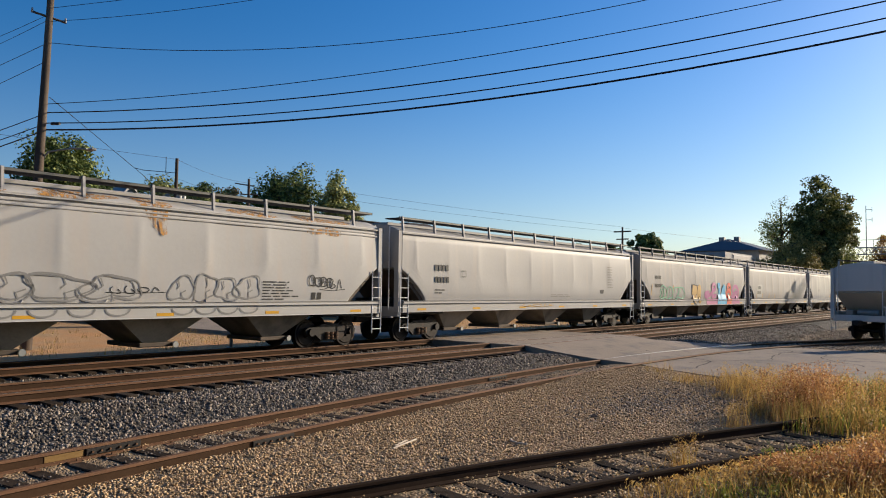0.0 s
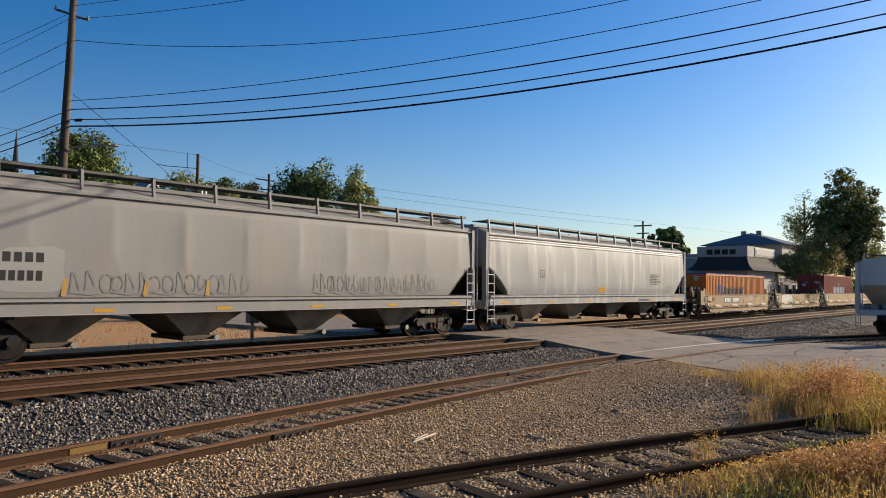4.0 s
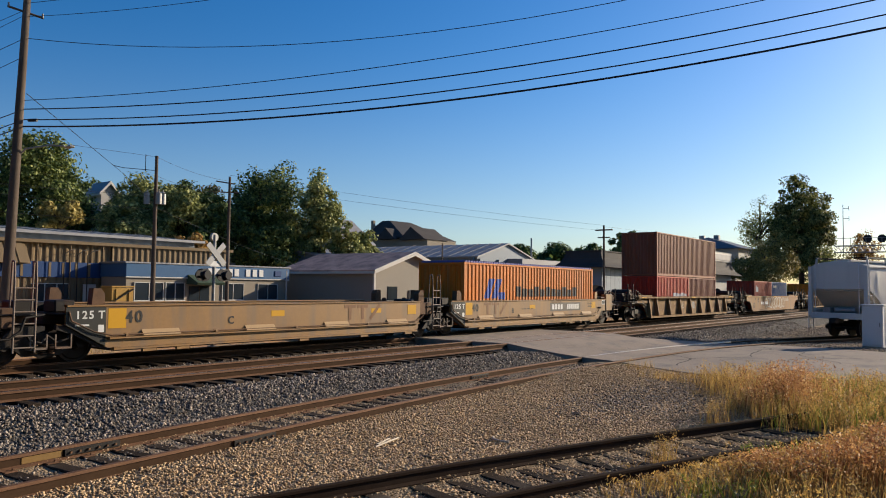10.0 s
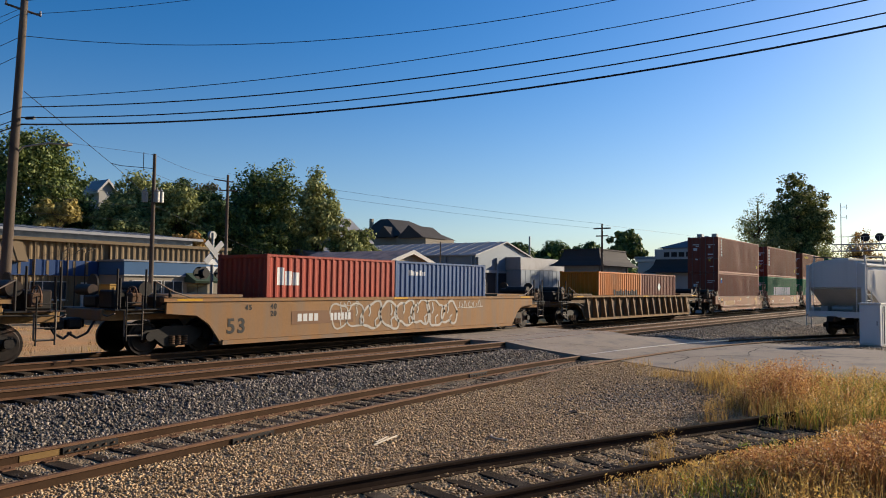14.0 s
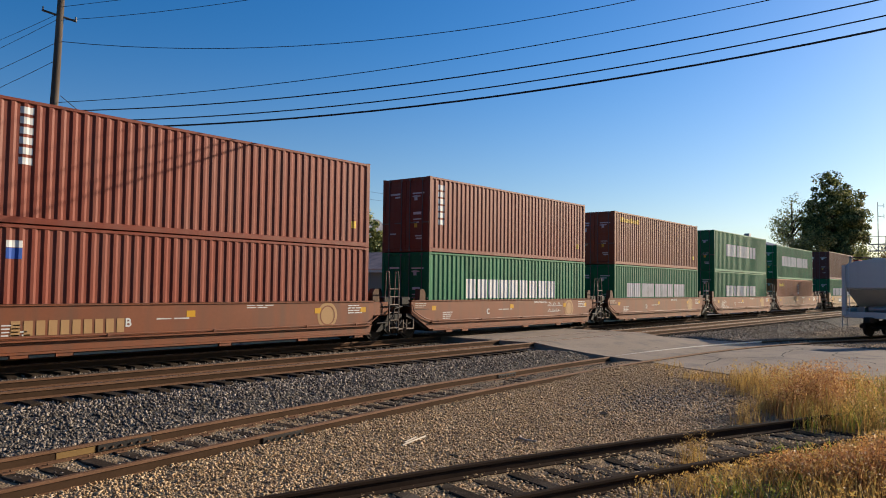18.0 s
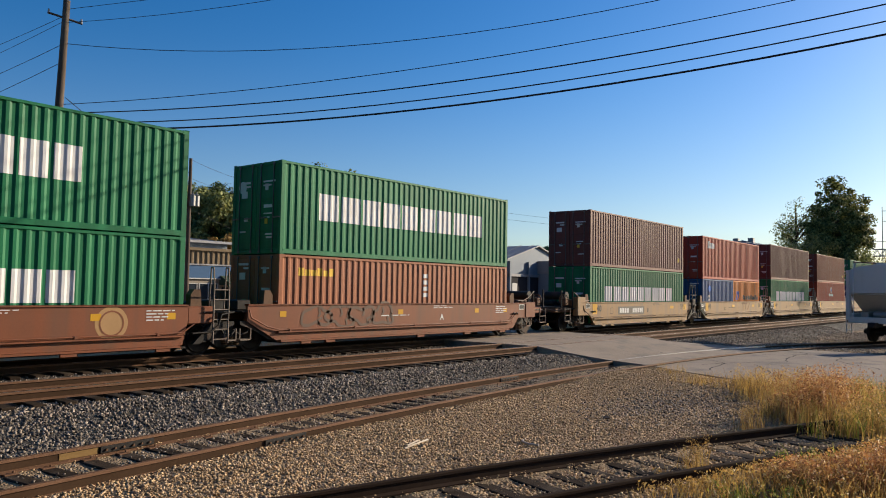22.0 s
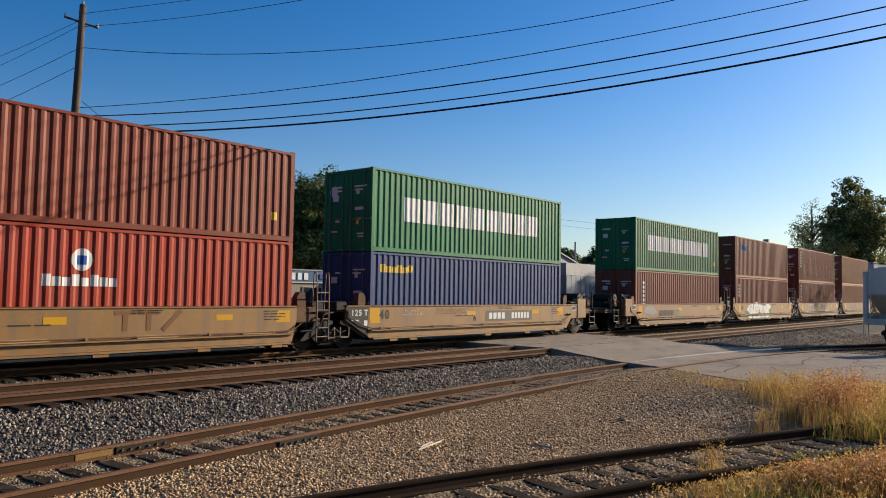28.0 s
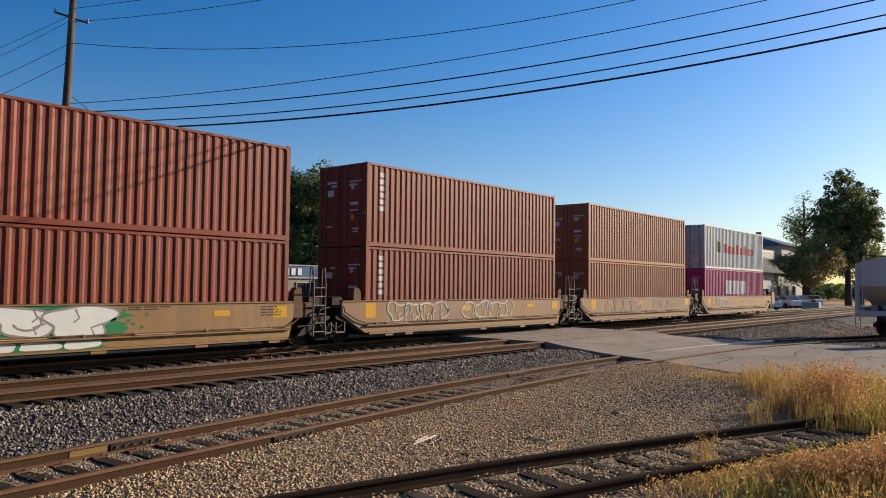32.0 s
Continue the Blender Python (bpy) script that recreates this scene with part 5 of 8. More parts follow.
for pts, w, c in ((arc(1.25, 1.42, 0.42, 0.20, 40, 330), 0.26, "pink"), (arc(2.55, 2.12, 0.36, 0.30, -60, 250), 0.24, "pink"), ([(1.3, 1.32), (2.0, 1.45), (2.45, 1.75), (2.75, 1.9)], 0.28, "pink"), ([(2.2, 1.25), (3.2, 1.32)], 0.30, "pink"),
                  ([(3.35, 2.25), (3.7, 2.3), (3.72, 1.7), (3.7, 1.15)], 0.36, "blue"), ([(4.0, 1.3), (4.3, 1.25), (4.5, 1.9), (4.9, 2.3)], 0.40, "blue"), ([(4.9, 2.3), (4.75, 1.7), (4.85, 1.15)], 0.34, "blue"), ([(3.4, 1.2), (5.1, 1.2)], 0.34, "blue"),
                  (arc(5.85, 2.15, 0.30, 0.30, -90, 270), 0.24, "red"), (arc(5.8, 1.5, 0.42, 0.32, -60, 300), 0.28, "red"),
                  (arc(7.35, 1.85, 0.62, 0.42, -20, 250), 0.28, "pink"), (arc(7.5, 1.45, 0.30, 0.26, 0, 360), 0.24, "pink"), ([(6.5, 1.25), (8.2, 1.25)], 0.28, "pink"), ([(8.05, 1.2), (8.1, 2.0)], 0.24, "pink")):
    pts = [(x, 1.62 + (z - 1.15) * 0.74) for x, z in catmull(pts, 0.06)]
    ribbon(C, hop_y, pts, w * 1.05, S[c], "graffiti_stroke", lift=0.004 if c != "blue" else 0.006)
for x0, x1, c in ((0.95, 3.2, "pink"), (3.3, 5.25, "blue"), (5.3, 6.35, "red"), (6.5, 8.3, "pink")):
    ribbon(C, hop_y, [(x0, 1.27), (x1, 1.27)], 0.28, S[c], "graffiti_stroke")
    ribbon(C, hop_y, [(x0 - 0.08, 1.48), (x1 + 0.06, 1.48)], 0.09, S[c], "graffiti_stroke")
for x in (-8.34, 8.23, -5.0):
    ribbon(C, hop_y, [(x, 1.75), (x + 0.05, 2.4)], 0.09, S["tan"], "paint_bar")
bars(C, hop_y, 6.4, 7.2, 2.2, 3.1, 9, S["grey"], 15)
bars(C, hop_y, 0.7, 2.8, 1.95, 2.12, 2, S["grey"], 16)
patch(D, hop_y, outline_points(-6.75, 2.15, 1.5, 1.05, 21, 26, 0.08, 5), HPAINT["cream"], "repaint_patch")
blocks(D, hop_y, -7.34, -6.4, 2.32, 2.54, 4, M_DECALK)
blocks(D, hop_y, -7.39, -6.43, 1.9, 2.13, 5, M_DECALK)
for x in (-7.55, -5.99, -3.98, -2.2):
    ribbon(D, hop_y, [(x, 1.55), (x + 0.04, 1.95)], 0.12, S["tan"], "paint_bar")
for k in range(5):
    scrawl(D, hop_y, -5.9 + k, -4.8 + k, 1.56, 2.2, S["grey"], 30 + k, 9, 0.02)
for k in range(8):
    scrawl(D, hop_y, 1.5 + 0.7 * k, 2.4 + 0.7 * k, 1.56, 2.3, S["grey"], 40 + k, 11, 0.025)
stencil_box(E, -6.2, -5.86, 2.26, 2.58)
write("C", 0.2, M_DECALK, E, -6.09, -1.590, 2.31)
bars(E, hop_y, 5.15, 6.6, 2.02, 2.64, 7, M_DECALK, 17)
bars(E, hop_y, 7.5, 8.2, 1.85, 2.0, 2, S["grey"], 18)
patch(E, hop_y, outline_points(-0.43, 1.74, 0.72, 0.24, 2, 16, 0.02, 8), M_REFLECT, "notice_patch")
blocks(E, lambda z: -1.612, 3.65, 4.9, 1.16, 1.25, 8, M_DECALK)

M_TARP = mat("tarpaulin", (0.10, 0.09, 0.30), 0.5, 0, 0.2, 1, 15)

# names and emblems on the boxes
LOWZ = (1.12, 1.9)
for k, (x0, x1) in ((10, (-3.75, 3.3)), (11, (-4.5, 4.0)), (12, (-3.6, 3.3)), (14, (-4.45, 4.45)), (16, (-4.45, 4.45))):
    word(*BOX[k, "low"], x0, x1, *LOWZ, 9, M_DECALW, "white name block")
for k, (x0, x1) in ((12, (-3.55, 3.35)), (13, (-4.55, 4.4)), (18, (-4.45, 4.3)), (19, (-4.55, 4.45))):
    word(*BOX[k, "up"], x0, x1, 1.15, 2.02, 9, M_DECALW, "white name block")
for i in (1, 5):
    for x, w in ((-4.55, 0.42), (-3.95, 0.42)) if i == 5 else ((-4.2, 0.26), (-3.78, 0.26)):
        slanted(*BOX[i], x, 1.15, 2.02 if i == 5 else 1.75, w, 0.42 if i == 5 else 0.3, M_DECALB, "blue emblem bar")
    paint(*BOX[i], "emblem_bar", -3.4, -2.85, 1.1, 1.42 if i == 5 else 1.25, M_DECALB, "blue emblem bar")
    # folded tarpaulin over the open top
    L = 6.0
    tarp = Shape()
    for k in range(60):
        x = -L + 2 * L * k / 60
        tarp.prism([(x, 0.0), (x + 0.03, 0.05), (x + 0.10, 0.085), (x + 0.17, 0.05), (x + 0.2, 0.0)], "y", -1.19, 1.19)
    part("tarpaulin", tarp, M_TARP, BOX[i][0], "blue-violet folded tarpaulin", (0, 0, 2.438 if i == 1 else H8 + 0.1))
word(*BOX[1], -2.75, 1.25, 1.1, 1.62, 11, M_DECALK, "black name block", False)
word(*BOX[5], -1.9, 4.3, 1.22, 1.7, 11, M_DECALK, "black name block", False)
word(*BOX[3], -2.4, 2.45, 1.1, 1.74, 7, M_DECALW, "white name block")
roundel(*BOX[3], -0.05, 2.02, 0.14, M_DECALW, "white emblem")
word(*BOX[6], 0.0, 2.7, 1.25, 1.5, 5, M_DECALW, "white name block", False)
word(*BOX[7], -2.6, -1.6, 1.62, 2.18, 3, M_DECALW, "white letter block", False)
word(*BOX[70], -2.2, -1.2, 2.05, 2.25, 5, M_DECALW, "white name block", False)
word(*BOX[8], -1.0, 2.6, 1.22, 1.58, 11, M_DECALK, "black name block", False)
part("placard", Shape().prism([(0.0, 1.5), (0.27, 1.77), (0.0, 2.04), (-0.27, 1.77)], "y", -1.225, -1.217), M_DECALW, BOX[80][0], "white diamond placard")
word(*BOX[150], -0.9, 2.7, 1.2, 1.55, 10, M_DECALK, "black name block", False)
for x in (-2.5, -2.15):
    slanted(*BOX[150], x, 1.2, 1.82, 0.24, 0.26, M_DECALB, "blue emblem bar")
word(*BOX[15, "up"], -5.1, -3.75, 2.12, 2.6, 3, M_DECALW, "white letter block", False)
roundel(*BOX[15], -1.7, 1.95, 0.22, M_BRIGHTB, "bright blue painted dot")
upright(*BOX[15], -1.95, 1.5, 2, None, 0.24, 0.15)
upright(*BOX[9, "up"], -5.25, 2.72, 6)
paint(*BOX[9, "low"], "emblem", -5.45, -5.1, 2.1, 2.35, M_DECALB, "blue emblem")
paint(*BOX[9, "low"], "emblem", -5.45, -5.1, 2.36, 2.52, M_DECALW, "white emblem")
upright(*BOX[10, "up"], -5.55, 2.62, 6, None, 0.36, 0.2, 0.27)
upright(*BOX[19, "low"], -5.2, 2.3, 6)
upright(*BOX[20, "low"], -5.5, 2.4, 4)
upright(*BOX[13, "low"], 0.63, 2.15, 4, None, 0.28, 0.15)
upright(*BOX[21, "up"], -5.5, 2.6, 6, S["silver"])
upright(*BOX[21, "low"], -5.5, 2.6, 6, S["silver"])
word(*BOX[11, "up"], -5.3, -2.9, 2.36, 2.62, 6, M_DECALY, "yellow name block", False)
for k, lv in ((11, "up"), (10, "up"), (14, "up"), (9, "up"), (17, "up"), (19, "up")):
    paint(*BOX[k, lv], "notice_patch", 5.3, 5.5, 0.62, 0.86, M_DECALY, "small yellow notice")
paint(*BOX[20, "up"], "emblem", -4.9, -3.7, 1.9, 2.45, M_DECALB, "blue emblem")
word(*BOX[20, "up"], -4.7, -3.85, 2.0, 2.35, 3, M_DECALW, "white letter block", False)
word(*BOX[17, "low"], -1.1, 0.7, 1.56, 1.84, 8, M_DECALW, "white name block", False)
roundel(*BOX[17, "low"], -0.2, 2.2, 0.27, M_DECALW, "round white emblem")
part("emblem", decal(BOX[17, "low"][1]["pts"], -W_C / 2 + 0.002, -0.3, -0.1, 2.08, 2.3), M_DECALB, BOX[17, "low"][0], "small blue emblem")
word(*BOX[18, "low"], -5.6, -4.2, 2.2, 2.48, 5, M_DECALY, "yellow name block", False)
roundel(*BOX[18, "low"], -4.1, 2.36, 0.14, M_DECALY, "yellow emblem")
word(*BOX[13, "low"], -5.3, -3.8, 1.95, 2.2, 6, M_DECALY, "yellow name block", False)
word(*BOX[23, "low"], -2.15, 2.25, 1.2, 2.15, 3, M_DECALW, "white letter block")
word(*BOX[23, "up"], -2.5, 4.0, 1.15, 1.8, 8, M_DECALR, "red name block", False)
paint(*BOX[23, "up"], "emblem", -3.75, -3.1, 1.15, 1.9, M_DECALK, "dark emblem")

# small stencils on the door ends
for t, g in [v for v in BOX.values()]:
    if any(c.name.startswith("door") for c in t.children):
        L = max(v.co.x for v in g["frame"].vertices)
        rg = random.Random(t.name)
        for k, (y0, y1, z, hh) in enumerate(((-0.95, -0.35, 0.30, 0.05), (-0.75, -0.35, 0.42, 0.05), (-0.8, -0.4, 1.1, 0.10), (-0.8, -0.4, 1.3, 0.04), (-0.7, -0.4, 1.42, 0.04), (0.45, 0.75, 0.75, 0.22), (0.4, 0.6, 1.5, 0.12), (-0.6, -0.45, 0.55, 0.2), (-0.6, -0.46, 1.6, 0.16), (0.3, 0.8, 0.3, 0.07), (0.3, 0.55, 0.42, 0.06), (0.5, 0.8, 1.85, 0.05), (-0.85, -0.5, 1.95, 0.05), (-0.85, -0.55, 2.05, 0.05))):
            if rg.random() < 0.85:
                z1 = 2.55 - z
                part("stencil_bar", Shape().box(-L - 0.002, -L + 0.01, y0, y1, z1, z1 + hh), M_DECALY if k == 8 else M_DECALW, t)

for key in ((12, "low"), (12, "up"), (13, "up"), (18, "up")):
    t, g = BOX[key]
    part("emblem", Shape().cyl((-6.1, 0.72, 2.15), (-6.085, 0.72, 2.15), 0.2, 20), M_DECALW, t, "round white emblem")

# marks on the cars
def car_forty(i, x=-5.9):
    write("40", 0.42, M_DECALK, UNITS[i], x, -1.508, 0.98)


for i in (1, 3, 4, 5, 14, 15, 16, 17, 18, 20):
    car_forty(i)
for i, ch, mt in ((1, "A", M_DECALK), (3, "D", M_DECALK), (4, "C", M_DECALK), (5, "B", M_DECALK), (9, "B", M_DECALW), (10, "C", M_DECALW), (11, "D", M_DECALW), (12, "E", M_DECALW), (15, "C", M_DECALK), (16, "D", M_DECALK), (17, "E", M_DECALK)):
    write(ch, 0.3, mt, UNITS[i], 0.25 if i == 1 else -2.75, -1.508, 0.85)
for i, x, mt in ((13, 1.3, M_DECALW), (18, -0.78, M_DECALK)):
    write("A", 0.3, mt, UNITS[i], x, -1.508, 0.82)
for i, x, z in ((1, -3.68, 1.075), (5, 0.8, 1.075), (14, -3.56, 0.99), (18, 0.05, 0.99)):
    u = UNITS[i]
    ribbon(u, flat_y, [(x, z), (x + 3.26, z)], 0.42, S["panel"], "name_panel")
    blocks(u, lambda z: -1.511, x + 0.2, x + 1.35, z - 0.125, z + 0.125, 4, M_DECALW)
    blocks(u, lambda z: -1.511, x + 1.75, x + 3.1, z - 0.125, z + 0.125, 6, M_DECALW)
write("B", 0.3, M_DECALK, UNITS[14], 0.1, -1.508, 0.88)
stencil_box(UNITS[14], -4.65, -4.35, 0.86, 1.14)
for i, x in ((3, 1.96), (4, 2.0), (5, -5.0), (15, 1.0), (16, 2.2), (17, 0.5)):
    for k in range(2):
        ribbon(UNITS[i], flat_y, [(x + 0.62 * k, 1.28), (x + 0.62 * k + 0.54, 1.28)], 0.11, S["brown"], "name_block")
        ribbon(UNITS[i], flat_y, [(x + 0.62 * k + 0.27, 0.83), (x + 0.62 * k + 0.27, 1.225)], 0.13, S["brown"], "name_block")
    ribbon(UNITS[i], flat_y, [(x + 1.28, 0.83), (x + 1.78, 1.33)], 0.12, S["brown"], "name_block")
for i in (1, 3, 5, 14, 15, 16, 17, 18, 19, 20, 9, 10, 11, 12, 13):
    m = M_DECALW if 9 <= i <= 13 else M_DECALK
    bars(UNITS[i], flat_y, 0.9 if i != 1 else 2.6, 2.1 if i != 1 else 3.7, 1.24, 1.36, 2, m, i)
    bars(UNITS[i], flat_y, 4.9, 5.7, 1.0, 1.32, 4, m, i + 40)
    bars(UNITS[i], flat_y, -1.9, -0.4, 0.98, 1.06, 1, m, i + 80)
for i in (9, 10, 11, 12):
    u = UNITS[i]
    ribbon(u, flat_y, arc(4.0, 0.98, 0.30, 0.30, 0, 360, 24), 0.04, OXIDE, "faded_emblem")
    patch(u, lambda z: -1.504, outline_points(4.0, 0.98, 0.84, 0.84, 1, 26, 0.0, 2), S["rusttan"], "faded_emblem")
    bars(u, flat_y, -5.6, -4.9, 0.7, 1.0, 4, M_DECALW, i + 9)
    bars(u, flat_y, -7.2, -6.45, 1.15, 1.34, 3, S["silver"], i + 19)
    ribbon(u, flat_y, [(-7.3, 1.10), (-6.4, 1.10)], 0.025, M_STEELDARK, "seam")
blocks(UNITS[9], flat_y, -5.4, -2.69, 0.72, 1.06, 10, S["rusttan"])
scrawl(UNITS[10], flat_y, 2.1, 3.3, 1.1, 1.3, M_DECALW, 71, 9, 0.03)
scrawl(UNITS[10], flat_y, 2.1, 3.1, 0.85, 1.0, M_DECALW, 72, 9, 0.03)
scrawl(UNITS[12], flat_y, -5.4, -4.5, 1.0, 1.25, M_DECALW, 73, 9, 0.03)
scrawl(UNITS[12], flat_y, -5.4, -4.0, 0.62, 0.85, M_DECALW, 74, 12, 0.04)
scrawl(UNITS[1], flat_y, 0.5, 1.6, 0.95, 1.3, S["silver"], 75, 16, 0.03)
scrawl(UNITS[1], flat_y, 1.75, 2.5, 1.05, 1.38, M_DECALW, 74, 12, 0.03)
patch(UNITS[2], flat_y, outline_points(-4.35, 1.06, 3.5, 0.72, 75, 60, 0.04, 6), S["panel"], lift=0.001)
bubbles(UNITS[2], flat_y, -5.75, -2.8, 0.72, 1.42, 5, S["silverlight"], S["black"], 76, 0.03)
for k in range(5):
    patch(UNITS[2], flat_y, outline_points(-5.45 + 0.59 * k, 0.47, 0.5, 0.19, 176 + k, 20, 0.06, 4), S["silverlight"], lift=0.003)
scrawl(UNITS[2], flat_y, -2.7, -0.5, 0.92, 1.32, S["brown"], 77, 16, 0.035)
for k, (x, z, r) in enumerate(((0.11, 1.09, 0.40), (1.02, 1.13, 0.37), (1.77, 1.12, 0.33), (2.54, 1.02, 0.32), (3.33, 1.02, 0.33), (4.09, 1.06, 0.34), (4.74, 1.06, 0.32), (5.48, 1.0, 0.33))):
    m = S["white"] if k % 2 == 0 else S["brown"]
    ribbon(UNITS[2], flat_y, arc(x, z, r, r * 0.92, 80, 450, 26), 0.028, m)
    for pts in ([(x - 0.45 * r, z + 0.4 * r), (x - 0.25 * r, z - 0.5 * r), (x, z + 0.3 * r), (x + 0.22 * r, z - 0.5 * r), (x + 0.5 * r, z + 0.45 * r)], [(x - 0.7 * r, z), (x - 0.55 * r, z)], [(x + 0.55 * r, z), (x + 0.7 * r, z)]):
        ribbon(UNITS[2], flat_y, pts, 0.028, m)

SM = lambda z: -1.506
u7 = UNITS[7]
ribbon(u7, SM, [(-5.3, 0.9), (-2.5, 0.9)], 0.42, S["brown"], "name_panel")
blocks(u7, lambda z: -1.511, -5.05, -4.1, 0.78, 1.02, 4, M_DECALW)
blocks(u7, lambda z: -1.511, -3.6, -2.6, 0.78, 1.02, 6, M_DECALW)
bubbles(u7, SM, -2.0, 3.55, 0.40, 1.42, 6, None, S["silver"], 79, 0.09, True, 0.24)
bubbles(u7, SM, -3.6, -2.0, 0.5, 1.3, 2, None, S["silver"], 80, 0.06)
scrawl(u7, SM, 3.7, 5.4, 1.05, 1.4, S["silver"], 81, 16, 0.04)
scrawl(u7, SM, -3.2, -2.2, 1.25, 1.42, S["silver"], 82, 10, 0.03)
for tx, x, z in (("45", -7.1, 1.18), ("40", -6.15, 1.2), ("20", -6.15, 0.98)):
    write(tx, 0.22, M_DECALK, u7, x, -1.508, z)
write("53", 0.6, M_DECALK, u7, -7.75, -1.508, 0.52)
u6 = UNITS[6]
scrawl(u6, rib_y, -2.2, -1.35, 0.72, 1.15, S["white"], 83, 16, 0.028)
for k, (x0, x1) in enumerate(((-6.3, -4.9), (-4.2, -2.6), (0.1, 1.4), (5.1, 5.9), (6.2, 7.5))):
    scrawl(u6, rib_y, x0, x1, 0.62, 1.15, S["brown"], 84 + k, 15, 0.035)
for k in range(2):
    ribbon(u6, rib_y, [(2.2 + 0.56 * k, 1.06), (2.68 + 0.56 * k, 1.06)], 0.10, S["brown"], "name_block")
    ribbon(u6, rib_y, [(2.44 + 0.56 * k, 0.66), (2.44 + 0.56 * k, 1.01)], 0.12, S["brown"], "name_block")
ribbon(u6, rib_y, [(3.3, 0.66), (3.72, 1.11)], 0.11, S["brown"], "name_block")
patch(u6, rib_y, outline_points(0.6, 0.9, 0.9, 0.5, 89, 26, 0.2, 2.4), S["hazeblue"], "faded_patch")
for k, j in enumerate((1, 3, 5, 7, 10, 12, 14)):
    x = -7.9 + 1.0395 * j
    blocks(UNITS[8], rib_y, x + 0.30, x + 0.78, 0.68, 1.08, 1 + k % 2, S["softbrown"], "faded_block")
blocks(UNITS[19], flat_y, -3.78, -1.77, 0.76, 1.06, 10, M_DECALK)
scrawl(UNITS[19], lambda z: -1.511, -1.6, -0.9, 0.75, 1.1, S["mint"], 91, 10, 0.05)
patch(UNITS[19], flat_y, outline_points(-4.9, 1.06, 1.5, 0.5, 92, 26, 0.2, 2.4), S["hazeblue"], "faded_patch")
bubbles(UNITS[13], flat_y, -5.3, -1.3, 0.72, 1.38, 4, None, S["softbrown"], 192, 0.10, True, 0.3)
scrawl(UNITS[18], flat_y, -2.98, -1.28, 1.1, 1.36, S["brown"], 193, 21, 0.022)
scrawl(UNITS[18], flat_y, -4.7, -3.75, 1.08, 1.28, S["silver"], 194, 9, 0.022)
u20 = UNITS[20]
patch(u20, lambda z: -1.506, outline_points(-2.0, 0.98, 5.6, 0.8, 93, 60, 0.12, 5), S["green"])
patch(u20, lambda z: -1.506, outline_points(-2.1, 0.46, 5.0, 0.2, 193, 60, 0.10, 6), S["green"])
bubbles(u20, lambda z: -1.510, -4.45, 0.35, 0.66, 1.42, 4, S["white"], S["grey"], 94, 0.055, True, 0.26)
for k in range(4):
    x = -3.85 + 1.2 * k
    ribbon(u20, lambda z: -1.516, arc(x, 1.02, 0.30, 0.18, 30 + 80 * k, 250 + 80 * k, 14), 0.05, S["grey"], lift=0.004)
    patch(u20, lambda z: -1.516, outline_points(x + 0.58, 1.0 + 0.2 * (-1) ** k, 0.16, 0.34, 290 + k, 14, 0.2, 2), S["green"], lift=0.003)
for k in range(5):
    patch(u20, lambda z: -1.510, outline_points(-4.0 + 0.95 * k, 0.47, 0.86, 0.2, 196 + k, 20, 0.12, 4), S["white"], lift=0.003)
for k in range(3):
    patch(u20, lambda z: -1.507, [(0.3, 1.3 - 0.22 * k), (1.15 - 0.2 * k, 1.12 - 0.2 * k), (0.3, 1.0 - 0.18 * k)], S["green"], lift=0.001 + 0.001 * k)
for k in range(9):
    patch(u20, lambda z: -1.507, outline_points(0.45 + 0.12 * k, 1.05 + 0.25 * math.sin(k * 2.4), 0.09, 0.09, k, 10, 0.1, 2), S["green"])
for i, (a0, b0) in ((21, (-5.2, -2.1)), (21, (-1.1, 2.2)), (22, (-4.8, -1.0)), (22, (0.8, 4.6)), (23, (-5.4, -2.6))):
    bubbles(UNITS[i], lambda z: -1.511, a0, b0, 0.66, 1.34, 4, None, S["grey"] if i == 22 else S["silver"], 95 + i + int(a0), 0.06, True, 0.26)


# ---- poles, wires and crossing signal ----
M_POLE = mat("pole_wood", (0.10, 0.075, 0.056), 0.85, 0, 0.3, 1.2, 25, 0.5, 40, (0.17, 0.145, 0.12), 0.35, True)
M_WIRE = mat("wire_black", (0.015, 0.015, 0.02), 0.5, 0, 0.1)
M_INSUL = mat("insulator", (0.35, 0.33, 0.32), 0.3, 0, 0.1)


def pole(x, y, top, r0, label, lean=(0, 0), base=-0.6):
    t = thing("utility_pole", label, "utility pole", "utility poles", at=(x, y, base))
    sh = Shape()
    n = 8
    for k in range(n):
        a, b = k / n, (k + 1) / n
        sh.cyl((lean[0] * a, lean[1] * a, a * (top - base)), (lean[0] * b, lean[1] * b, b * (top - base)), r0 * (1 - 0.4 * a), 14, r0 * (1 - 0.4 * b))
    part("shaft", sh, M_POLE, t)
    return t


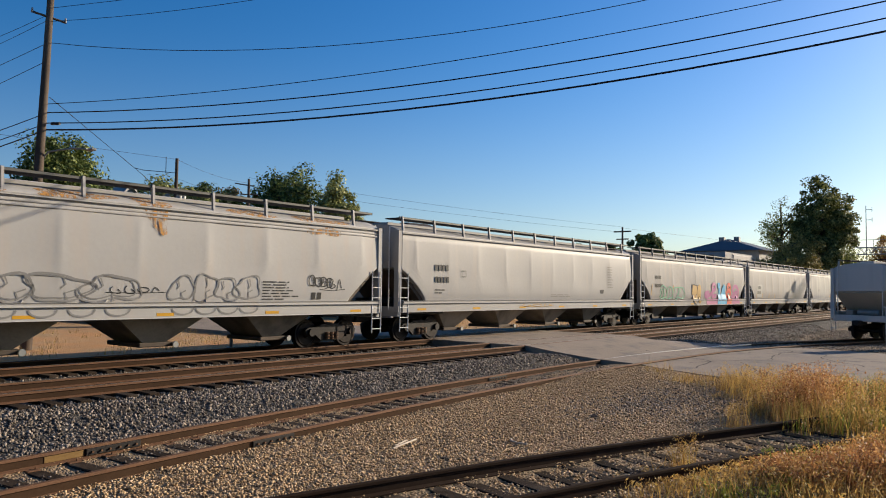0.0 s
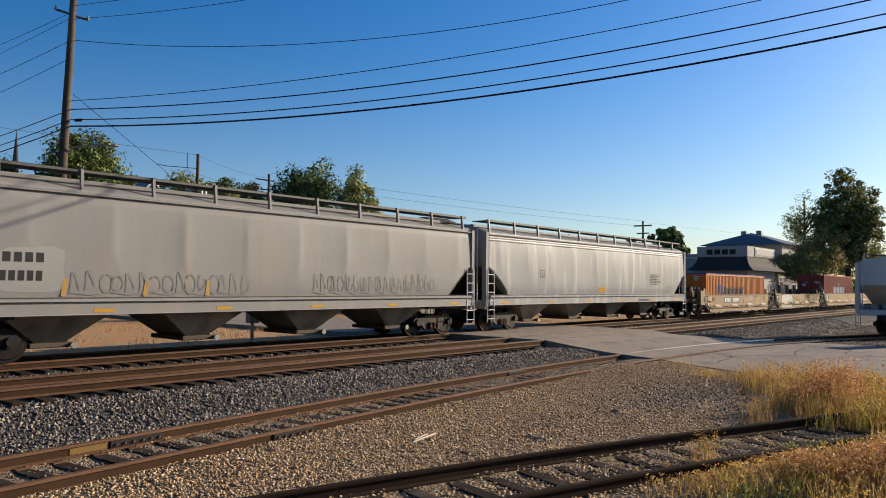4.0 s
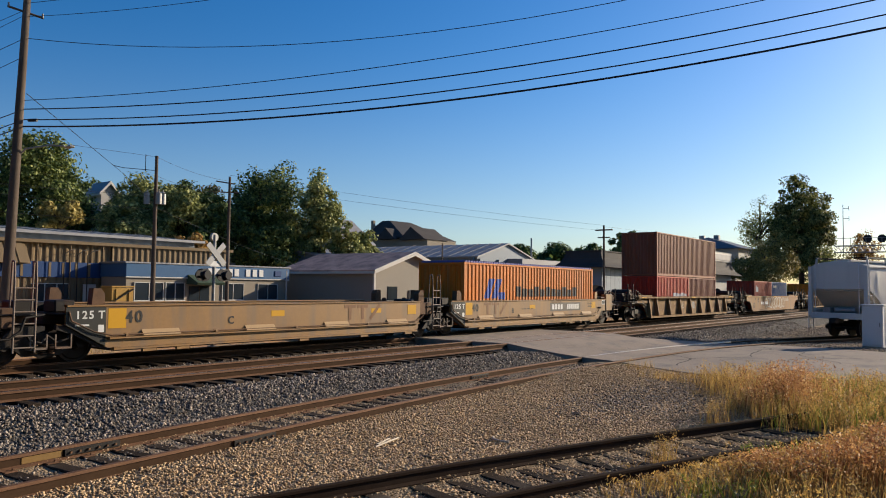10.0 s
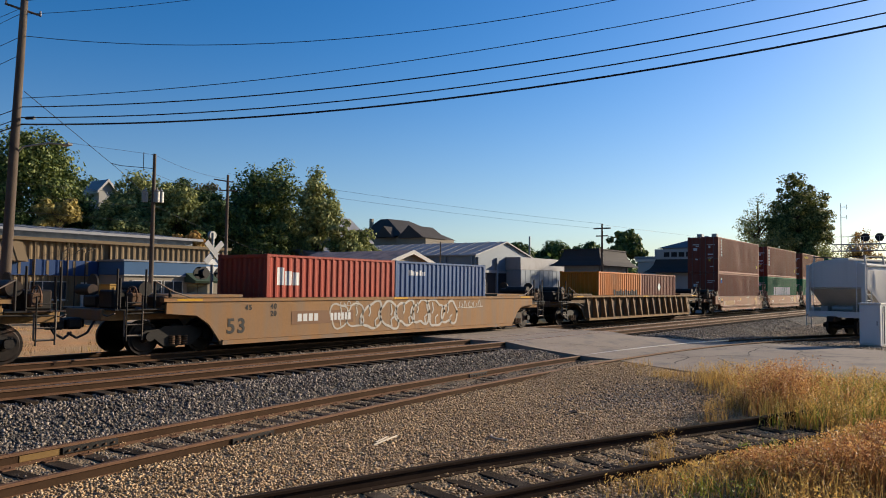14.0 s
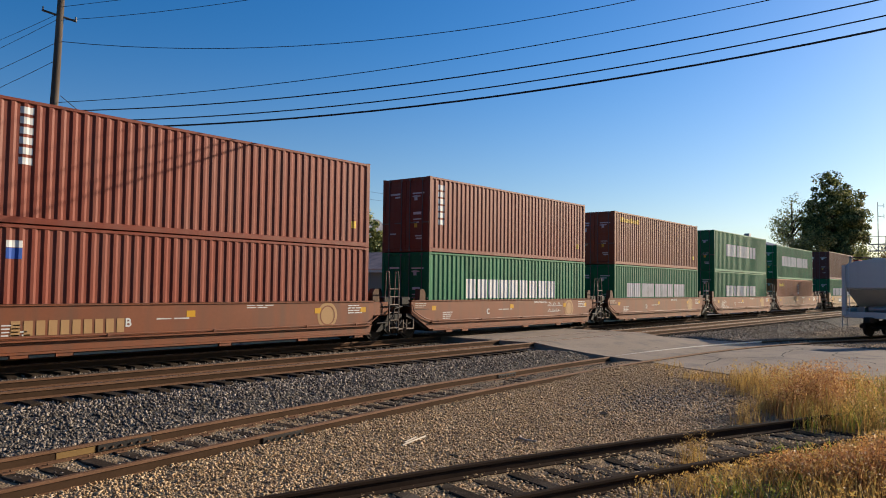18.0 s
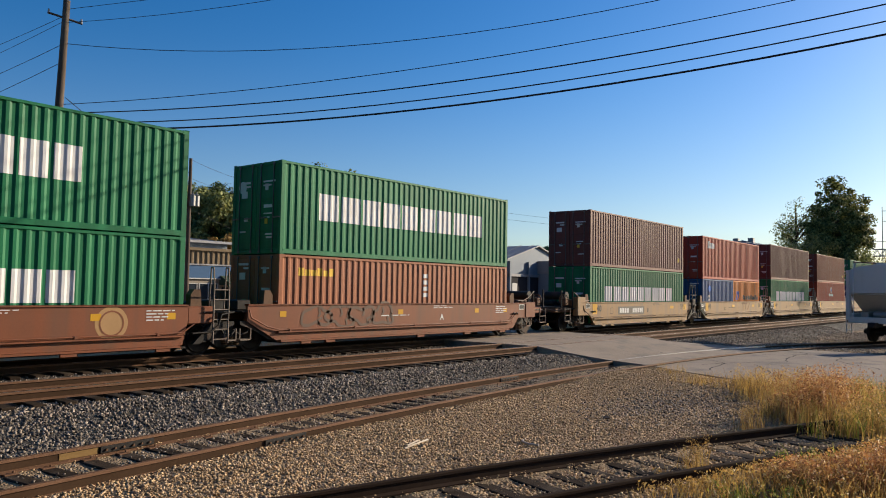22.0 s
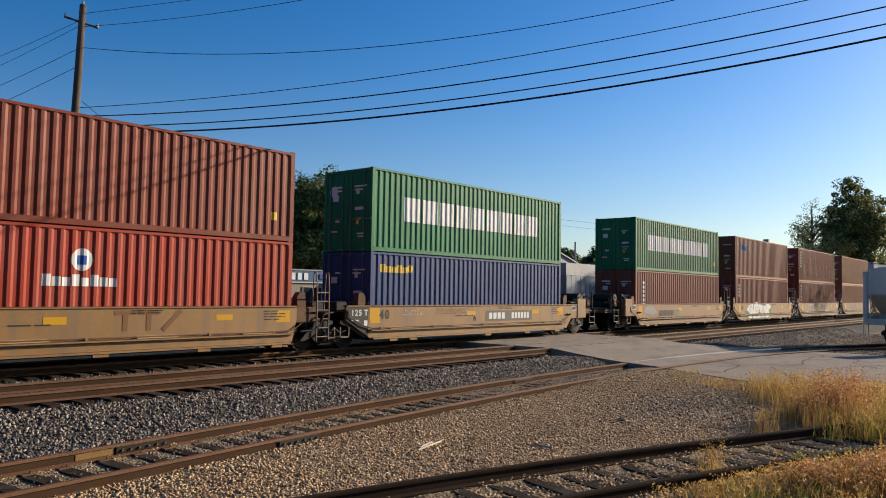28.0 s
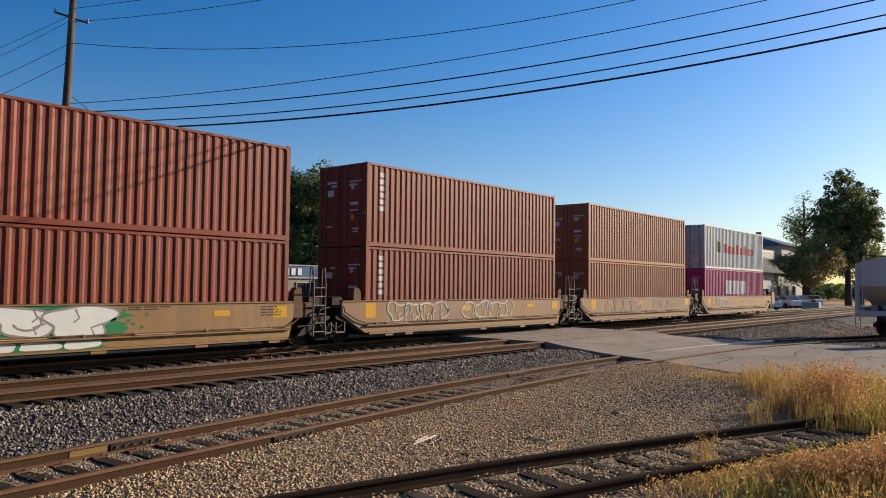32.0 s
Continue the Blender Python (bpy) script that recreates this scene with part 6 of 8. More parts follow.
A0, B0 = Vector((12.7, 29.4)), Vector((28.5, -9.8))
ALONG = (B0 - A0).normalized()
big = pole(12.36, 29.52, 12.85, 0.21, "tall weathered wooden utility pole with street light arm", (0.32, -0.12))
arm = Shape().cyl((-0.65, 0.27, 12.87), (0.45, -0.20, 12.63), 0.045, 8)
part("crossarm", arm, M_POLE, big)
for q in ((-0.62, 0.26, 12.86), (0.42, -0.19, 12.64), (-0.06, 0.04, 13.45)):
    part("insulator", Shape().cyl((q[0], q[1], q[2] - 0.02), (q[0], q[1], q[2] + 0.16), 0.05, 8, 0.03), M_INSUL, big)
part("lamp_arm", Shape().tube([(0.05, -0.05, 7.35), (0.15, -0.25, 7.55), (0.7, -0.9, 7.70), (1.0, -1.45, 7.66)], 0.035, 8), M_GALV, big, "galvanised street light arm")
part("lamp_head", Shape().box(0.98, 1.2, -1.85, -1.40, 7.58, 7.67, 0.03), M_GALV, big, "cobra-head street lamp")
part("splice_box", Shape().cyl((0.08, -0.15, 8.64), (0.22, -0.50, 8.63), 0.06, 10), M_BLACKP, big)
for c in big.children:
    if not c.name.startswith("shaft"):
        f = 0.6 if c.name.startswith("lamp") else 1.0
        c.location = (0.38 * f, -0.16 * f, 0)


def wire(pts, r, label, name="overhead_wire"):
    w = new(name, Shape().tube(pts, r, 6).mesh(name, M_WIRE))
    return tagged(w, label, "wire", "overhead wires")


for c2, c1, c0, r in ((0.0093, -0.0756, 12.49, 0.010), (0.0050, -0.0464, 12.0, 0.010), (0.00661, -0.16838, 11.17, 0.012), (0.00301, -0.01924, 8.80, 0.013), (0.00346, -0.04373, 8.466, 0.020), (0.00361, -0.05064, 8.066, 0.020), (0.00357, -0.05327, 7.81, 0.030)):
    pts = []
    for s in np.linspace(0, 42.2, 30):
        p = A0 + ALONG * s
        z = c0 + c1 * s + c2 * s * s if c2 < 0.009 else c0 + 0.03 * math.cos(s / 20)
        pts.append((p.x, p.y, z))
    wire(pts, r, "black overhead cable strung from pole to pole")
pole(28.5, -9.8, 16.5, 0.2, "tall wooden utility pole beside the road")
for z0, z1, r in ((12.3, 13.6, 0.010), (12.1, 12.4, 0.010), (11.2, 11.3, 0.012), (10.5, 9.9, 0.012), (8.45, 8.6, 0.018), (8.05, 8.1, 0.018), (7.8, 7.6, 0.024)):
    pts = []
    for k in range(13):
        f = k / 12
        pts.append((12.7 - 0.4 * f, 29.4 + 34 * f, z0 + (z1 - z0) * f - 1.8 * f * (1 - f) + (0.0 if z0 < 9 else 0.4 * f)))
    wire(pts, r, "black overhead cable running away behind the pole")
pole(12.3, 63.4, 12.5, 0.18, "distant wooden utility pole behind the warehouse", base=-0.6)
wire([(12.75, 29.3, 9.05), (23.74, 41.72, 8.50), (26.45, 44.77, 8.25), (31.0, 50.0, 7.7)], 0.014, "thin service cable sloping down to a roof")

p2 = pole(24.27, 39.08, 9.35, 0.15, "wooden utility pole carrying three grey transformers")
for dx, dy in ((-0.38, 0.26), (0.02, -0.30), (0.28, -0.30)):
    tr = part("transformer", Shape().cyl((dx, dy, 7.15), (dx, dy, 7.75), 0.17, 14).cyl((dx, dy, 7.80), (dx, dy, 7.86), 0.14, 12, 0.08), M_GALV, p2, "grey drum transformer")
    part("bushing", Shape().cyl((dx, dy, 7.85), (dx, dy, 7.99), 0.03, 8), M_INSUL, tr)
part("bracket_arm", Shape().tube([(-1.95, 1.22, 9.25), (-1.5, 0.94, 9.15), (0, 0, 9.1)], 0.018), M_STEELDARK, p2, "thin steel bracket arm")
part("ground_rod", Shape().cyl((-0.5, 0.31, 9.05), (-0.5, 0.31, 10.0), 0.02, 6), M_STEELDARK, p2)
p3 = pole(32.45, 43.17, 9.5, 0.14, "thin wooden utility pole in front of the shop")
part("crossarm", Shape().cyl((-0.75, 0.55, 9.75), (0.3, -0.2, 9.6), 0.045, 8), M_POLE, p3)
part("crossarm", Shape().cyl((-0.5, 0.35, 9.0), (0.5, -0.35, 9.0), 0.045, 8), M_POLE, p3)
p4 = pole(65.3, 30.34, 8.0, 0.14, "wooden utility pole with two crossarms in town")
part("crossarm", Shape().box(-0.09, 0.09, -0.85, 0.85, 8.1, 8.22), M_POLE, p4)
part("crossarm", Shape().box(-0.09, 0.09, -0.6, 0.6, 7.4, 7.5), M_POLE, p4)
pole(47.85, 36.2, 5.5, 0.08, "slim grey post beside the small house")
for a, b in (((24.27, 39.08, 9.3), (32.45, 43.17, 9.2)), ((32.45, 43.17, 9.6), (65.3, 30.34, 8.0)), ((32.45, 43.17, 9.0), (65.3, 30.34, 7.5)), ((65.3, 30.34, 7.9), (140, 24, 9.0)), ((24.27, 39.08, 9.3), (-10, 37, 9.0)), ((24.27, 39.08, 7.0), (-10, 37.5, 6.5)), ((24.27, 39.08, 6.4), (41.5, 46.0, 3.6)), ((24.27, 39.08, 6.2), (-10, 38, 7.0)), ((24.27, 39.08, 5.4), (-10, 38.5, 6.0)), ((24.27, 39.08, 8.2), (32.45, 43.17, 8.3))):
    a, b = Vector(a), Vector(b)
    wire([a.lerp(b, f) - Vector((0, 0, 0.9 * f * (1 - f))) for f in (k / 10 for k in range(11))], 0.008, "thin overhead line across the town")


def disc(c, axis, r, d, n=18):
    c, axis = Vector(c), Vector(axis).normalized()
    return Shape().cyl(c, c + axis * d, r, n)


M_CROSSB = mat("weathered_white", (0.42, 0.42, 0.41), 0.6, 0, 0.12, 2, 20)


def crossing_signal(x, y, turn):
    t = thing("crossing_signal", "railroad crossing signal with grey crossbuck and dark lamps", "signal", at=(x, y, -0.45), turn=turn)
    part("mast", Shape().cyl((0, 0, 0), (0, 0, 4.2), 0.06, 12).cyl((0, 0, 0), (0, 0, 0.25), 0.16, 12), M_GALV, t)
    part("bell", Shape().cyl((0, -0.02, 4.12), (0, 0.10, 4.12), 0.15, 16), M_GALV, t, "round crossing bell")
    for a in (45, -45):
        b = Shape().box(-0.52, 0.52, -0.012, 0.012, -0.105, 0.105)
        o = part("crossbuck_blade", b, M_CROSSB, t, "grey metal crossbuck blade", (0, -0.09 - 0.03 * (a > 0), 3.50))
        o.rotation_euler[1] = radians(a)
    part("track_sign", Shape().box(-0.24, 0.24, -0.1, -0.08, 3.06, 3.26, 0.004), M_WHITEP, t, "small white sign plate")
    for s in (-1, 1):
        part("arm", Shape().cyl((0, 0, 2.76), (s * 0.42, 0, 2.76), 0.035, 8), M_BLACKP, t)
        for f, d in ((-0.12, -1), (0.10, 1)):
            bg = part("lamp_background", disc((s * 0.45, f, 2.76), (0, d, 0), 0.225, 0.02), M_BLACKP, t)
            part("hood", Shape().cyl((s * 0.45, f + d * 0.02, 2.76), (s * 0.45, f + d * 0.16, 2.76), 0.16, 14, 0.15), M_BLACKP, bg)
            part("lens", disc((s * 0.45, f + d * 0.1, 2.76), (0, d, 0), 0.14, 0.012), M_LENS, bg, "dull red lens")
    part("case", Shape().box(-0.2, 0.2, -0.15, 0.15, 0.9, 1.5, 0.02), M_GALV, t, "grey junction box")
    return t


M_LENS = mat("red_lens", (0.40, 0.03, 0.03), 0.2, 0, 0.1)
crossing_signal(16.45, 22.66, 2)
sign = thing("road_sign", "small white road sign on a thin post", "sign", at=(42.0, 28.2, -0.45))
part("post", Shape().cyl((0, 0, 0), (0, 0, 2.9), 0.035, 8), M_GALV, sign)
part("sign_plate", Shape().box(-0.3, 0.3, -0.06, -0.04, 1.9, 2.9, 0.01), M_WHITEP, sign)

cab = thing("relay_cabinet", "white sheet-metal relay cabinet beside the crossing", "cabinet", at=(38.45, 4.80, -0.55), turn=-8)
part("body", Shape().box(-0.45, 0.45, -0.42, 0.42, 0.12, 1.93, 0.02), M_WHITEP, cab)
part("roof", Shape().box(-0.5, 0.5, -0.47, 0.47, 1.93, 1.99, 0.01), M_WHITEP, cab)
part("door", Shape().box(-0.47, -0.45, -0.36, 0.36, 0.2, 1.85, 0.005), M_WHITEP, cab)
part("handle", Shape().box(-0.5, -0.47, -0.32, -0.28, 1.0, 1.2), M_GALV, cab)
part("hinge_post", Shape().cyl((0, -0.46, 0.2), (0, -0.46, 1.85), 0.03, 8), M_GALV, cab)
part("foundation", Shape().box(-0.4, 0.4, -0.45, 0.45, -0.1, 0.12, 0.01), M_CONC, cab)

bridge = thing("signal_cantilever", "grey steel signal cantilever over the far tracks", "signal", at=(89.5, 11.5, -0.5))
tr = Shape()
for z in (6.7, 7.4):
    for x in (-0.35, 0.35):
        tr.cyl((x, -4.2, z), (x, 3.4, z), 0.05, 8)
for k in range(11):
    y = -4.2 + k * 0.69
    for x in (-0.35, 0.35):
        tr.cyl((x, y, 6.7), (x, y + 0.35, 7.4), 0.03, 6).cyl((x, y + 0.35, 7.4), (x, y + 0.69, 6.7), 0.03, 6)
part("truss", tr, M_GALV, bridge)
part("mast", Shape().cyl((0, -4.3, 0), (0, -4.3, 8.4), 0.16, 12), M_GALV, bridge)
rail_s = Shape().tube([(-0.35, -4.2, 8.2), (-0.35, 3.4, 8.2)], 0.025)
for k in range(6):
    rail_s.cyl((-0.35, -4.0 + k * 1.45, 7.4), (-0.35, -4.0 + k * 1.45, 8.2), 0.025, 6)
part("railing", rail_s, M_GALV, bridge)
for y in (-1.1, 0.2):
    h = part("signal_head", Shape().cyl((-0.25, y, 8.1), (-0.2, y, 8.1), 0.42, 18).box(-0.2, 0.1, y - 0.25, y + 0.25, 7.7, 8.5, 0.05), M_BLACKP, bridge, "dark round signal head")
mast = thing("radio_mast", "thin grey radio mast above the trees", "mast", at=(148.2, 23.2, -0.6))
part("pole", Shape().cyl((0, 0, 0), (0, 0, 18.1), 0.12, 8, 0.06), M_GALV, mast)
for z in (17.4, 15.6):
    part("antenna", Shape().cyl((0, 0, z), (0.2, -0.9, z), 0.05, 6).cyl((0.2, -0.9, z - 0.4), (0.2, -0.9, z + 0.4), 0.05, 6), M_GALV, mast)

# ---- buildings ----
M_TANMETAL = mat("tan_siding", (0.205, 0.15, 0.088), 0.65, 0, 0.1, 0.3, 10, 0.05, 10, (0.15, 0.11, 0.07), 0.35, True, spec=0.12)
M_ROOFW = mat("pale_metal_roof", (0.27, 0.275, 0.285), 0.45, 0.2, 0.06, 0.3, 10, 0.05, 10, (0.38, 0.37, 0.35), 0.3)
M_BLUEW = mat("blue_fascia", (0.016, 0.055, 0.17), 0.6, 0, 0.08, 0.4, 10)
M_BLUEL = mat("light_blue_fascia", (0.04, 0.115, 0.24), 0.6, 0, 0.08, 0.4, 10)
M_BEIGE = mat("beige_wall", (0.29, 0.25, 0.195), 0.8, 0, 0.07, 0.5, 20, 0.1, 50)
M_SHINGLE = mat("brown_shingle", (0.66, 0.40, 0.30), 0.9, 0, 0.3, 0.8, 12, 0.4, 30, (0.22, 0.14, 0.12), 0.45)
M_DARKSH = mat("dark_shingle", (0.055, 0.049, 0.047), 0.85, 0, 0.25, 0.6, 10, 0.3, 20)
M_GREYMET = mat("grey_blue_siding", (0.21, 0.25, 0.295), 0.55, 0.1, 0.07, 0.3, 8, 0.05, 10)
M_GREYROOF = mat("grey_metal_roof", (0.30, 0.30, 0.31), 0.55, 0.2, 0.1, 0.3, 10, 0.05, 10, (0.20, 0.19, 0.19), 0.4)
M_WHITEW = mat("white_wall", (0.40, 0.385, 0.36), 0.75, 0, 0.06, 0.4, 12)
M_BLUEROOF = mat("blue_grey_roof", (0.125, 0.142, 0.16), 0.6, 0.1, 0.12, 0.3, 10)
M_GLASS = mat("window_glass", (0.03, 0.04, 0.05), 0.08, 0, 0.1, spec=0.7)
M_TRIM = mat("white_trim", (0.54, 0.525, 0.49), 0.6, 0, 0.05)
M_OPEN = mat("dark_interior", (0.03, 0.03, 0.035), 0.9, 0, 0.2)
M_DUMP = mat("yellow_bin", (0.38, 0.225, 0.05), 0.6, 0, 0.1, 1, 15)
M_GREENC = mat("green_canopy", (0.05, 0.08, 0.05), 0.8, 0, 0.2)


def window(parent, x0, x1, z0, z1, y, panes=2, frame=0.05, axis="y"):
    w = part("window", Shape().box(x0, x1, y - 0.02, y + 0.02, z0, z1), M_GLASS, parent, "dark glass window")
    f = Shape().box(x0 - frame, x1 + frame, y - 0.06, y + 0.02, z0 - frame, z0).box(x0 - frame, x1 + frame, y - 0.06, y + 0.02, z1, z1 + frame)
    for k in range(panes + 1):
        x = x0 + (x1 - x0) * k / panes
        f.box(x - frame / 2, x + frame / 2, y - 0.055, y + 0.02, z0, z1)
    part("window_frame", f, M_TRIM, w)
    part("sill", Shape().box(x0 - 0.08, x1 + 0.08, y - 0.11, y + 0.02, z0 - frame - 0.05, z0 - frame), M_TRIM, w)
    return w


def ribbed(x0, x1, y, z0, z1, pitch=0.4, depth=0.03):
    return wall_sheet(corrugate(x0, x1, depth, pitch), y, z0, z1, -1, 0.08)


GZ = -0.85
M_HALLW = mat("hall_wall", (0.27, 0.30, 0.33), 0.65, 0, 0.08, 0.4, 10, 0.05, 10)
wh = thing("warehouse", "long tan ribbed-metal warehouse with pale roof and blue band", "building", at=(0, 0, 0))
part("wall", ribbed(-12, 28.6, 51.5, GZ, 4.75, 0.45, 0.09), M_TANMETAL, wh)
part("wall", ribbed(28.6, 38.7, 51.3, 3.2, 4.85, 0.45, 0.09), M_TANMETAL, wh, "pale tan ribbed parapet")
part("wall", Shape().box(-12, 38.7, 51.65, 72, GZ, 4.7), M_TANMETAL, wh)
part("roof", Shape().box(-12.4, 38.9, 51.2, 56.2, 4.76, 4.86, 0.02), M_ROOFW, wh)
part("wall", ribbed(-12, 38.6, 56.0, 4.8, 5.72, 0.9, 0.04), M_HALLW, wh, "blue-grey upper wall")
part("wall", Shape().box(-12, 38.6, 56.15, 72, 4.7, 5.7), M_HALLW, wh)
part("roof", Shape().prism([(55.4, 5.66), (64.0, 6.5), (72.6, 5.66), (72.6, 5.56), (55.4, 5.56)], "x", -12.6, 39.2), M_ROOFW, wh, "pale metal roof of the tall hall")
for k in range(26):
    x = -12 + k * 2.0
    part("roof_seam", Shape().prism([(55.4, 5.665), (64.0, 6.505), (64.0, 6.55), (55.4, 5.71)], "x", x, x + 0.07), M_ROOFW, wh)
part("fascia", Shape().box(-12.6, 39.2, 55.3, 55.4, 5.5, 5.72, 0.01), M_GREYROOF, wh)
part("gutter", Shape().box(-12.4, 39, 51.14, 51.22, 4.62, 4.86, 0.02), M_TANMETAL, wh)
part("blue_band", Shape().box(-12, 28.5, 51.38, 51.46, 2.35, 3.4), M_BLUEW, wh, "dark blue painted band")
for k in range(7):
    x = 21.5 + k * 0.9
    part("stripe", Shape().box(x, x + 0.16, 51.35, 51.38, 2.4, 3.35), M_TANMETAL, wh)
for k in range(16):
    x = 12.6 + k * 0.62
    part("awning_panel", Shape().prism([(50.3, 3.25), (51.35, 4.65), (51.35, 4.55), (50.38, 3.22)], "x", x, x + 0.5), M_TANMETAL, wh)
part("awning", Shape().prism([(50.36, 3.2), (51.4, 4.6), (51.4, 3.2)], "x", 12.6, 22.6), M_TANMETAL, wh)
for x in (24.4, 30.0, 17.5):
    window(wh, x - 1.2, x + 1.2, 0.75, 1.9, 51.42, 3)
part("door", Shape().box(26.6, 27.5, 51.36, 51.44, GZ, 1.9, 0.01), M_TRIM, wh, "pale metal door")
for x in (23.4, 27.9, 25.6):
    part("downpipe", Shape().cyl((x, 51.3, GZ), (x, 51.3, 4.6), 0.05, 8), M_TANMETAL, wh)
for x in (25.0, 25.9, 26.6):
    part("conduit", Shape().tube([(x, 50.9, 0), (x, 50.9, 3.9), (x + 0.4, 50.95, 4.2), (x + 0.9, 51.2, 4.3)], 0.035), M_STEELDARK, wh)

shop = thing("shop", "low beige shop with light blue fascia and glass front", "building")
part("wall", Shape().box(27.8, 42.0, 48.0, 51.2, GZ, 2.5), M_BEIGE, shop)
part("roof", Shape().box(27.6, 42.3, 47.8, 51.25, 3.38, 3.5, 0.02), M_ROOFW, shop)
part("fascia", Shape().box(27.7, 42.2, 47.86, 51.2, 2.45, 3.38, 0.02), M_BLUEL, shop, "light blue sign band")
part("trim", Shape().box(27.7, 42.2, 47.84, 47.90, 2.40, 2.48), M_TRIM, shop)
for x0, x1 in ((28.4, 30.6), (30.8, 32.3), (35.6, 37.6), (39.0, 41.0)):
    window(shop, x0, x1, 0.85, 2.05, 47.96, 2)
part("canopy", Shape().prism([(46.6, 2.1), (48.0, 2.75), (48.0, 2.0), (46.7, 1.95)], "x", 32.5, 34.9), M_GREENC, shop, "dark green entrance canopy")
for x in (32.7, 33.6):
    part("door", Shape().box(x, x + 0.85, 47.93, 47.98, GZ, 1.85, 0.01), M_GLASS, shop, "glass shop door")
for k, x in enumerate((34.2, 34.8, 35.4, 36.0, 36.6, 37.7, 38.35, 39.0)):
    part("sign_bar", Shape().box(x, x + 0.42, 47.80, 47.86, 2.64, 3.2, 0.01), M_WHITEP, shop, "white sign lettering block")
part("emblem", Shape().box(40.6, 41.3, 47.80, 47.86, 2.7, 3.14, 0.02), M_BLUEW, shop)
part("downpipe", Shape().cyl((41.9, 47.9, GZ), (41.9, 47.9, 3.2), 0.06, 8), M_TRIM, shop)
dump = thing("waste_bin", "yellow steel waste container by the warehouse", "bin", at=(23.8, 42.0, -0.5))
part("body", Shape().prism([(-0.62, 0), (0.62, 0), (0.68, 2.2), (-0.68, 2.3)], "y", -0.6, 0.6), M_DUMP, dump)
part("lid", Shape().box(-0.72, 0.72, -0.65, 0.65, 2.25, 2.34, 0.02), M_DUMP, dump)
for x in (-0.4, 0.4):
    part("rib", Shape().box(x - 0.04, x + 0.04, -0.66, -0.6, 0.1, 2.15), M_DUMP, dump)
part("lift_arm", Shape().cyl((-0.5, -0.68, 1.5), (0.6, -0.68, 2.15), 0.05, 8), M_STEELDARK, dump)


def gable_house(name, label, x0, x1, y0, y1, eave, ridge, wallm, roofm, over=0.45, along="y", trim=True, base=GZ):
    t = thing(name, label, "building")
    if along == "y":
        c = (x0 + x1) / 2
        part("wall", Shape().prism([(x0, base), (x1, base), (x1, eave), (c, ridge), (x0, eave)], "y", y0, y1), wallm, t)
        sl = (ridge - eave) / (c - x0)
        for s in (-1, 1):
            xe = c + s * (c - x0 + over)
            ze = eave - over * sl
            part("roof", Shape().prism([(c, ridge + 0.03), (c, ridge + 0.17), (xe, ze + 0.14), (xe, ze)], "y", y0 - over, y1 + over), roofm, t)
            if trim:
                part("barge_board", Shape().prism([(c, ridge - 0.16), (c, ridge + 0.19), (xe, ze + 0.16), (xe, ze - 0.16)], "y", y0 - over - 0.05, y0 - over), M_TRIM, t)
                part("fascia", Shape().box(xe - 0.03, xe + 0.03, y0 - over, y1 + over, ze - 0.16, ze + 0.02), M_TRIM, t)
    else:
        c = (y0 + y1) / 2
        part("wall", Shape().prism([(y0, base), (y1, base), (y1, eave), (c, ridge), (y0, eave)], "x", x0, x1), wallm, t)
        sl = (ridge - eave) / (c - y0)
        for s in (-1, 1):
            ye = c + s * (c - y0 + over)
            ze = eave - over * sl
            part("roof", Shape().prism([(c, ridge + 0.03), (c, ridge + 0.17), (ye, ze + 0.14), (ye, ze)], "x", x0 - over, x1 + over), roofm, t)
    return t


M_BUNGALOW = mat("bungalow_wall", (0.27, 0.245, 0.205), 0.7, 0, 0.08, 0.4, 10, 0.05, 10)
hs = gable_house("house", "beige bungalow with brown shingle gable roof and white trim", 44.0, 53.1, 40.0, 50.6, 3.3, 4.75, M_BUNGALOW, M_SHINGLE)
for x0, x1 in ((45.6, 46.8), (50.4, 51.6)):
    part("window", Shape().box(x0, x1, 39.96, 40.0, 0.9, 2.0), M_GLASS, hs, "dark glass window")
part("door", Shape().box(48.2, 49.1, 39.94, 40.0, GZ, 1.7, 0.01), M_OPEN, hs, "dark front door")
part("corner_board", Shape().box(52.95, 53.15, 39.9, 40.05, GZ, 3.2), M_TRIM, hs)
part("corner_board", Shape().box(43.9, 44.1, 39.9, 40.05, GZ, 3.2), M_TRIM, hs)

fence = thing("fence", "low dark steel railing in front of the bungalow", "fence", at=(43.2, 38.2, GZ))
for k in range(8):
    part("post", Shape().cyl((k * 0.55, 0, 0), (k * 0.55, 0, 1.25), 0.03, 8), M_STEELDARK, fence)
for z in (0.35, 0.8, 1.22):
    part("rail", Shape().cyl((0, 0, z), (3.85, 0, z), 0.022, 8), M_STEELDARK, fence)
shed = gable_house("metal_shed", "large grey-blue metal shed with open bays", 70.0, 82.6, 48.0, 82.0, 5.5, 7.2, M_GREYMET, M_GREYROOF, 0.3, trim=False)
part("bay_opening", Shape().box(69.9, 69.98, 48.6, 63.0, GZ, 3.6), M_OPEN, shed, "dark open loading bay")
for y in (48.3, 52, 56, 60):
    part("post", Shape().box(69.75, 69.95, y, y + 0.25, GZ, 5.4), M_GREYMET, shed)
part("opening", Shape().box(70.4, 82.2, 47.9, 47.98, GZ, 3.6), M_OPEN, shed, "dark open loading bay")
for x in (70.2, 74.1, 78.1, 82.1):
    part("post", Shape().box(x, x + 0.28, 47.7, 47.98, GZ, 5.3), M_GREYMET, shed)
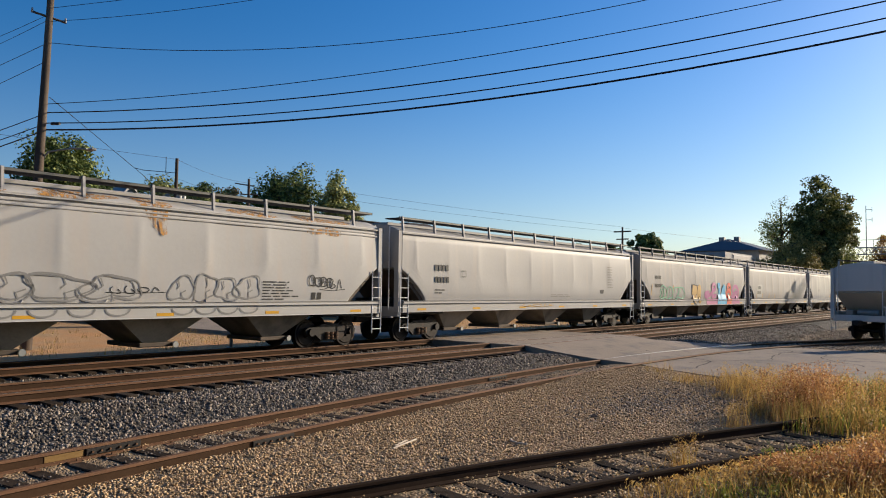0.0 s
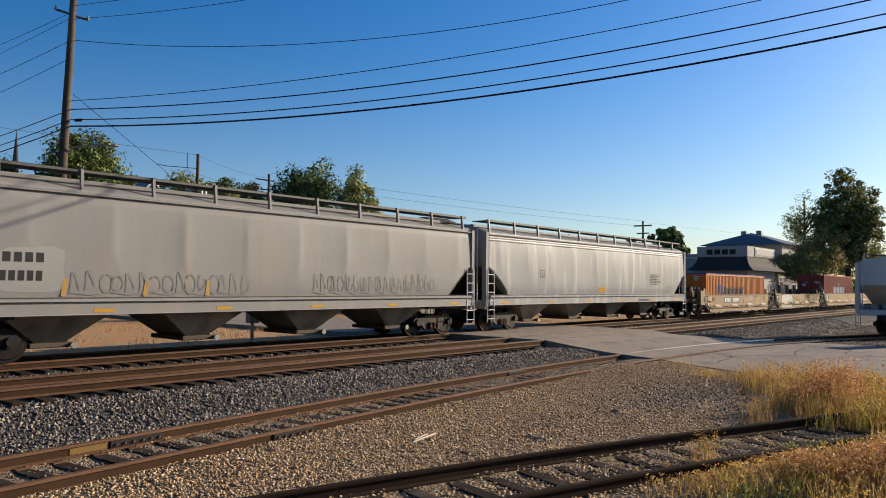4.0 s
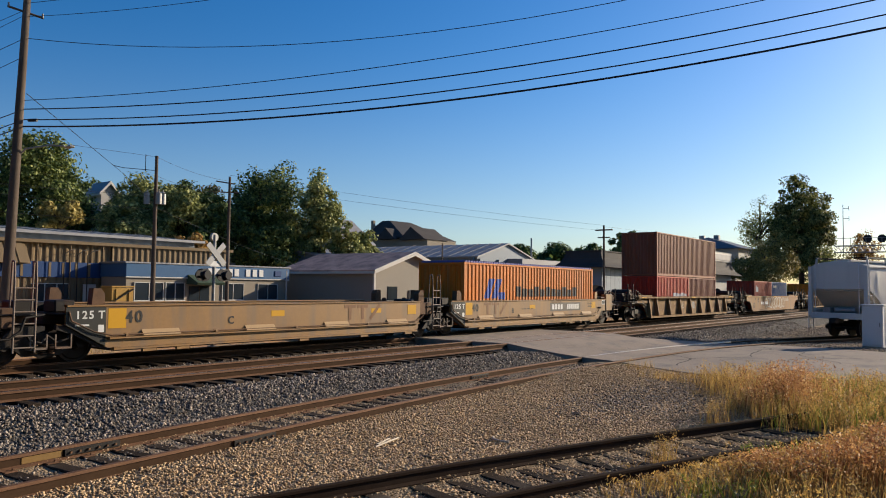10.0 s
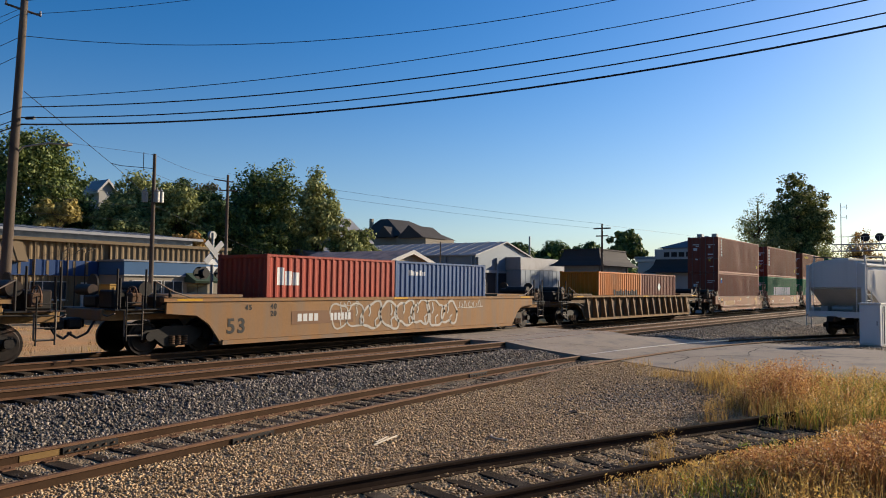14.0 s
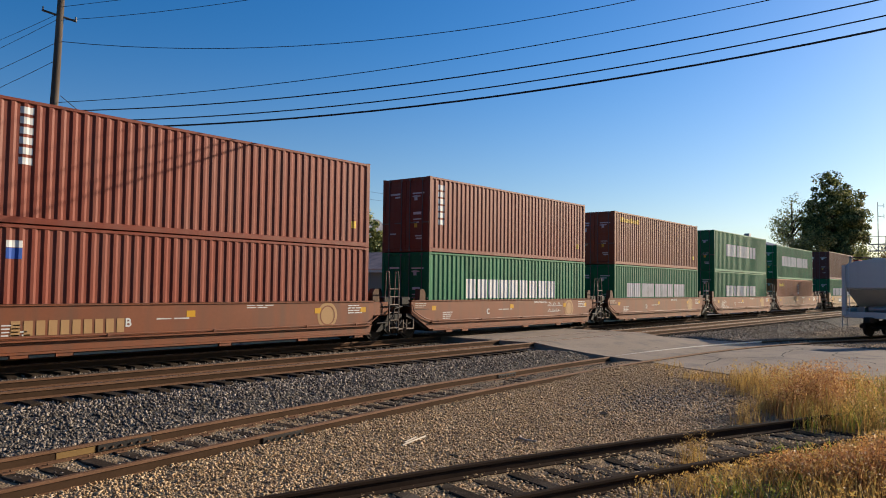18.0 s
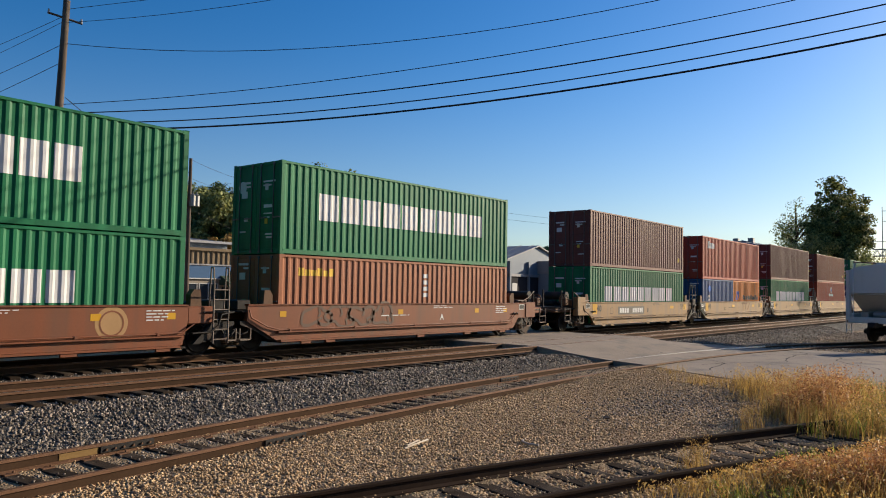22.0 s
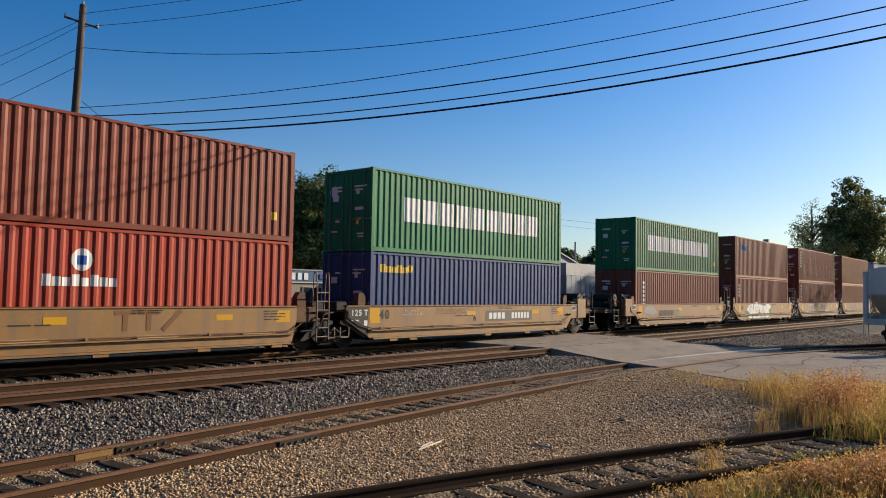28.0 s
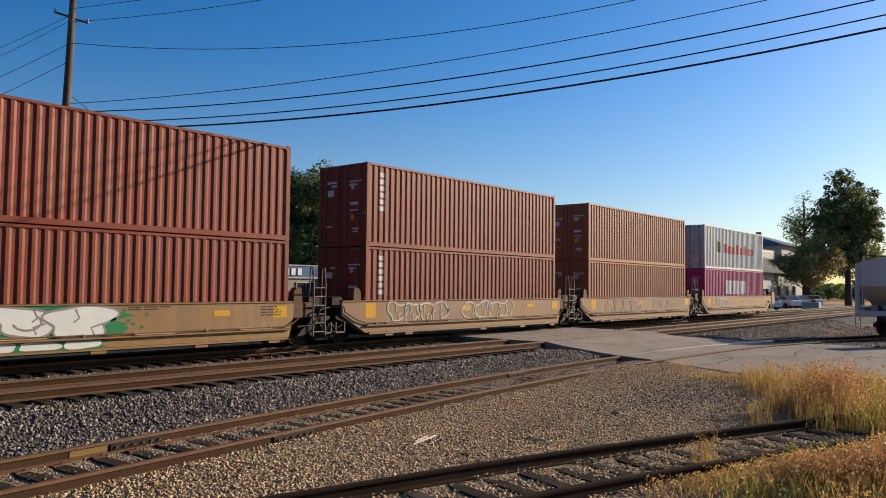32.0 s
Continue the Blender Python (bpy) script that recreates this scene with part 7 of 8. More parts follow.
part("lintel", Shape().box(70.2, 82.4, 47.74, 47.92, 3.55, 3.85, 0.01), M_GREYROOF, shed)
for k in range(16):
    y = 48.5 + k * 1.7
    part("roof_rib", Shape().add([(69.75, y, 5.58), (69.75, y + 0.12, 5.58), (76.3, y + 0.12, 7.42), (76.3, y, 7.42), (69.75, y, 5.61), (69.75, y + 0.12, 5.61), (76.3, y + 0.12, 7.45), (76.3, y, 7.45)], [(0, 1, 2, 3), (4, 5, 6, 7), (0, 1, 5, 4), (1, 2, 6, 5), (2, 3, 7, 6), (3, 0, 4, 7)]), M_GREYROOF, shed)
low = gable_house("metal_shed", "low grey metal annex behind the bungalow", 55.0, 69.0, 56.0, 74.0, 4.8, 6.2, M_GREYMET, M_GREYROOF, 0.3, "x", False)
wb = thing("store_building", "flat-roofed store with white parapet and grey panelled wall", "building")
part("wall", Shape().box(76.5, 90.0, 46.0, 60.0, GZ, 4.0), M_GREYMET, wb)
for k in range(12):
    x = 76.6 + k * 1.1
    part("panel", Shape().box(x, x + 1.02, 45.93, 46.0, GZ, 4.0), M_GREYMET, wb)
part("parapet", Shape().box(76.4, 90.1, 45.9, 60.1, 4.0, 5.5, 0.03), M_GREYROOF, wb)
part("roof_unit", Shape().box(84, 86.2, 52, 54, 5.5, 6.6, 0.04), M_TRIM, wb, "white rooftop unit")
part("vent_pipe", Shape().cyl((85.5, 50, 5.5), (85.5, 50, 8.6), 0.12, 8), M_GALV, wb)


def mansard(name, label, x0, x1, y0, y1, wall_top, roof_top, flare, wallm, roofm, capm):
    """A flat-roofed building under a flared shingle skirt."""
    t = thing(name, label, "building")
    part("wall", Shape().box(x0, x1, y0, y1, GZ, wall_top + 0.3), wallm, t)
    lv = [(0.0, flare), (0.12, flare * 0.75), (0.3, flare * 0.45), (0.6, flare * 0.18), (1.0, 0.0)]
    sh = Shape()
    for f, o in lv:
        z = wall_top + (roof_top - wall_top) * f
        sh.v += [(x0 - o, y0 - o, z), (x1 + o, y0 - o, z), (x1 + o, y1 + o, z), (x0 - o, y1 + o, z)]
    for j in range(len(lv) - 1):
        for k in range(4):
            sh.f.append((4 * j + k, 4 * j + (k + 1) % 4, 4 * j + 4 + (k + 1) % 4, 4 * j + 4 + k))
    sh.f += [(0, 3, 2, 1), tuple(4 * (len(lv) - 1) + k for k in range(4))]
    sh.s = [False] * len(sh.f)
    part("roof", sh, roofm, t)
    part("parapet", Shape().box(x0 - 0.08, x1 + 0.08, y0 - 0.08, y1 + 0.08, roof_top, roof_top + 0.14), capm, t)
    return t


ma = mansard("shop", "shop with dark flared mansard roof and grey siding", 73.5, 80.4, 34.5, 38.6, 4.3, 6.0, 1.2, M_GREYMET, M_DARKSH, M_DARKSH)
for k in range(6):
    part("siding_panel", Shape().box(73.6 + k * 1.1, 74.65 + k * 1.1, 34.42, 34.5, -0.3, 4.5), M_GREYMET, ma)
for k in range(2):
    part("window", Shape().box(73.42, 73.5, 34.8 + k * 1.9, 36.3 + k * 1.9, 0.3, 2.4), M_GLASS, ma, "dark shop window")
mb = mansard("shop", "two-storey shop with flared dark awning roof and sign panel", 93.5, 104.5, 30.0, 36.0, 4.0, 5.7, 1.2, M_WHITEW, M_DARKSH, M_TRIM)
part("sign_panel", Shape().box(93.4, 104.6, 29.9, 36.1, 5.7, 7.0, 0.03), M_WHITEW, mb, "pale rooftop sign panel")
part("sign_frame", Shape().box(96.0, 103.8, 29.82, 29.9, 5.8, 6.85, 0.02), M_TRIM, mb)
part("sign_plate", Shape().box(96.3, 103.5, 29.76, 29.82, 5.95, 6.7, 0.02), M_GREYROOF, mb)
for k in range(4):
    part("sign_bar", Shape().box(93.32, 93.4, 31.3 + k * 0.95, 32.0 + k * 0.95, 6.0, 6.6), M_STEELDARK, mb)
mc = thing("office_building", "white two-storey building with grey flat roof and windows", "building")
part("wall", Shape().box(112.0, 128.0, 33.5, 46.0, GZ, 6.5), M_WHITEW, mc)
part("roof", Shape().box(111.6, 128.4, 33.1, 46.4, 6.5, 6.9, 0.03), M_GREYROOF, mc)
part("cornice", Shape().box(111.7, 128.3, 33.2, 46.3, 6.1, 6.5, 0.03), M_TRIM, mc)
for x in (114, 118, 122, 126):
    window(mc, x, x + 1.8, 3.9, 5.4, 33.48, 2)
    window(mc, x, x + 1.8, 0.6, 2.4, 33.48, 2)
for y in (35.5, 39.5):
    part("window", Shape().box(111.92, 111.99, y, y + 1.8, 3.9, 5.4), M_GLASS, mc, "dark glass window")
hip = thing("town_hall", "distant building with blue-grey hip roof and white cornice", "building")
part("wall", Shape().box(131.5, 149.5, 36.5, 49.2, GZ, 9.2), M_WHITEW, hip)
part("roof", Shape().add([(130.6, 35.6, 9.2), (150.4, 35.6, 9.2), (150.4, 50, 9.2), (130.6, 50, 9.2), (135.5, 42.8, 11.5), (145.5, 42.8, 11.5)], [(0, 1, 5, 4), (1, 2, 5), (2, 3, 4, 5), (3, 0, 4), (0, 3, 2, 1)]), M_BLUEROOF, hip)
for y in (44.2, 41.6):
    part("roof_vent", Shape().box(136, 137, y - 0.45, y + 0.45, 11.0, 11.9, 0.05), M_GREYROOF, hip)

hh = thing("hill_house", "large house with dark hip roofs on the hill", "building")
part("wall", Shape().box(86.3, 98, 72.5, 80.5, 1.5, 9.6), M_BEIGE, hh)
part("roof", Shape().add([(85.5, 71.8, 9.4), (99, 71.8, 9.4), (99, 81.3, 9.4), (85.5, 81.3, 9.4), (88.8, 77.6, 12.4), (93.4, 77.2, 12.4), (93.4, 79, 12.4), (88.8, 79.2, 12.4)],
                         [(0, 1, 5, 4), (1, 2, 6, 5), (2, 3, 7, 6), (3, 0, 4, 7), (4, 5, 6, 7), (0, 3, 2, 1)]), M_DARKSH, hh)
part("gable", Shape().prism([(67.6, 9.0), (72.6, 9.0), (70.4, 10.9)], "x", 85.2, 91), M_DARKSH, hh)
part("gable", Shape().prism([(73.2, 9.2), (77.0, 9.2), (75.1, 10.9)], "x", 84.9, 92), M_DARKSH, hh)
part("chimney", Shape().box(87.3, 87.8, 79.7, 80.2, 10.2, 12.4, 0.03), M_BEIGE, hh)
part("wing", Shape().box(86.0, 93, 67.8, 73.5, 1.2, 9.0), M_BEIGE, hh)
for y in (73.5, 76.0, 78.6):
    part("window", Shape().box(86.22, 86.3, y, y + 1.2, 6.4, 8.0), M_GLASS, hh, "dark glass window")
gable_house("house", "white gabled house half hidden by trees", 44.9, 46.7, 83.4, 86.5, 12.7, 13.7, M_WHITEW, M_GREYROOF, 0.4, "y", True, 2.0)
gable_house("house", "grey gabled roof among the trees", 66.0, 72.0, 66.0, 74.0, 7.6, 10.6, M_GREYMET, M_GREYROOF, 0.4, "x", False, 0.5)
st = thing("church_steeple", "white church belfry with slender dark spire", "steeple", at=(58.7, 159.4, 0))
part("tower", Shape().box(-1.8, 1.8, -1.8, 1.8, 2, 20.2, 0.05), M_WHITEW, st)
part("belfry", Shape().box(-1.25, 1.25, -1.25, 1.25, 20.2, 22.4, 0.05), M_WHITEW, st)
part("louvre", Shape().box(-0.55, 0.55, -1.31, -1.25, 20.5, 22.0), M_OPEN, st)
part("louvre", Shape().box(-1.31, -1.25, -0.55, 0.55, 20.5, 22.0), M_OPEN, st)
part("cornice", Shape().box(-1.4, 1.4, -1.4, 1.4, 22.4, 22.6, 0.03), M_TRIM, st)
part("spire", Shape().cyl((0, 0, 22.6), (0, 0, 31.1), 0.78, 8, 0.03, False), M_DARKSH, st)
part("nave_roof", Shape().prism([(-8, 13.5), (0, 19.0), (8, 13.5)], "y", 1.6, 22), M_DARKSH, st)
part("nave_wall", Shape().box(-7.6, 7.6, 2, 21.6, 2, 13.6), M_WHITEW, st)

lot = new("pavement", Shape().prism([(62, 23.6), (135, 22.6), (135, 33.0), (92, 29.6), (62, 33)], "z", -1.0, -0.42).mesh("pavement", M_ASPHALT))
tagged(lot, "grey asphalt parking lot beside the tracks", "pavement", kind="structure")


def car(x, y, turn, colour, label):
    t = thing("parked_car", label, "car", "parked cars", at=(x, y, -0.42), turn=turn)
    part("body", Shape().prism([(-2.3, 0.35), (2.25, 0.35), (2.3, 0.75), (1.3, 0.98), (0.75, 1.5), (-1.5, 1.55), (-2.1, 1.05), (-2.3, 0.9)], "y", -0.88, 0.88), colour, t)
    for s in (-1, 1):
        part("window", Shape().prism([(1.05, 1.02), (0.65, 1.42), (-1.4, 1.46), (-1.85, 1.05)], "y", s * 0.885, s * 0.89), M_GLASS, t)
        for wx in (-1.4, 1.4):
            part("wheel", Shape().cyl((wx, s * 0.72, 0.34), (wx, s * 0.92, 0.34), 0.34, 16), M_BLACKP, t)
    part("windscreen", Shape().prism([(1.28, 1.0), (0.78, 1.47), (0.8, 1.48), (1.32, 1.0)], "y", -0.75, 0.75), M_GLASS, t)
    part("windscreen", Shape().prism([(-2.08, 1.08), (-1.55, 1.5), (-1.6, 1.52), (-2.14, 1.08)], "y", -0.75, 0.75), M_GLASS, t)
    return t


M_CARW = mat("car_white", (0.65, 0.65, 0.65), 0.3, 0, 0.03)
M_CARS = mat("car_silver", (0.35, 0.36, 0.38), 0.3, 0.5, 0.03)
M_CARR = mat("car_darkred", (0.16, 0.03, 0.03), 0.3, 0, 0.05)
for x, y, a, c, l in ((99.5, 27.6, 60, M_CARW, "white parked car on the lot"), (103, 28.0, 62, M_CARS, "silver parked car on the lot"), (106.5, 28.3, 60, M_CARS, "silver parked car on the lot"),
                      (110, 28.6, 60, M_CARR, "dark red parked car on the lot"), (114, 28.6, 60, M_CARW, "white parked car on the lot"), (90, 27.2, 55, M_CARW, "white parked car on the lot")):
    car(x, y, a, c, l)
blk = thing("concrete_block", "grey concrete block beside the track", "block", at=(91.5, 22.3, -0.5))
part("block", Shape().box(-0.6, 0.6, -0.9, 0.9, 0, 1.0, 0.05), M_CONC, blk)


# ---- plants and loose stone ----
def island_material(name, stops, rough=0.85, translucent=0.0, spec=0.25):
    """Colours picked at random per leaf, blade or stone."""
    m = bpy.data.materials.new(name)
    m.use_nodes = True
    n, ln = m.node_tree.nodes, m.node_tree.links
    b = n["Principled BSDF"]
    b.inputs["Roughness"].default_value = rough
    b.inputs["Specular IOR Level"].default_value = spec
    g = n.new("ShaderNodeNewGeometry")
    r = n.new("ShaderNodeValToRGB")
    e = r.color_ramp.elements
    while len(e) < len(stops):
        e.new(0.5)
    for k, (p, c) in enumerate(stops):
        e[k].position, e[k].color = p, (*c, 1)
    ln.new(g.outputs["Random Per Island"], r.inputs[0])
    ln.new(r.outputs[0], b.inputs["Base Color"])
    if translucent:
        tr = n.new("ShaderNodeBsdfTranslucent")
        mx = n.new("ShaderNodeMixShader")
        mx.inputs[0].default_value = translucent
        ln.new(r.outputs[0], tr.inputs["Color"])
        ln.new(b.outputs[0], mx.inputs[1])
        ln.new(tr.outputs[0], mx.inputs[2])
        ln.new(mx.outputs[0], n["Material Output"].inputs["Surface"])
    return m


def raw_mesh(name, verts, faces, material):
    me = bpy.data.meshes.new(name)
    nf, k = faces.shape
    me.vertices.add(len(verts))
    me.vertices.foreach_set("co", np.ascontiguousarray(verts, dtype=np.float32).ravel())
    me.loops.add(nf * k)
    me.loops.foreach_set("vertex_index", np.ascontiguousarray(faces, dtype=np.int32).ravel())
    me.polygons.add(nf)
    me.polygons.foreach_set("loop_start", np.arange(0, nf * k, k, dtype=np.int32))
    me.update(calc_edges=True)
    me.validate()
    me.materials.append(material)
    return me


OCT = np.array([(1, 0, 0), (-1, 0, 0), (0, 1, 0), (0, -1, 0), (0, 0, 1), (0, 0, -1)], float)
OCTF = np.array([(0, 2, 4), (2, 1, 4), (1, 3, 4), (3, 0, 4), (2, 0, 5), (1, 2, 5), (3, 1, 5), (0, 3, 5)])


def rotations(rng, n):
    q = rng.normal(size=(n, 4))
    q /= np.linalg.norm(q, axis=1)[:, None]
    w, x, y, z = q.T
    return np.stack([1 - 2 * (y * y + z * z), 2 * (x * y - z * w), 2 * (x * z + y * w), 2 * (x * y + z * w), 1 - 2 * (x * x + z * z), 2 * (y * z - x * w), 2 * (x * z - y * w), 2 * (y * z + x * w), 1 - 2 * (x * x + y * y)], 1).reshape(n, 3, 3)


def stones(name, label, places, size, material, seed, flat=1.0):
    rng = np.random.default_rng(seed)
    n = len(places)
    s = rng.uniform(*size, n)[:, None, None] / 2
    v = OCT[None] * rng.uniform(0.6, 1.25, (n, 6, 1)) + rng.normal(0, 0.18, (n, 6, 3))
    v *= np.stack([np.ones(n), rng.uniform(0.7, 1, n), rng.uniform(0.55, 0.9, n)], 1)[:, None]
    v = np.einsum("nij,nkj->nki", rotations(rng, n), v) * s * (1, 1, flat)
    z = np.array([ground_z(x, y) for x, y in places])
    v += np.concatenate([places, (z + rng.uniform(-0.01, 0.02, n))[:, None]], 1)[:, None]
    f = (OCTF[None] + 6 * np.arange(n)[:, None, None]).reshape(-1, 3)
    return tagged(new(name, raw_mesh(name, v.reshape(-1, 3), f, material)), label, "gravel", kind="stuff")


def scatter(rng, x0, x1, y0, y1, per_m2, keep):
    n = int((x1 - x0) * (y1 - y0) * per_m2)
    p = np.stack([rng.uniform(x0, x1, n), rng.uniform(y0, y1, n)], 1)
    return p[[keep(x, y) for x, y in p]]


rng = np.random.default_rng(5)
M_BALLAST = island_material("ballast_stone", [(0.0, (0.040, 0.032, 0.025)), (0.35, (0.12, 0.096, 0.074)), (0.7, (0.235, 0.192, 0.147)), (1.0, (0.37, 0.307, 0.24))], 0.75, 0.0, 0.3)
M_PEBBLE = island_material("tan_gravel", [(0.0, (0.13, 0.083, 0.042)), (0.25, (0.32, 0.21, 0.108)), (0.6, (0.45, 0.305, 0.158)), (0.9, (0.55, 0.385, 0.21)), (1.0, (0.58, 0.44, 0.29))], 0.7, 0.0, 0.3)


def off_road(x, y):
    return not (road_left(y) - 0.15 < x < road_right(y) + 0.2)


def on_track(x, y, path, half):
    k = int(np.argmin(np.abs(path[:, 0] - x)))
    return abs(path[k, 1] - y) < half


def shoulder(x, y):
    return off_road(x, y) and not on_track(x, y, SIDING, 0.85) and rng.random() < min(1.0, 14 / max(4, x))


stones("ballast_stones", "grey crushed-stone ballast on the track bed", scatter(rng, 1, 46, 11.2, 14.3, 330, shoulder), (0.045, 0.095), M_BALLAST, 1)
stones("ballast_stones", "grey crushed-stone ballast between the main tracks", scatter(rng, 1, 40, 14.6, 18.7, 90, lambda x, y: off_road(x, y) and not abs(y - Y2 - 0.75) < 0.09), (0.045, 0.09), M_BALLAST, 2)
stones("ballast_stones", "grey crushed stone between the siding rails", scatter(rng, 1, 23, 8.6, 11.6, 120, lambda x, y: off_road(x, y) and on_track(x, y, SIDING, 0.66) and rng.random() < 0.8), (0.035, 0.07), M_BALLAST, 3)


STUB_TIES = [tuple(c.location[:2]) for c in stub.children if c.name.startswith("tie")]


def lot_ok(x, y):
    return off_road(x, y) and not on_track(x, y, SIDING, 0.70) and rng.random() < min(1.0, 14 / max(4.0, math.hypot(x, y))) and (y > 1.5 or x < 8) and not (rng.random() < 0.5 and any(abs(x - a) < 0.13 and abs(y - b) < 1.3 for a, b in STUB_TIES))


stones("gravel_stones", "tan loose gravel covering the lot", scatter(rng, 1.6, 23.5, 0.2, 11.4, 820, lambda x, y: rng.random() < smooth01(1.6, 2.8, x) * smooth01(0.2, 1.9, y) and lot_ok(x, y)), (0.026, 0.074), M_PEBBLE, 4, 0.7)
patchy = rng.normal((16.6, 6.9), (1.5, 0.8), (2600, 2))
patchy = patchy[[off_road(x, y) and not on_track(x, y, SIDING, 0.9) for x, y in patchy]]
stones("ballast_stones", "spilled blue-grey crushed stone on the lot", patchy, (0.04, 0.085), M_BALLAST, 7)
stones("ballast_stones", "dark ballast beyond the road", scatter(rng, 33.5, 60, 4, 14, 60, lambda x, y: off_road(x, y)), (0.06, 0.11), M_BALLAST, 6)


def cap_height(roots, h):
    """Weeds stay low between the stub rails and just before them."""
    d = np.interp(roots[:, 0], STUB[:, 0], STUB[:, 1]) - 0.8 - roots[:, 1]
    rise = np.clip((roots[:, 0] - 10.0) / 5.0, 0, 1)
    low = (0.09 + 0.05 * rise + (0.24 + 0.14 * rise) * np.maximum(d, 0)) * (0.7 + 0.6 * (h % 0.1) / 0.1)
    return np.where(d > 0, np.minimum(h, low), np.where(d > -1.65, h * np.where(roots[:, 0] > 14.6, 1.05, 0.62), h * np.where(roots[:, 0] < 17.2, 0.75, 0.9)))


def blades(name, label, roots, height, width, material, seed, lean=0.35, segs=3, cap=False):
    """Bent grass blades standing on the given spots."""
    rg = np.random.default_rng(seed)
    n = len(roots)
    h = rg.uniform(*height, n)
    h = cap_height(roots, h) if cap else h
    a = rg.uniform(0, 2 * math.pi, n)
    l = rg.uniform(0.05, lean, n) * h
    w = rg.uniform(*width, n)
    z0 = np.array([ground_z(x, y) for x, y in roots]) - 0.02
    side = np.stack([-np.sin(a), np.cos(a)], 1)
    face = rg.uniform(0, 2 * math.pi, n)
    wd = np.stack([np.cos(face), np.sin(face)], 1)
    vs = []
    for k in range(segs + 1):
        f = k / segs
        c = np.stack([roots[:, 0] + np.cos(a) * l * f ** 2, roots[:, 1] + np.sin(a) * l * f ** 2, z0 + h * f * (1 - 0.12 * f)], 1)
        ww = (w * (1 - 0.85 * f))[:, None] * np.concatenate([wd, np.zeros((n, 1))], 1)
        vs += [c - ww, c + ww]
    v = np.stack(vs, 1).reshape(-1, 3)
    m = 2 * (segs + 1)
    f = np.concatenate([np.stack([m * np.arange(n) + 2 * k, m * np.arange(n) + 2 * k + 1, m * np.arange(n) + 2 * k + 3, m * np.arange(n) + 2 * k + 2], 1) for k in range(segs)])
    return tagged(new(name, raw_mesh(name, v, f, material)), label, "grass", kind="stuff")


M_GOLD = island_material("dry_grass", [(0.0, (0.12, 0.07, 0.025)), (0.35, (0.40, 0.235, 0.065)), (0.8, (0.66, 0.42, 0.125)), (1.0, (0.46, 0.37, 0.11))], 0.55, 0.45, 0.5)
M_REDG = island_material("reddish_grass", [(0.0, (0.15, 0.055, 0.025)), (0.45, (0.41, 0.18, 0.065)), (0.85, (0.60, 0.34, 0.12)), (1.0, (0.74, 0.52, 0.27))], 0.55, 0.45, 0.5)
M_GREENG = island_material("green_weed", [(0.0, (0.06, 0.09, 0.015)), (0.6, (0.19, 0.22, 0.035)), (1.0, (0.42, 0.38, 0.08))], 0.6, 0.45, 0.4)


def clumps(rg, centres, per, spread):
    c = np.repeat(centres, per, 0)
    return c + rg.normal(0, spread, c.shape)


def seeds(name, label, roots, height, size, material, seed, per=16, cap=False):
    """Tufts of small seed flecks at the top of stems."""
    rg = np.random.default_rng(seed)
    n = len(roots) * per
    h = rg.uniform(*height, len(roots))
    h = np.repeat(cap_height(roots, h) if cap else h, per)
    xy = np.repeat(roots, per, 0) + rg.normal(0, 0.035, (n, 2))
    z = np.array([ground_z(x, y) for x, y in roots]).repeat(per) + h * rg.uniform(0.55, 1.02, n)
    c = np.concatenate([xy, z[:, None]], 1)
    r = rotations(rg, n)
    s = rg.uniform(*size, n)[:, None]
    v = np.stack([c - r[:, 0] * s, c + r[:, 1] * s * 0.45, c + r[:, 0] * s, c - r[:, 1] * s * 0.45], 1).reshape(-1, 3)
    f = np.arange(4 * n).reshape(n, 4)
    return tagged(new(name, raw_mesh(name, v, f, material)), label, "grass", kind="stuff")


def before_stub(x, y):
    """How far a spot lies on the camera's side of the near stub rail."""
    return float(np.interp(x, STUB[:, 0], STUB[:, 1])) - 0.8 - y


def bank(x, y):
    """The overgrown corner of the lot: before the stub rails, among their far end, and up to the road."""
    d = before_stub(x, y)
    if not -6 < y < 6.9 or x > 21.7:
        return False
    if d > 0.1:
        return x > 9.0 + 0.5 * math.sin(y * 3)
    if d > -1.6:
        return x > 14.9 + 0.4 * math.sin(y * 5)
    return x > 16.4 + 0.4 * math.sin(y * 4) and y < 3.75 + 0.60 * (x - 15.5) + 0.3 * math.sin(x * 3)


rg = np.random.default_rng(11)
cent = scatter(rg, 7, 22, -5, 7, 24, bank)
blades("dry_grass", "golden dry grass at the corner of the lot", clumps(rg, cent, 11, 0.13), (0.16, 0.60), (0.004, 0.009), M_GOLD, 12, 0.6, cap=True)
red = cent[[before_stub(x, y) > 0.8 + 0.5 * math.sin(x * 2.1) and x > 10.3 and x < 18 for x, y in cent]]
blades("dry_grass", "rusty red autumn grass with seed heads", clumps(rg, red, 14, 0.12), (0.40, 0.92), (0.004, 0.008), M_REDG, 13, 0.3, cap=True)
seeds("dry_grass", "rusty seed heads of autumn grass", clumps(rg, red, 7, 0.13), (0.40, 0.98), (0.011, 0.027), M_REDG, 14, 14, cap=True)
plume = np.stack([rg.normal(17.2, 0.6, 36), rg.normal(3.8, 0.36, 36)], 1)
blades("dry_grass", "tall plume of golden weeds", clumps(rg, plume, 14, 0.16), (0.35, 0.92), (0.004, 0.010), M_GOLD, 15, 0.4)
blades("dry_grass", "rusty stems among the tall weeds", clumps(rg, plume, 12, 0.16), (0.4, 1.05), (0.005, 0.010), M_REDG, 25, 0.3)
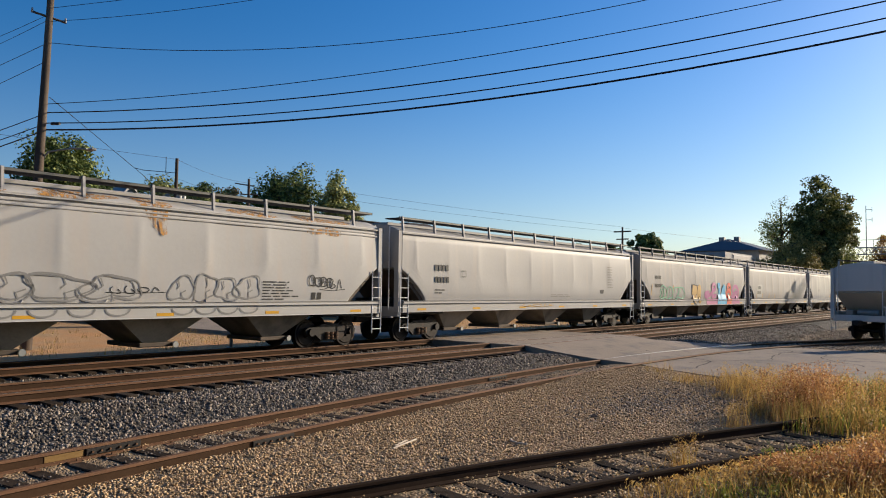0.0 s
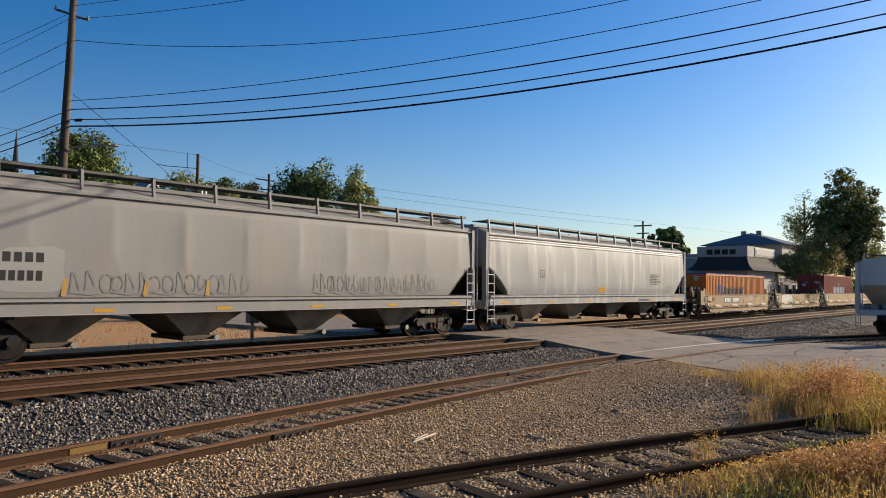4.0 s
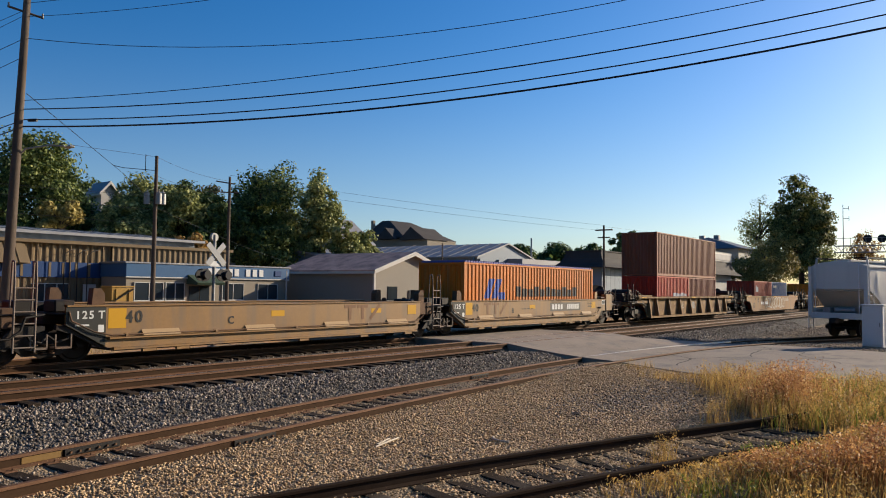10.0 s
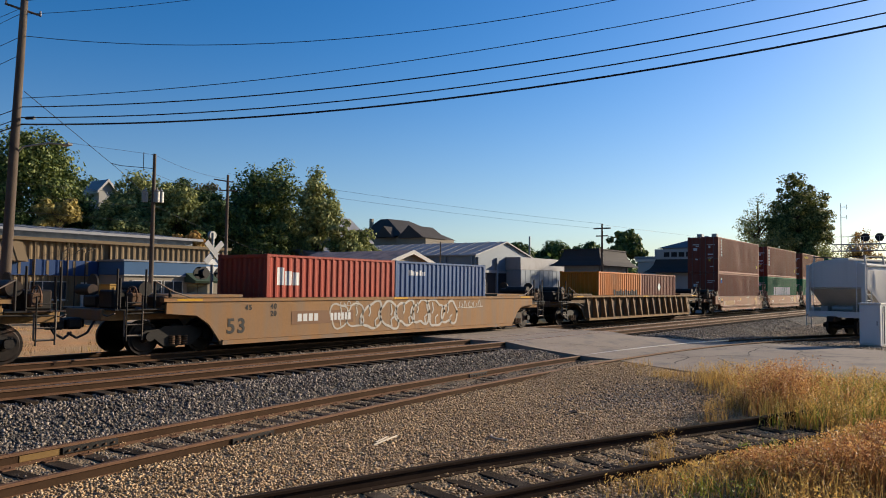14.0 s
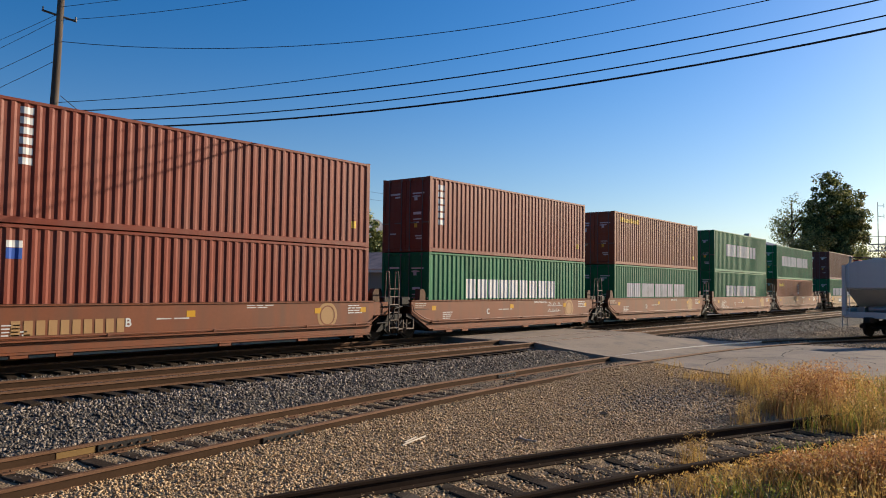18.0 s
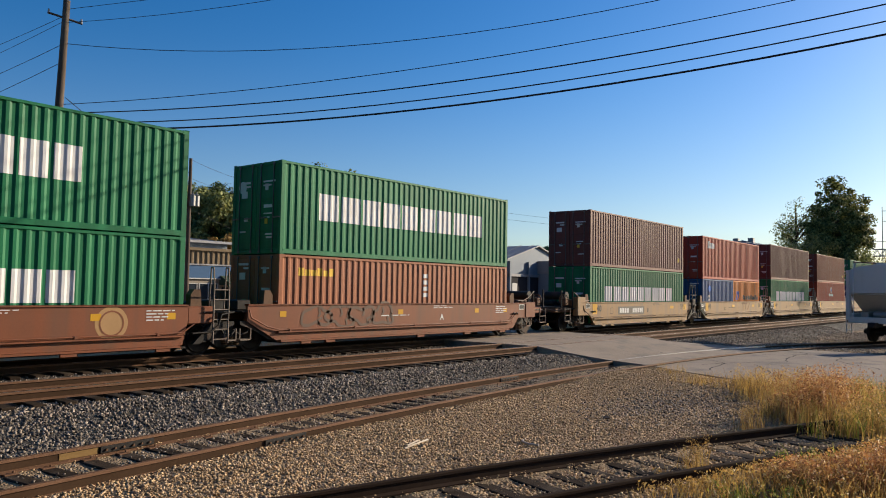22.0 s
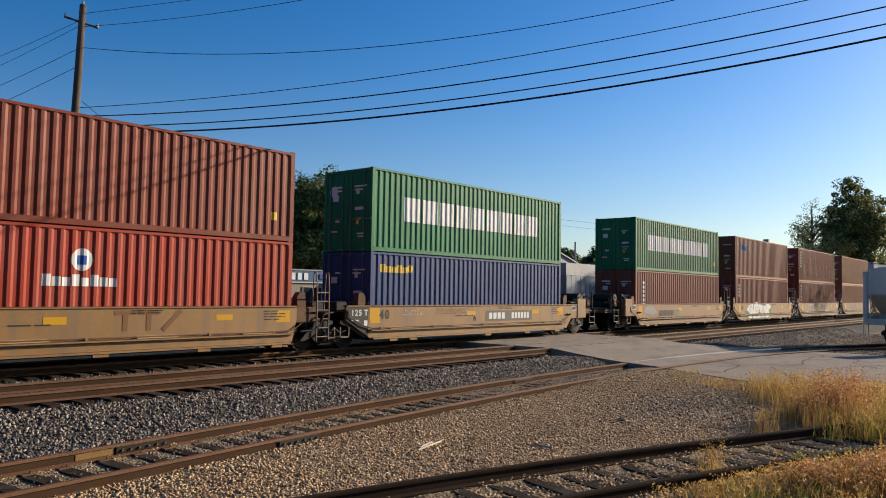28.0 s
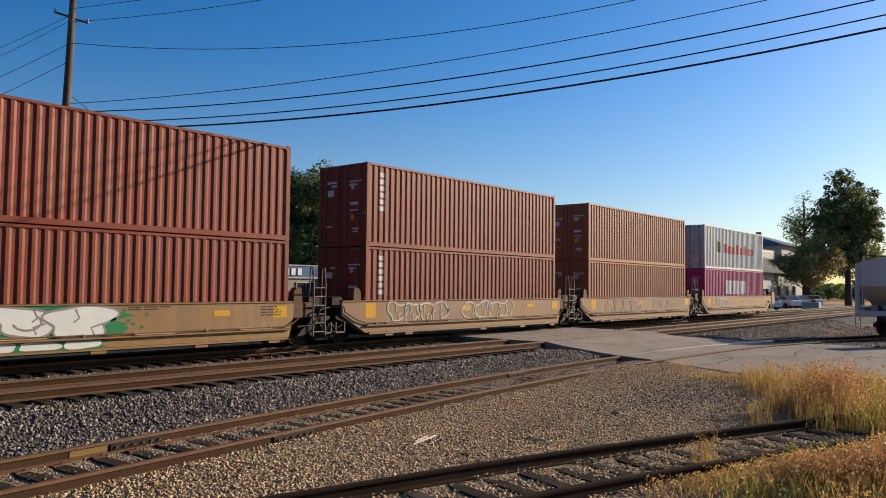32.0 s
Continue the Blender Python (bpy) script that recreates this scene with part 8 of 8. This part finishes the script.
seeds("dry_grass", "reddish seed plumes of tall weeds", clumps(rg, plume, 11, 0.16), (0.45, 1.08), (0.012, 0.032), M_REDG, 16)
skirt = np.stack([rg.normal(16.3, 0.7, 44), rg.normal(3.75, 0.4, 44)], 1)
blades("dry_grass", "golden grass round the foot of the tall weeds", clumps(rg, skirt, 15, 0.15), (0.2, 0.62), (0.004, 0.009), M_GOLD, 28, 0.5)
shoulder_low = np.stack([rg.uniform(16.4, 20.6, 46), np.zeros(46)], 1)
shoulder_low[:, 1] = 4.6 + 0.36 * (shoulder_low[:, 0] - 16.4) + rg.normal(0, 0.32, 46)
blades("dry_grass", "low golden tufts at the edge of the lot", clumps(rg, shoulder_low, 20, 0.13), (0.08, 0.30), (0.003, 0.007), M_GOLD, 26, 0.5)
seeds("dry_grass", "golden seed heads across the verge", clumps(rg, cent[::2], 3, 0.12), (0.28, 0.64), (0.012, 0.028), M_GOLD, 17, cap=True)
olive = cent[[x > 14.6 and y < 4.6 for x, y in cent]][::2]
blades("green_weeds", "olive green stems in the dry grass", clumps(rg, olive, 11, 0.14), (0.25, 0.66), (0.005, 0.011), M_GREENG, 27, 0.5, cap=True)
sparse = np.concatenate([np.stack([rg.uniform(19.4, 21.4, 12), rg.uniform(6.2, 7.2, 12)], 1), np.stack([rg.normal(20.2, 0.4, 11), rg.normal(7.7, 0.3, 11)], 1), np.stack([rg.normal(22.3, 0.4, 6), rg.normal(9.2, 0.25, 6)], 1)])
blades("dry_grass", "sparse golden tufts along the road edge", clumps(rg, sparse, 16, 0.10), (0.15, 0.42), (0.003, 0.006), M_GOLD, 18, 0.5)
tuft = np.array([(10.9, 4.15), (11.0, 4.1), (10.85, 4.2), (14.5, 4.55), (14.6, 4.48), (14.7, 4.6), (10.95, 4.0)])
blades("dry_grass", "golden weeds growing between the stub rails", clumps(rg, tuft, 22, 0.08), (0.20, 0.50), (0.003, 0.005), M_GOLD, 19, 0.4)
seeds("dry_grass", "feathery heads of weeds between the rails", clumps(rg, tuft, 7, 0.08), (0.30, 0.55), (0.007, 0.018), M_GOLD, 20)
gre = np.concatenate([np.stack([rg.normal(11.9, 0.35, 9), rg.normal(2.75, 0.25, 9)], 1), np.stack([rg.normal(9.8, 0.4, 7), rg.normal(2.8, 0.25, 7)], 1), np.stack([rg.uniform(15, 20, 18), rg.uniform(-1, 3, 18)], 1)])
blades("green_weeds", "low green weeds among the dry grass", clumps(rg, gre, 26, 0.12), (0.10, 0.40), (0.006, 0.013), M_GREENG, 21, 0.7)
seeds("green_weeds", "small green leaves of low weeds", clumps(rg, gre, 4, 0.15), (0.10, 0.30), (0.012, 0.03), M_GREENG, 22)
farside = scatter(rg, 2, 60, 23.2, 40, 0.35, off_road)
blades("dry_grass", "dry tufts beyond the tracks", clumps(rg, farside, 16, 0.25), (0.12, 0.4), (0.006, 0.012), M_GOLD, 23, 0.5)

# sticks and a hose end on the gravel
M_STICK = mat("bleached_stick", (0.55, 0.47, 0.36), 0.8, 0, 0.15)
for pts in (((8.95, 8.05, -0.57), (9.3, 8.1, -0.55), (9.75, 8.25, -0.57)), ((9.1, 8.15, -0.57), (9.5, 8.25, -0.55))):
    tagged(new("stick", Shape().tube(pts, 0.018, 6).mesh("stick", M_STICK)), "bleached broken stick on the gravel", "stick")
tagged(new("hose_piece", Shape().tube([(10.9 + 0.30 * math.cos(a), 6.75 + 0.30 * math.sin(a), -0.56) for a in np.linspace(1.9, 3.6, 8)], 0.02, 8).mesh("hose_piece", M_STICK)), "short curved pale hose piece on the gravel", "hose")
dk = mat("dark_lump", (0.05, 0.04, 0.035), 0.9, 0, 0.3)
for x, y, s in ((13.85, 7.05, 0.12), (8.9, 7.0, 0.06), (4.75, 8.6, 0.07)):
    r2 = np.random.default_rng(int(x * 10))
    tagged(new("rock", Shape().add([Vector((x, y, -0.55)) + Vector(v) * s for v in OCT * r2.uniform(0.6, 1.2, (6, 1)) * (1, 0.7, 0.4)], [tuple(f) for f in OCTF]).mesh("rock", dk)), "dark lump of rock on the gravel", "rock")


# ---- trees ----
M_BARK = mat("bark", (0.10, 0.075, 0.055), 0.9, 0, 0.3, 1.5, 20, 0.6, 25)


def leaf_mat(name, a, b, c):
    return island_material(name, [(0.0, a), (0.5, b), (1.0, c)], 0.6, 0.25)


L_GREEN = leaf_mat("leaf_green", (0.027, 0.048, 0.013), (0.095, 0.132, 0.032), (0.28, 0.31, 0.085))
L_MAPLE = leaf_mat("leaf_maple", (0.040, 0.056, 0.016), (0.13, 0.145, 0.04), (0.38, 0.36, 0.12))
L_YELLOW = leaf_mat("leaf_yellowing", (0.15, 0.13, 0.035), (0.30, 0.235, 0.065), (0.46, 0.36, 0.11))
L_DARK = leaf_mat("leaf_dark", (0.020, 0.040, 0.015), (0.060, 0.105, 0.030), (0.18, 0.23, 0.06))
L_OLIVE = leaf_mat("leaf_olive", (0.09, 0.11, 0.036), (0.21, 0.235, 0.075), (0.43, 0.43, 0.15))
L_AUTUMN = leaf_mat("leaf_autumn", (0.20, 0.115, 0.035), (0.38, 0.22, 0.065), (0.56, 0.38, 0.12))


def tree(label, x, y, base, top, width, low, leaves, seed, clump_n=90, per=130, leaf=(0.15, 0.34), tight=1.0, crest=None):
    """A tapered trunk with limbs, and leaf clumps round the ends of the limbs."""
    rg = np.random.default_rng(seed)
    t = thing("tree", label, "tree", at=(x, y, base))
    h, r = top - base, width / 2
    tr = Shape()
    k0 = (low - base) * 0.9 + 0.5
    tr.cyl((0, 0, -0.3), (0.1, 0.05, k0), 0.028 * h, 10, 0.02 * h)
    tr.cyl((0.1, 0.05, k0), (0.0, 0.1, h * 0.8), 0.02 * h, 8, 0.006 * h)
    part("trunk", tr, M_BARK, t)
    zc, rz = (low - base + h) / 2, (h - (low - base)) / 2
    lobes = [np.array((*(rg.normal(0, 0.22, 2)), 0.48, 0.50)), np.array((*(rg.normal(0, 0.1, 2)), 0.08, 0.86)), np.array((*(rg.normal(0, 0.1, 2)), 0.1, 0.88)), np.array((0.0, 0.0, -0.1, 0.8))]
    for k in range(6):
        a = k * 1.05 + rg.uniform(0, 0.8)
        lobes.append(np.array((math.cos(a) * 0.5, math.sin(a) * 0.5, rg.uniform(-0.5, 0.35), rg.uniform(0.36, 0.52))))
    if crest:
        lobes = [np.array((*crest, 0.34, 0.78)), np.array((*crest, 0.34, 0.78)), np.array((*crest, 0.40, 0.66)), np.array((crest[0], crest[1], 0.30, 0.90)), np.array((crest[0] * 0.6, crest[1] * 0.6, -0.05, 0.82))] + [lb * (0.9, 0.9, 1, 0.9) for lb in lobes[2:]]
    cen = []
    while len(cen) < clump_n:
        lb = lobes[rg.integers(len(lobes))]
        d = rg.normal(size=3)
        d /= np.linalg.norm(d)
        f = rg.uniform(0.2, 1.0) ** 0.5
        lump = 0.80 + 0.45 * noise.noise((d[0] * 1.6 + seed, d[1] * 1.6, d[2] * 1.6))
        q = np.array([d[0] * r, d[1] * r, d[2] * rz * (1.0 if d[2] > 0 else 0.9)]) * f * lump * lb[3] + lb[:3] * (r, r, rz)
        cen.append(q + (0, 0, zc))
    cen = np.array(cen)
    for q in cen[:: max(1, clump_n // 14)]:
        s = np.array([0.05, 0.05, max(k0 * 0.8, q[2] - 0.55 * np.hypot(q[0], q[1]) - 0.5)])
        s[2] = min(s[2], h * 0.75)
        mid = (s + q) / 2 + (0, 0, 0.15 * r)
        part("limb", Shape().cyl(s, mid, 0.008 * h, 6, 0.005 * h).cyl(mid, q, 0.005 * h, 6, 0.002 * h), M_BARK, t)
    n = clump_n * per
    rad = 0.150 * tight * (r + rz) * rg.uniform(0.5, 1.25, clump_n)
    out = rg.normal(size=(n, 3))
    out /= np.linalg.norm(out, axis=1)[:, None]
    c = np.repeat(cen, per, 0) + out * (rg.uniform(0.15, 1, n) ** 0.45 * np.repeat(rad, per))[:, None] * (1, 1, 0.8)
    # each leaf faces roughly away from its clump, tilted at random
    face = out + (0, 0, 0.35) + rg.normal(0, 0.42, (n, 3))
    face /= np.linalg.norm(face, axis=1)[:, None]
    u = np.cross(face, rg.normal(size=(n, 3)))
    u /= np.linalg.norm(u, axis=1)[:, None]
    w = np.cross(face, u)
    s = rg.uniform(*leaf, n)[:, None] / 2
    v = np.stack([c - u * s, c + w * s * 0.62, c + u * s, c - w * s * 0.62], 1).reshape(-1, 3)
    part("crown", raw_mesh("crown", v, np.arange(4 * n).reshape(n, 4), leaves), None, t)
    return t


for i, (lab, x, y, top, w, low, lv, cn) in enumerate((
        ("tall green tree behind the warehouse", 34.7, 75.6, 17.6, 9.5, 5.0, L_GREEN, 120), ("dark green tree behind the warehouse", 28.5, 82.5, 14.5, 10.0, 4.0, L_DARK, 100), ("dark green tree behind the warehouse", 37.9, 76.4, 13.2, 7.4, 4.0, L_DARK, 90),
        ("small yellowing tree behind the warehouse", 33.0, 68.5, 10.0, 4.6, 6.0, L_YELLOW, 45), ("pale willow-like tree behind the warehouse", 43.6, 72.8, 14.0, 7.4, 4.5, L_OLIVE, 110), ("green tree behind the shop", 47.2, 70.5, 13.8, 6.5, 5.0, L_GREEN, 80),
        ("brownish autumn tree behind the shop", 50.0, 71.0, 13.6, 7.0, 5.0, L_AUTUMN, 70), ("dark green tree behind the shop", 46.0, 66.0, 8.8, 8.0, 3.0, L_DARK, 80), ("large loose green tree behind the shop", 54.6, 67.0, 16.2, 11.0, 5.0, L_GREEN, 120),
        ("slender olive tree beside the shed", 57.0, 60.0, 14.6, 5.4, 3.5, L_OLIVE, 80), ("olive shrub-like tree beside the shed", 61.0, 57.5, 8.6, 6.0, 2.0, L_OLIVE, 60), ("green tree behind the shop", 51.5, 62.5, 9.0, 8.0, 2.0, L_GREEN, 80), ("green tree behind the shop", 57.0, 63.0, 10.0, 7.5, 2.0, L_OLIVE, 80),
        ("orange-red autumn shrub behind the shop", 42.6, 62.9, 6.9, 4.2, 3.0, L_AUTUMN, 40), ("dark green tree on the hill", 22.0, 84.0, 11.0, 9.0, 3.0, L_DARK, 80), ("green tree by the church", 38.0, 96.0, 15.0, 10.0, 6.0, L_DARK, 80),
        ("dark green tree behind the warehouse", 35.3, 85.5, 12.6, 9.5, 4.0, L_DARK, 90), ("dark green tree behind the warehouse", 47.0, 91.0, 15.6, 9.0, 4.0, L_GREEN, 90), ("olive tree behind the warehouse", 39.5, 69.5, 10.4, 7.0, 3.5, L_OLIVE, 80),
        ("olive tree behind the shop", 44.6, 67.5, 13.0, 7.5, 4.0, L_OLIVE, 80), ("brown-green tree behind the shop", 48.0, 66.0, 12.2, 7.0, 4.0, L_DARK, 80), ("green tree behind the shop", 53.0, 67.5, 12.4, 7.5, 4.0, L_GREEN, 80), ("olive shrub-like tree beside the shed", 58.5, 57.0, 9.0, 6.0, 2.0, L_OLIVE, 70),
        ("distant dark tree beyond the town", 176.0, 95.0, 15.2, 16.0, 4.0, L_DARK, 80), ("distant dark tree beyond the town", 183.0, 88.5, 14.4, 14.0, 4.0, L_DARK, 70), ("distant dark tree beyond the town", 163.0, 99.0, 13.6, 11.0, 4.0, L_DARK, 60),
        ("round green tree in town", 134.5, 57.5, 13.4, 7.6, 6.0, L_GREEN, 80))):
    tree(lab, x, y, ground_z(x, y), top, w, low, lv, 100 + i, int(cn * 1.7), 105, (0.20, 0.46) if x < 120 else (0.4, 0.85), 0.86)
tree("tall broad maple at the end of the lot", 124.4, 25.2, -0.6, 20.0, 12.2, 3.5, L_MAPLE, 207, 330, 85, (0.26, 0.55), 0.50, (0.0, -0.02))
tree("pale half-bare tree beside the maple", 123.5, 30.9, -0.6, 18.2, 8.5, 4.0, L_OLIVE, 211, 170, 24, (0.18, 0.36), 0.6)
tree("low yellowing tree below the maple", 116.0, 28.4, -0.6, 10.8, 11.5, 0.8, L_YELLOW, 202, 190, 90, (0.20, 0.40), 0.8)
tree("olive tree beside the maple", 132.0, 24.8, -0.6, 11.0, 9.0, 2.0, L_OLIVE, 203, 100, 75, (0.22, 0.42))
tree("reddish bare-topped tree by the mast", 150.0, 20.5, -0.6, 13.0, 7.0, 6.0, L_AUTUMN, 204, 60, 50, (0.22, 0.42))

# far woods along the skyline: one uneven belt of leaf clumps
rg = np.random.default_rng(77)
pts = []
for a in np.linspace(-30, 100, 520):
    d = rg.uniform(190, 260)
    x, y = d * math.cos(radians(a)), d * math.sin(radians(a))
    hgt = 5.0 + 3.5 * noise.noise((a * 0.12, 0, 0)) + 2.0 * noise.noise((a * 0.5, 3, 0)) + (4 if 20 < a < 32 else 0)
    for _ in range(34):
        pts.append((x + rg.normal(0, 3), y + rg.normal(0, 3), ground_z(x, y) + hgt * rg.uniform(0.0, 1.0) + 0.5))
pts = np.array(pts)
s = rg.uniform(0.5, 1.2, len(pts))[:, None]
ro = rotations(rg, len(pts))
v = np.stack([pts - ro[:, 0] * s, pts + ro[:, 1] * s, pts + ro[:, 0] * s, pts - ro[:, 1] * s], 1).reshape(-1, 3)
tagged(new("far_woods", raw_mesh("far_woods", v, np.arange(len(v)).reshape(-1, 4), L_DARK)), "distant dark tree line on the horizon", "woods", kind="stuff")

# unseen woods added behind and left of the camera, to hold back low sky light
pts = []
for a in np.linspace(178, 268, 420):
    d = rg.uniform(42, 62)
    x, y = d * math.cos(radians(a)), d * math.sin(radians(a)) - 6
    hgt = 17.0 + 5.0 * noise.noise((a * 0.12, 9, 0)) + 3.0 * noise.noise((a * 0.5, 3, 0))
    for _ in range(60):
        pts.append((x + rg.normal(0, 2), y + rg.normal(0, 2), -0.6 + hgt * rg.uniform(0.0, 1.0)))
for a in np.linspace(106, 172, 260):
    d = rg.uniform(38, 55)
    x, y = d * math.cos(radians(a)), 28 + d * math.sin(radians(a)) * 0.8
    for _ in range(50):
        pts.append((x + rg.normal(0, 2), y + rg.normal(0, 2), -0.6 + 20 * rg.uniform(0.0, 1.0)))
pts = np.array(pts)
s = rg.uniform(0.6, 1.4, len(pts))[:, None]
ro = rotations(rg, len(pts))
v = np.stack([pts - ro[:, 0] * s, pts + ro[:, 1] * s, pts + ro[:, 0] * s, pts - ro[:, 1] * s], 1).reshape(-1, 3)
tagged(new("far_woods", raw_mesh("far_woods", v, np.arange(len(v)).reshape(-1, 4), L_DARK)), "unseen dark green woods added to cut low sky light", "woods", kind="stuff")


# ---- the hopper standing on the siding ----
idle = hopper_proto(mat("hopper_grey", (0.68, 0.65, 0.60), 0.55, 0, 0.06, 0.5, 10, 0.1, 8, (0.5, 0.48, 0.44), 0.3, True), 9.85, mat("hopper_slope_grey", (0.58, 0.53, 0.44), 0.7, 0, 0.15, 1, 15))
tagged(idle, "parked pale grey covered hopper on the siding", "rail car")
idle.location = (53.07, 3.83, LOW)
# an older, lower car than those of the train
for c in idle.children:
    for d in ([] if c.name.startswith("truck") else [c, *c.children]):
        for q in d.data.vertices:
            q.co.z = 1.0 + (q.co.z - 1.0) * 0.885 if q.co.z > 1.0 else q.co.z
idle.rotation_euler[2] = radians(-19.5)
for c in idle.children:
    if c.name.startswith(("end_platform", "brake_gear")):
        c.data = c.data.copy()
        c.data.materials[0] = M_GALV


# ---- motion ----
def motions():
    times = [0, 2, 4, 6, 8, 10, 12, 14, 16, 18, 20, 22, 24, 26, 28, 30, 32]
    for ob, u, z, y in MOVERS:
        walk(ob, [(t, pose(u - run(t), y, z)) for t in times])


motions()
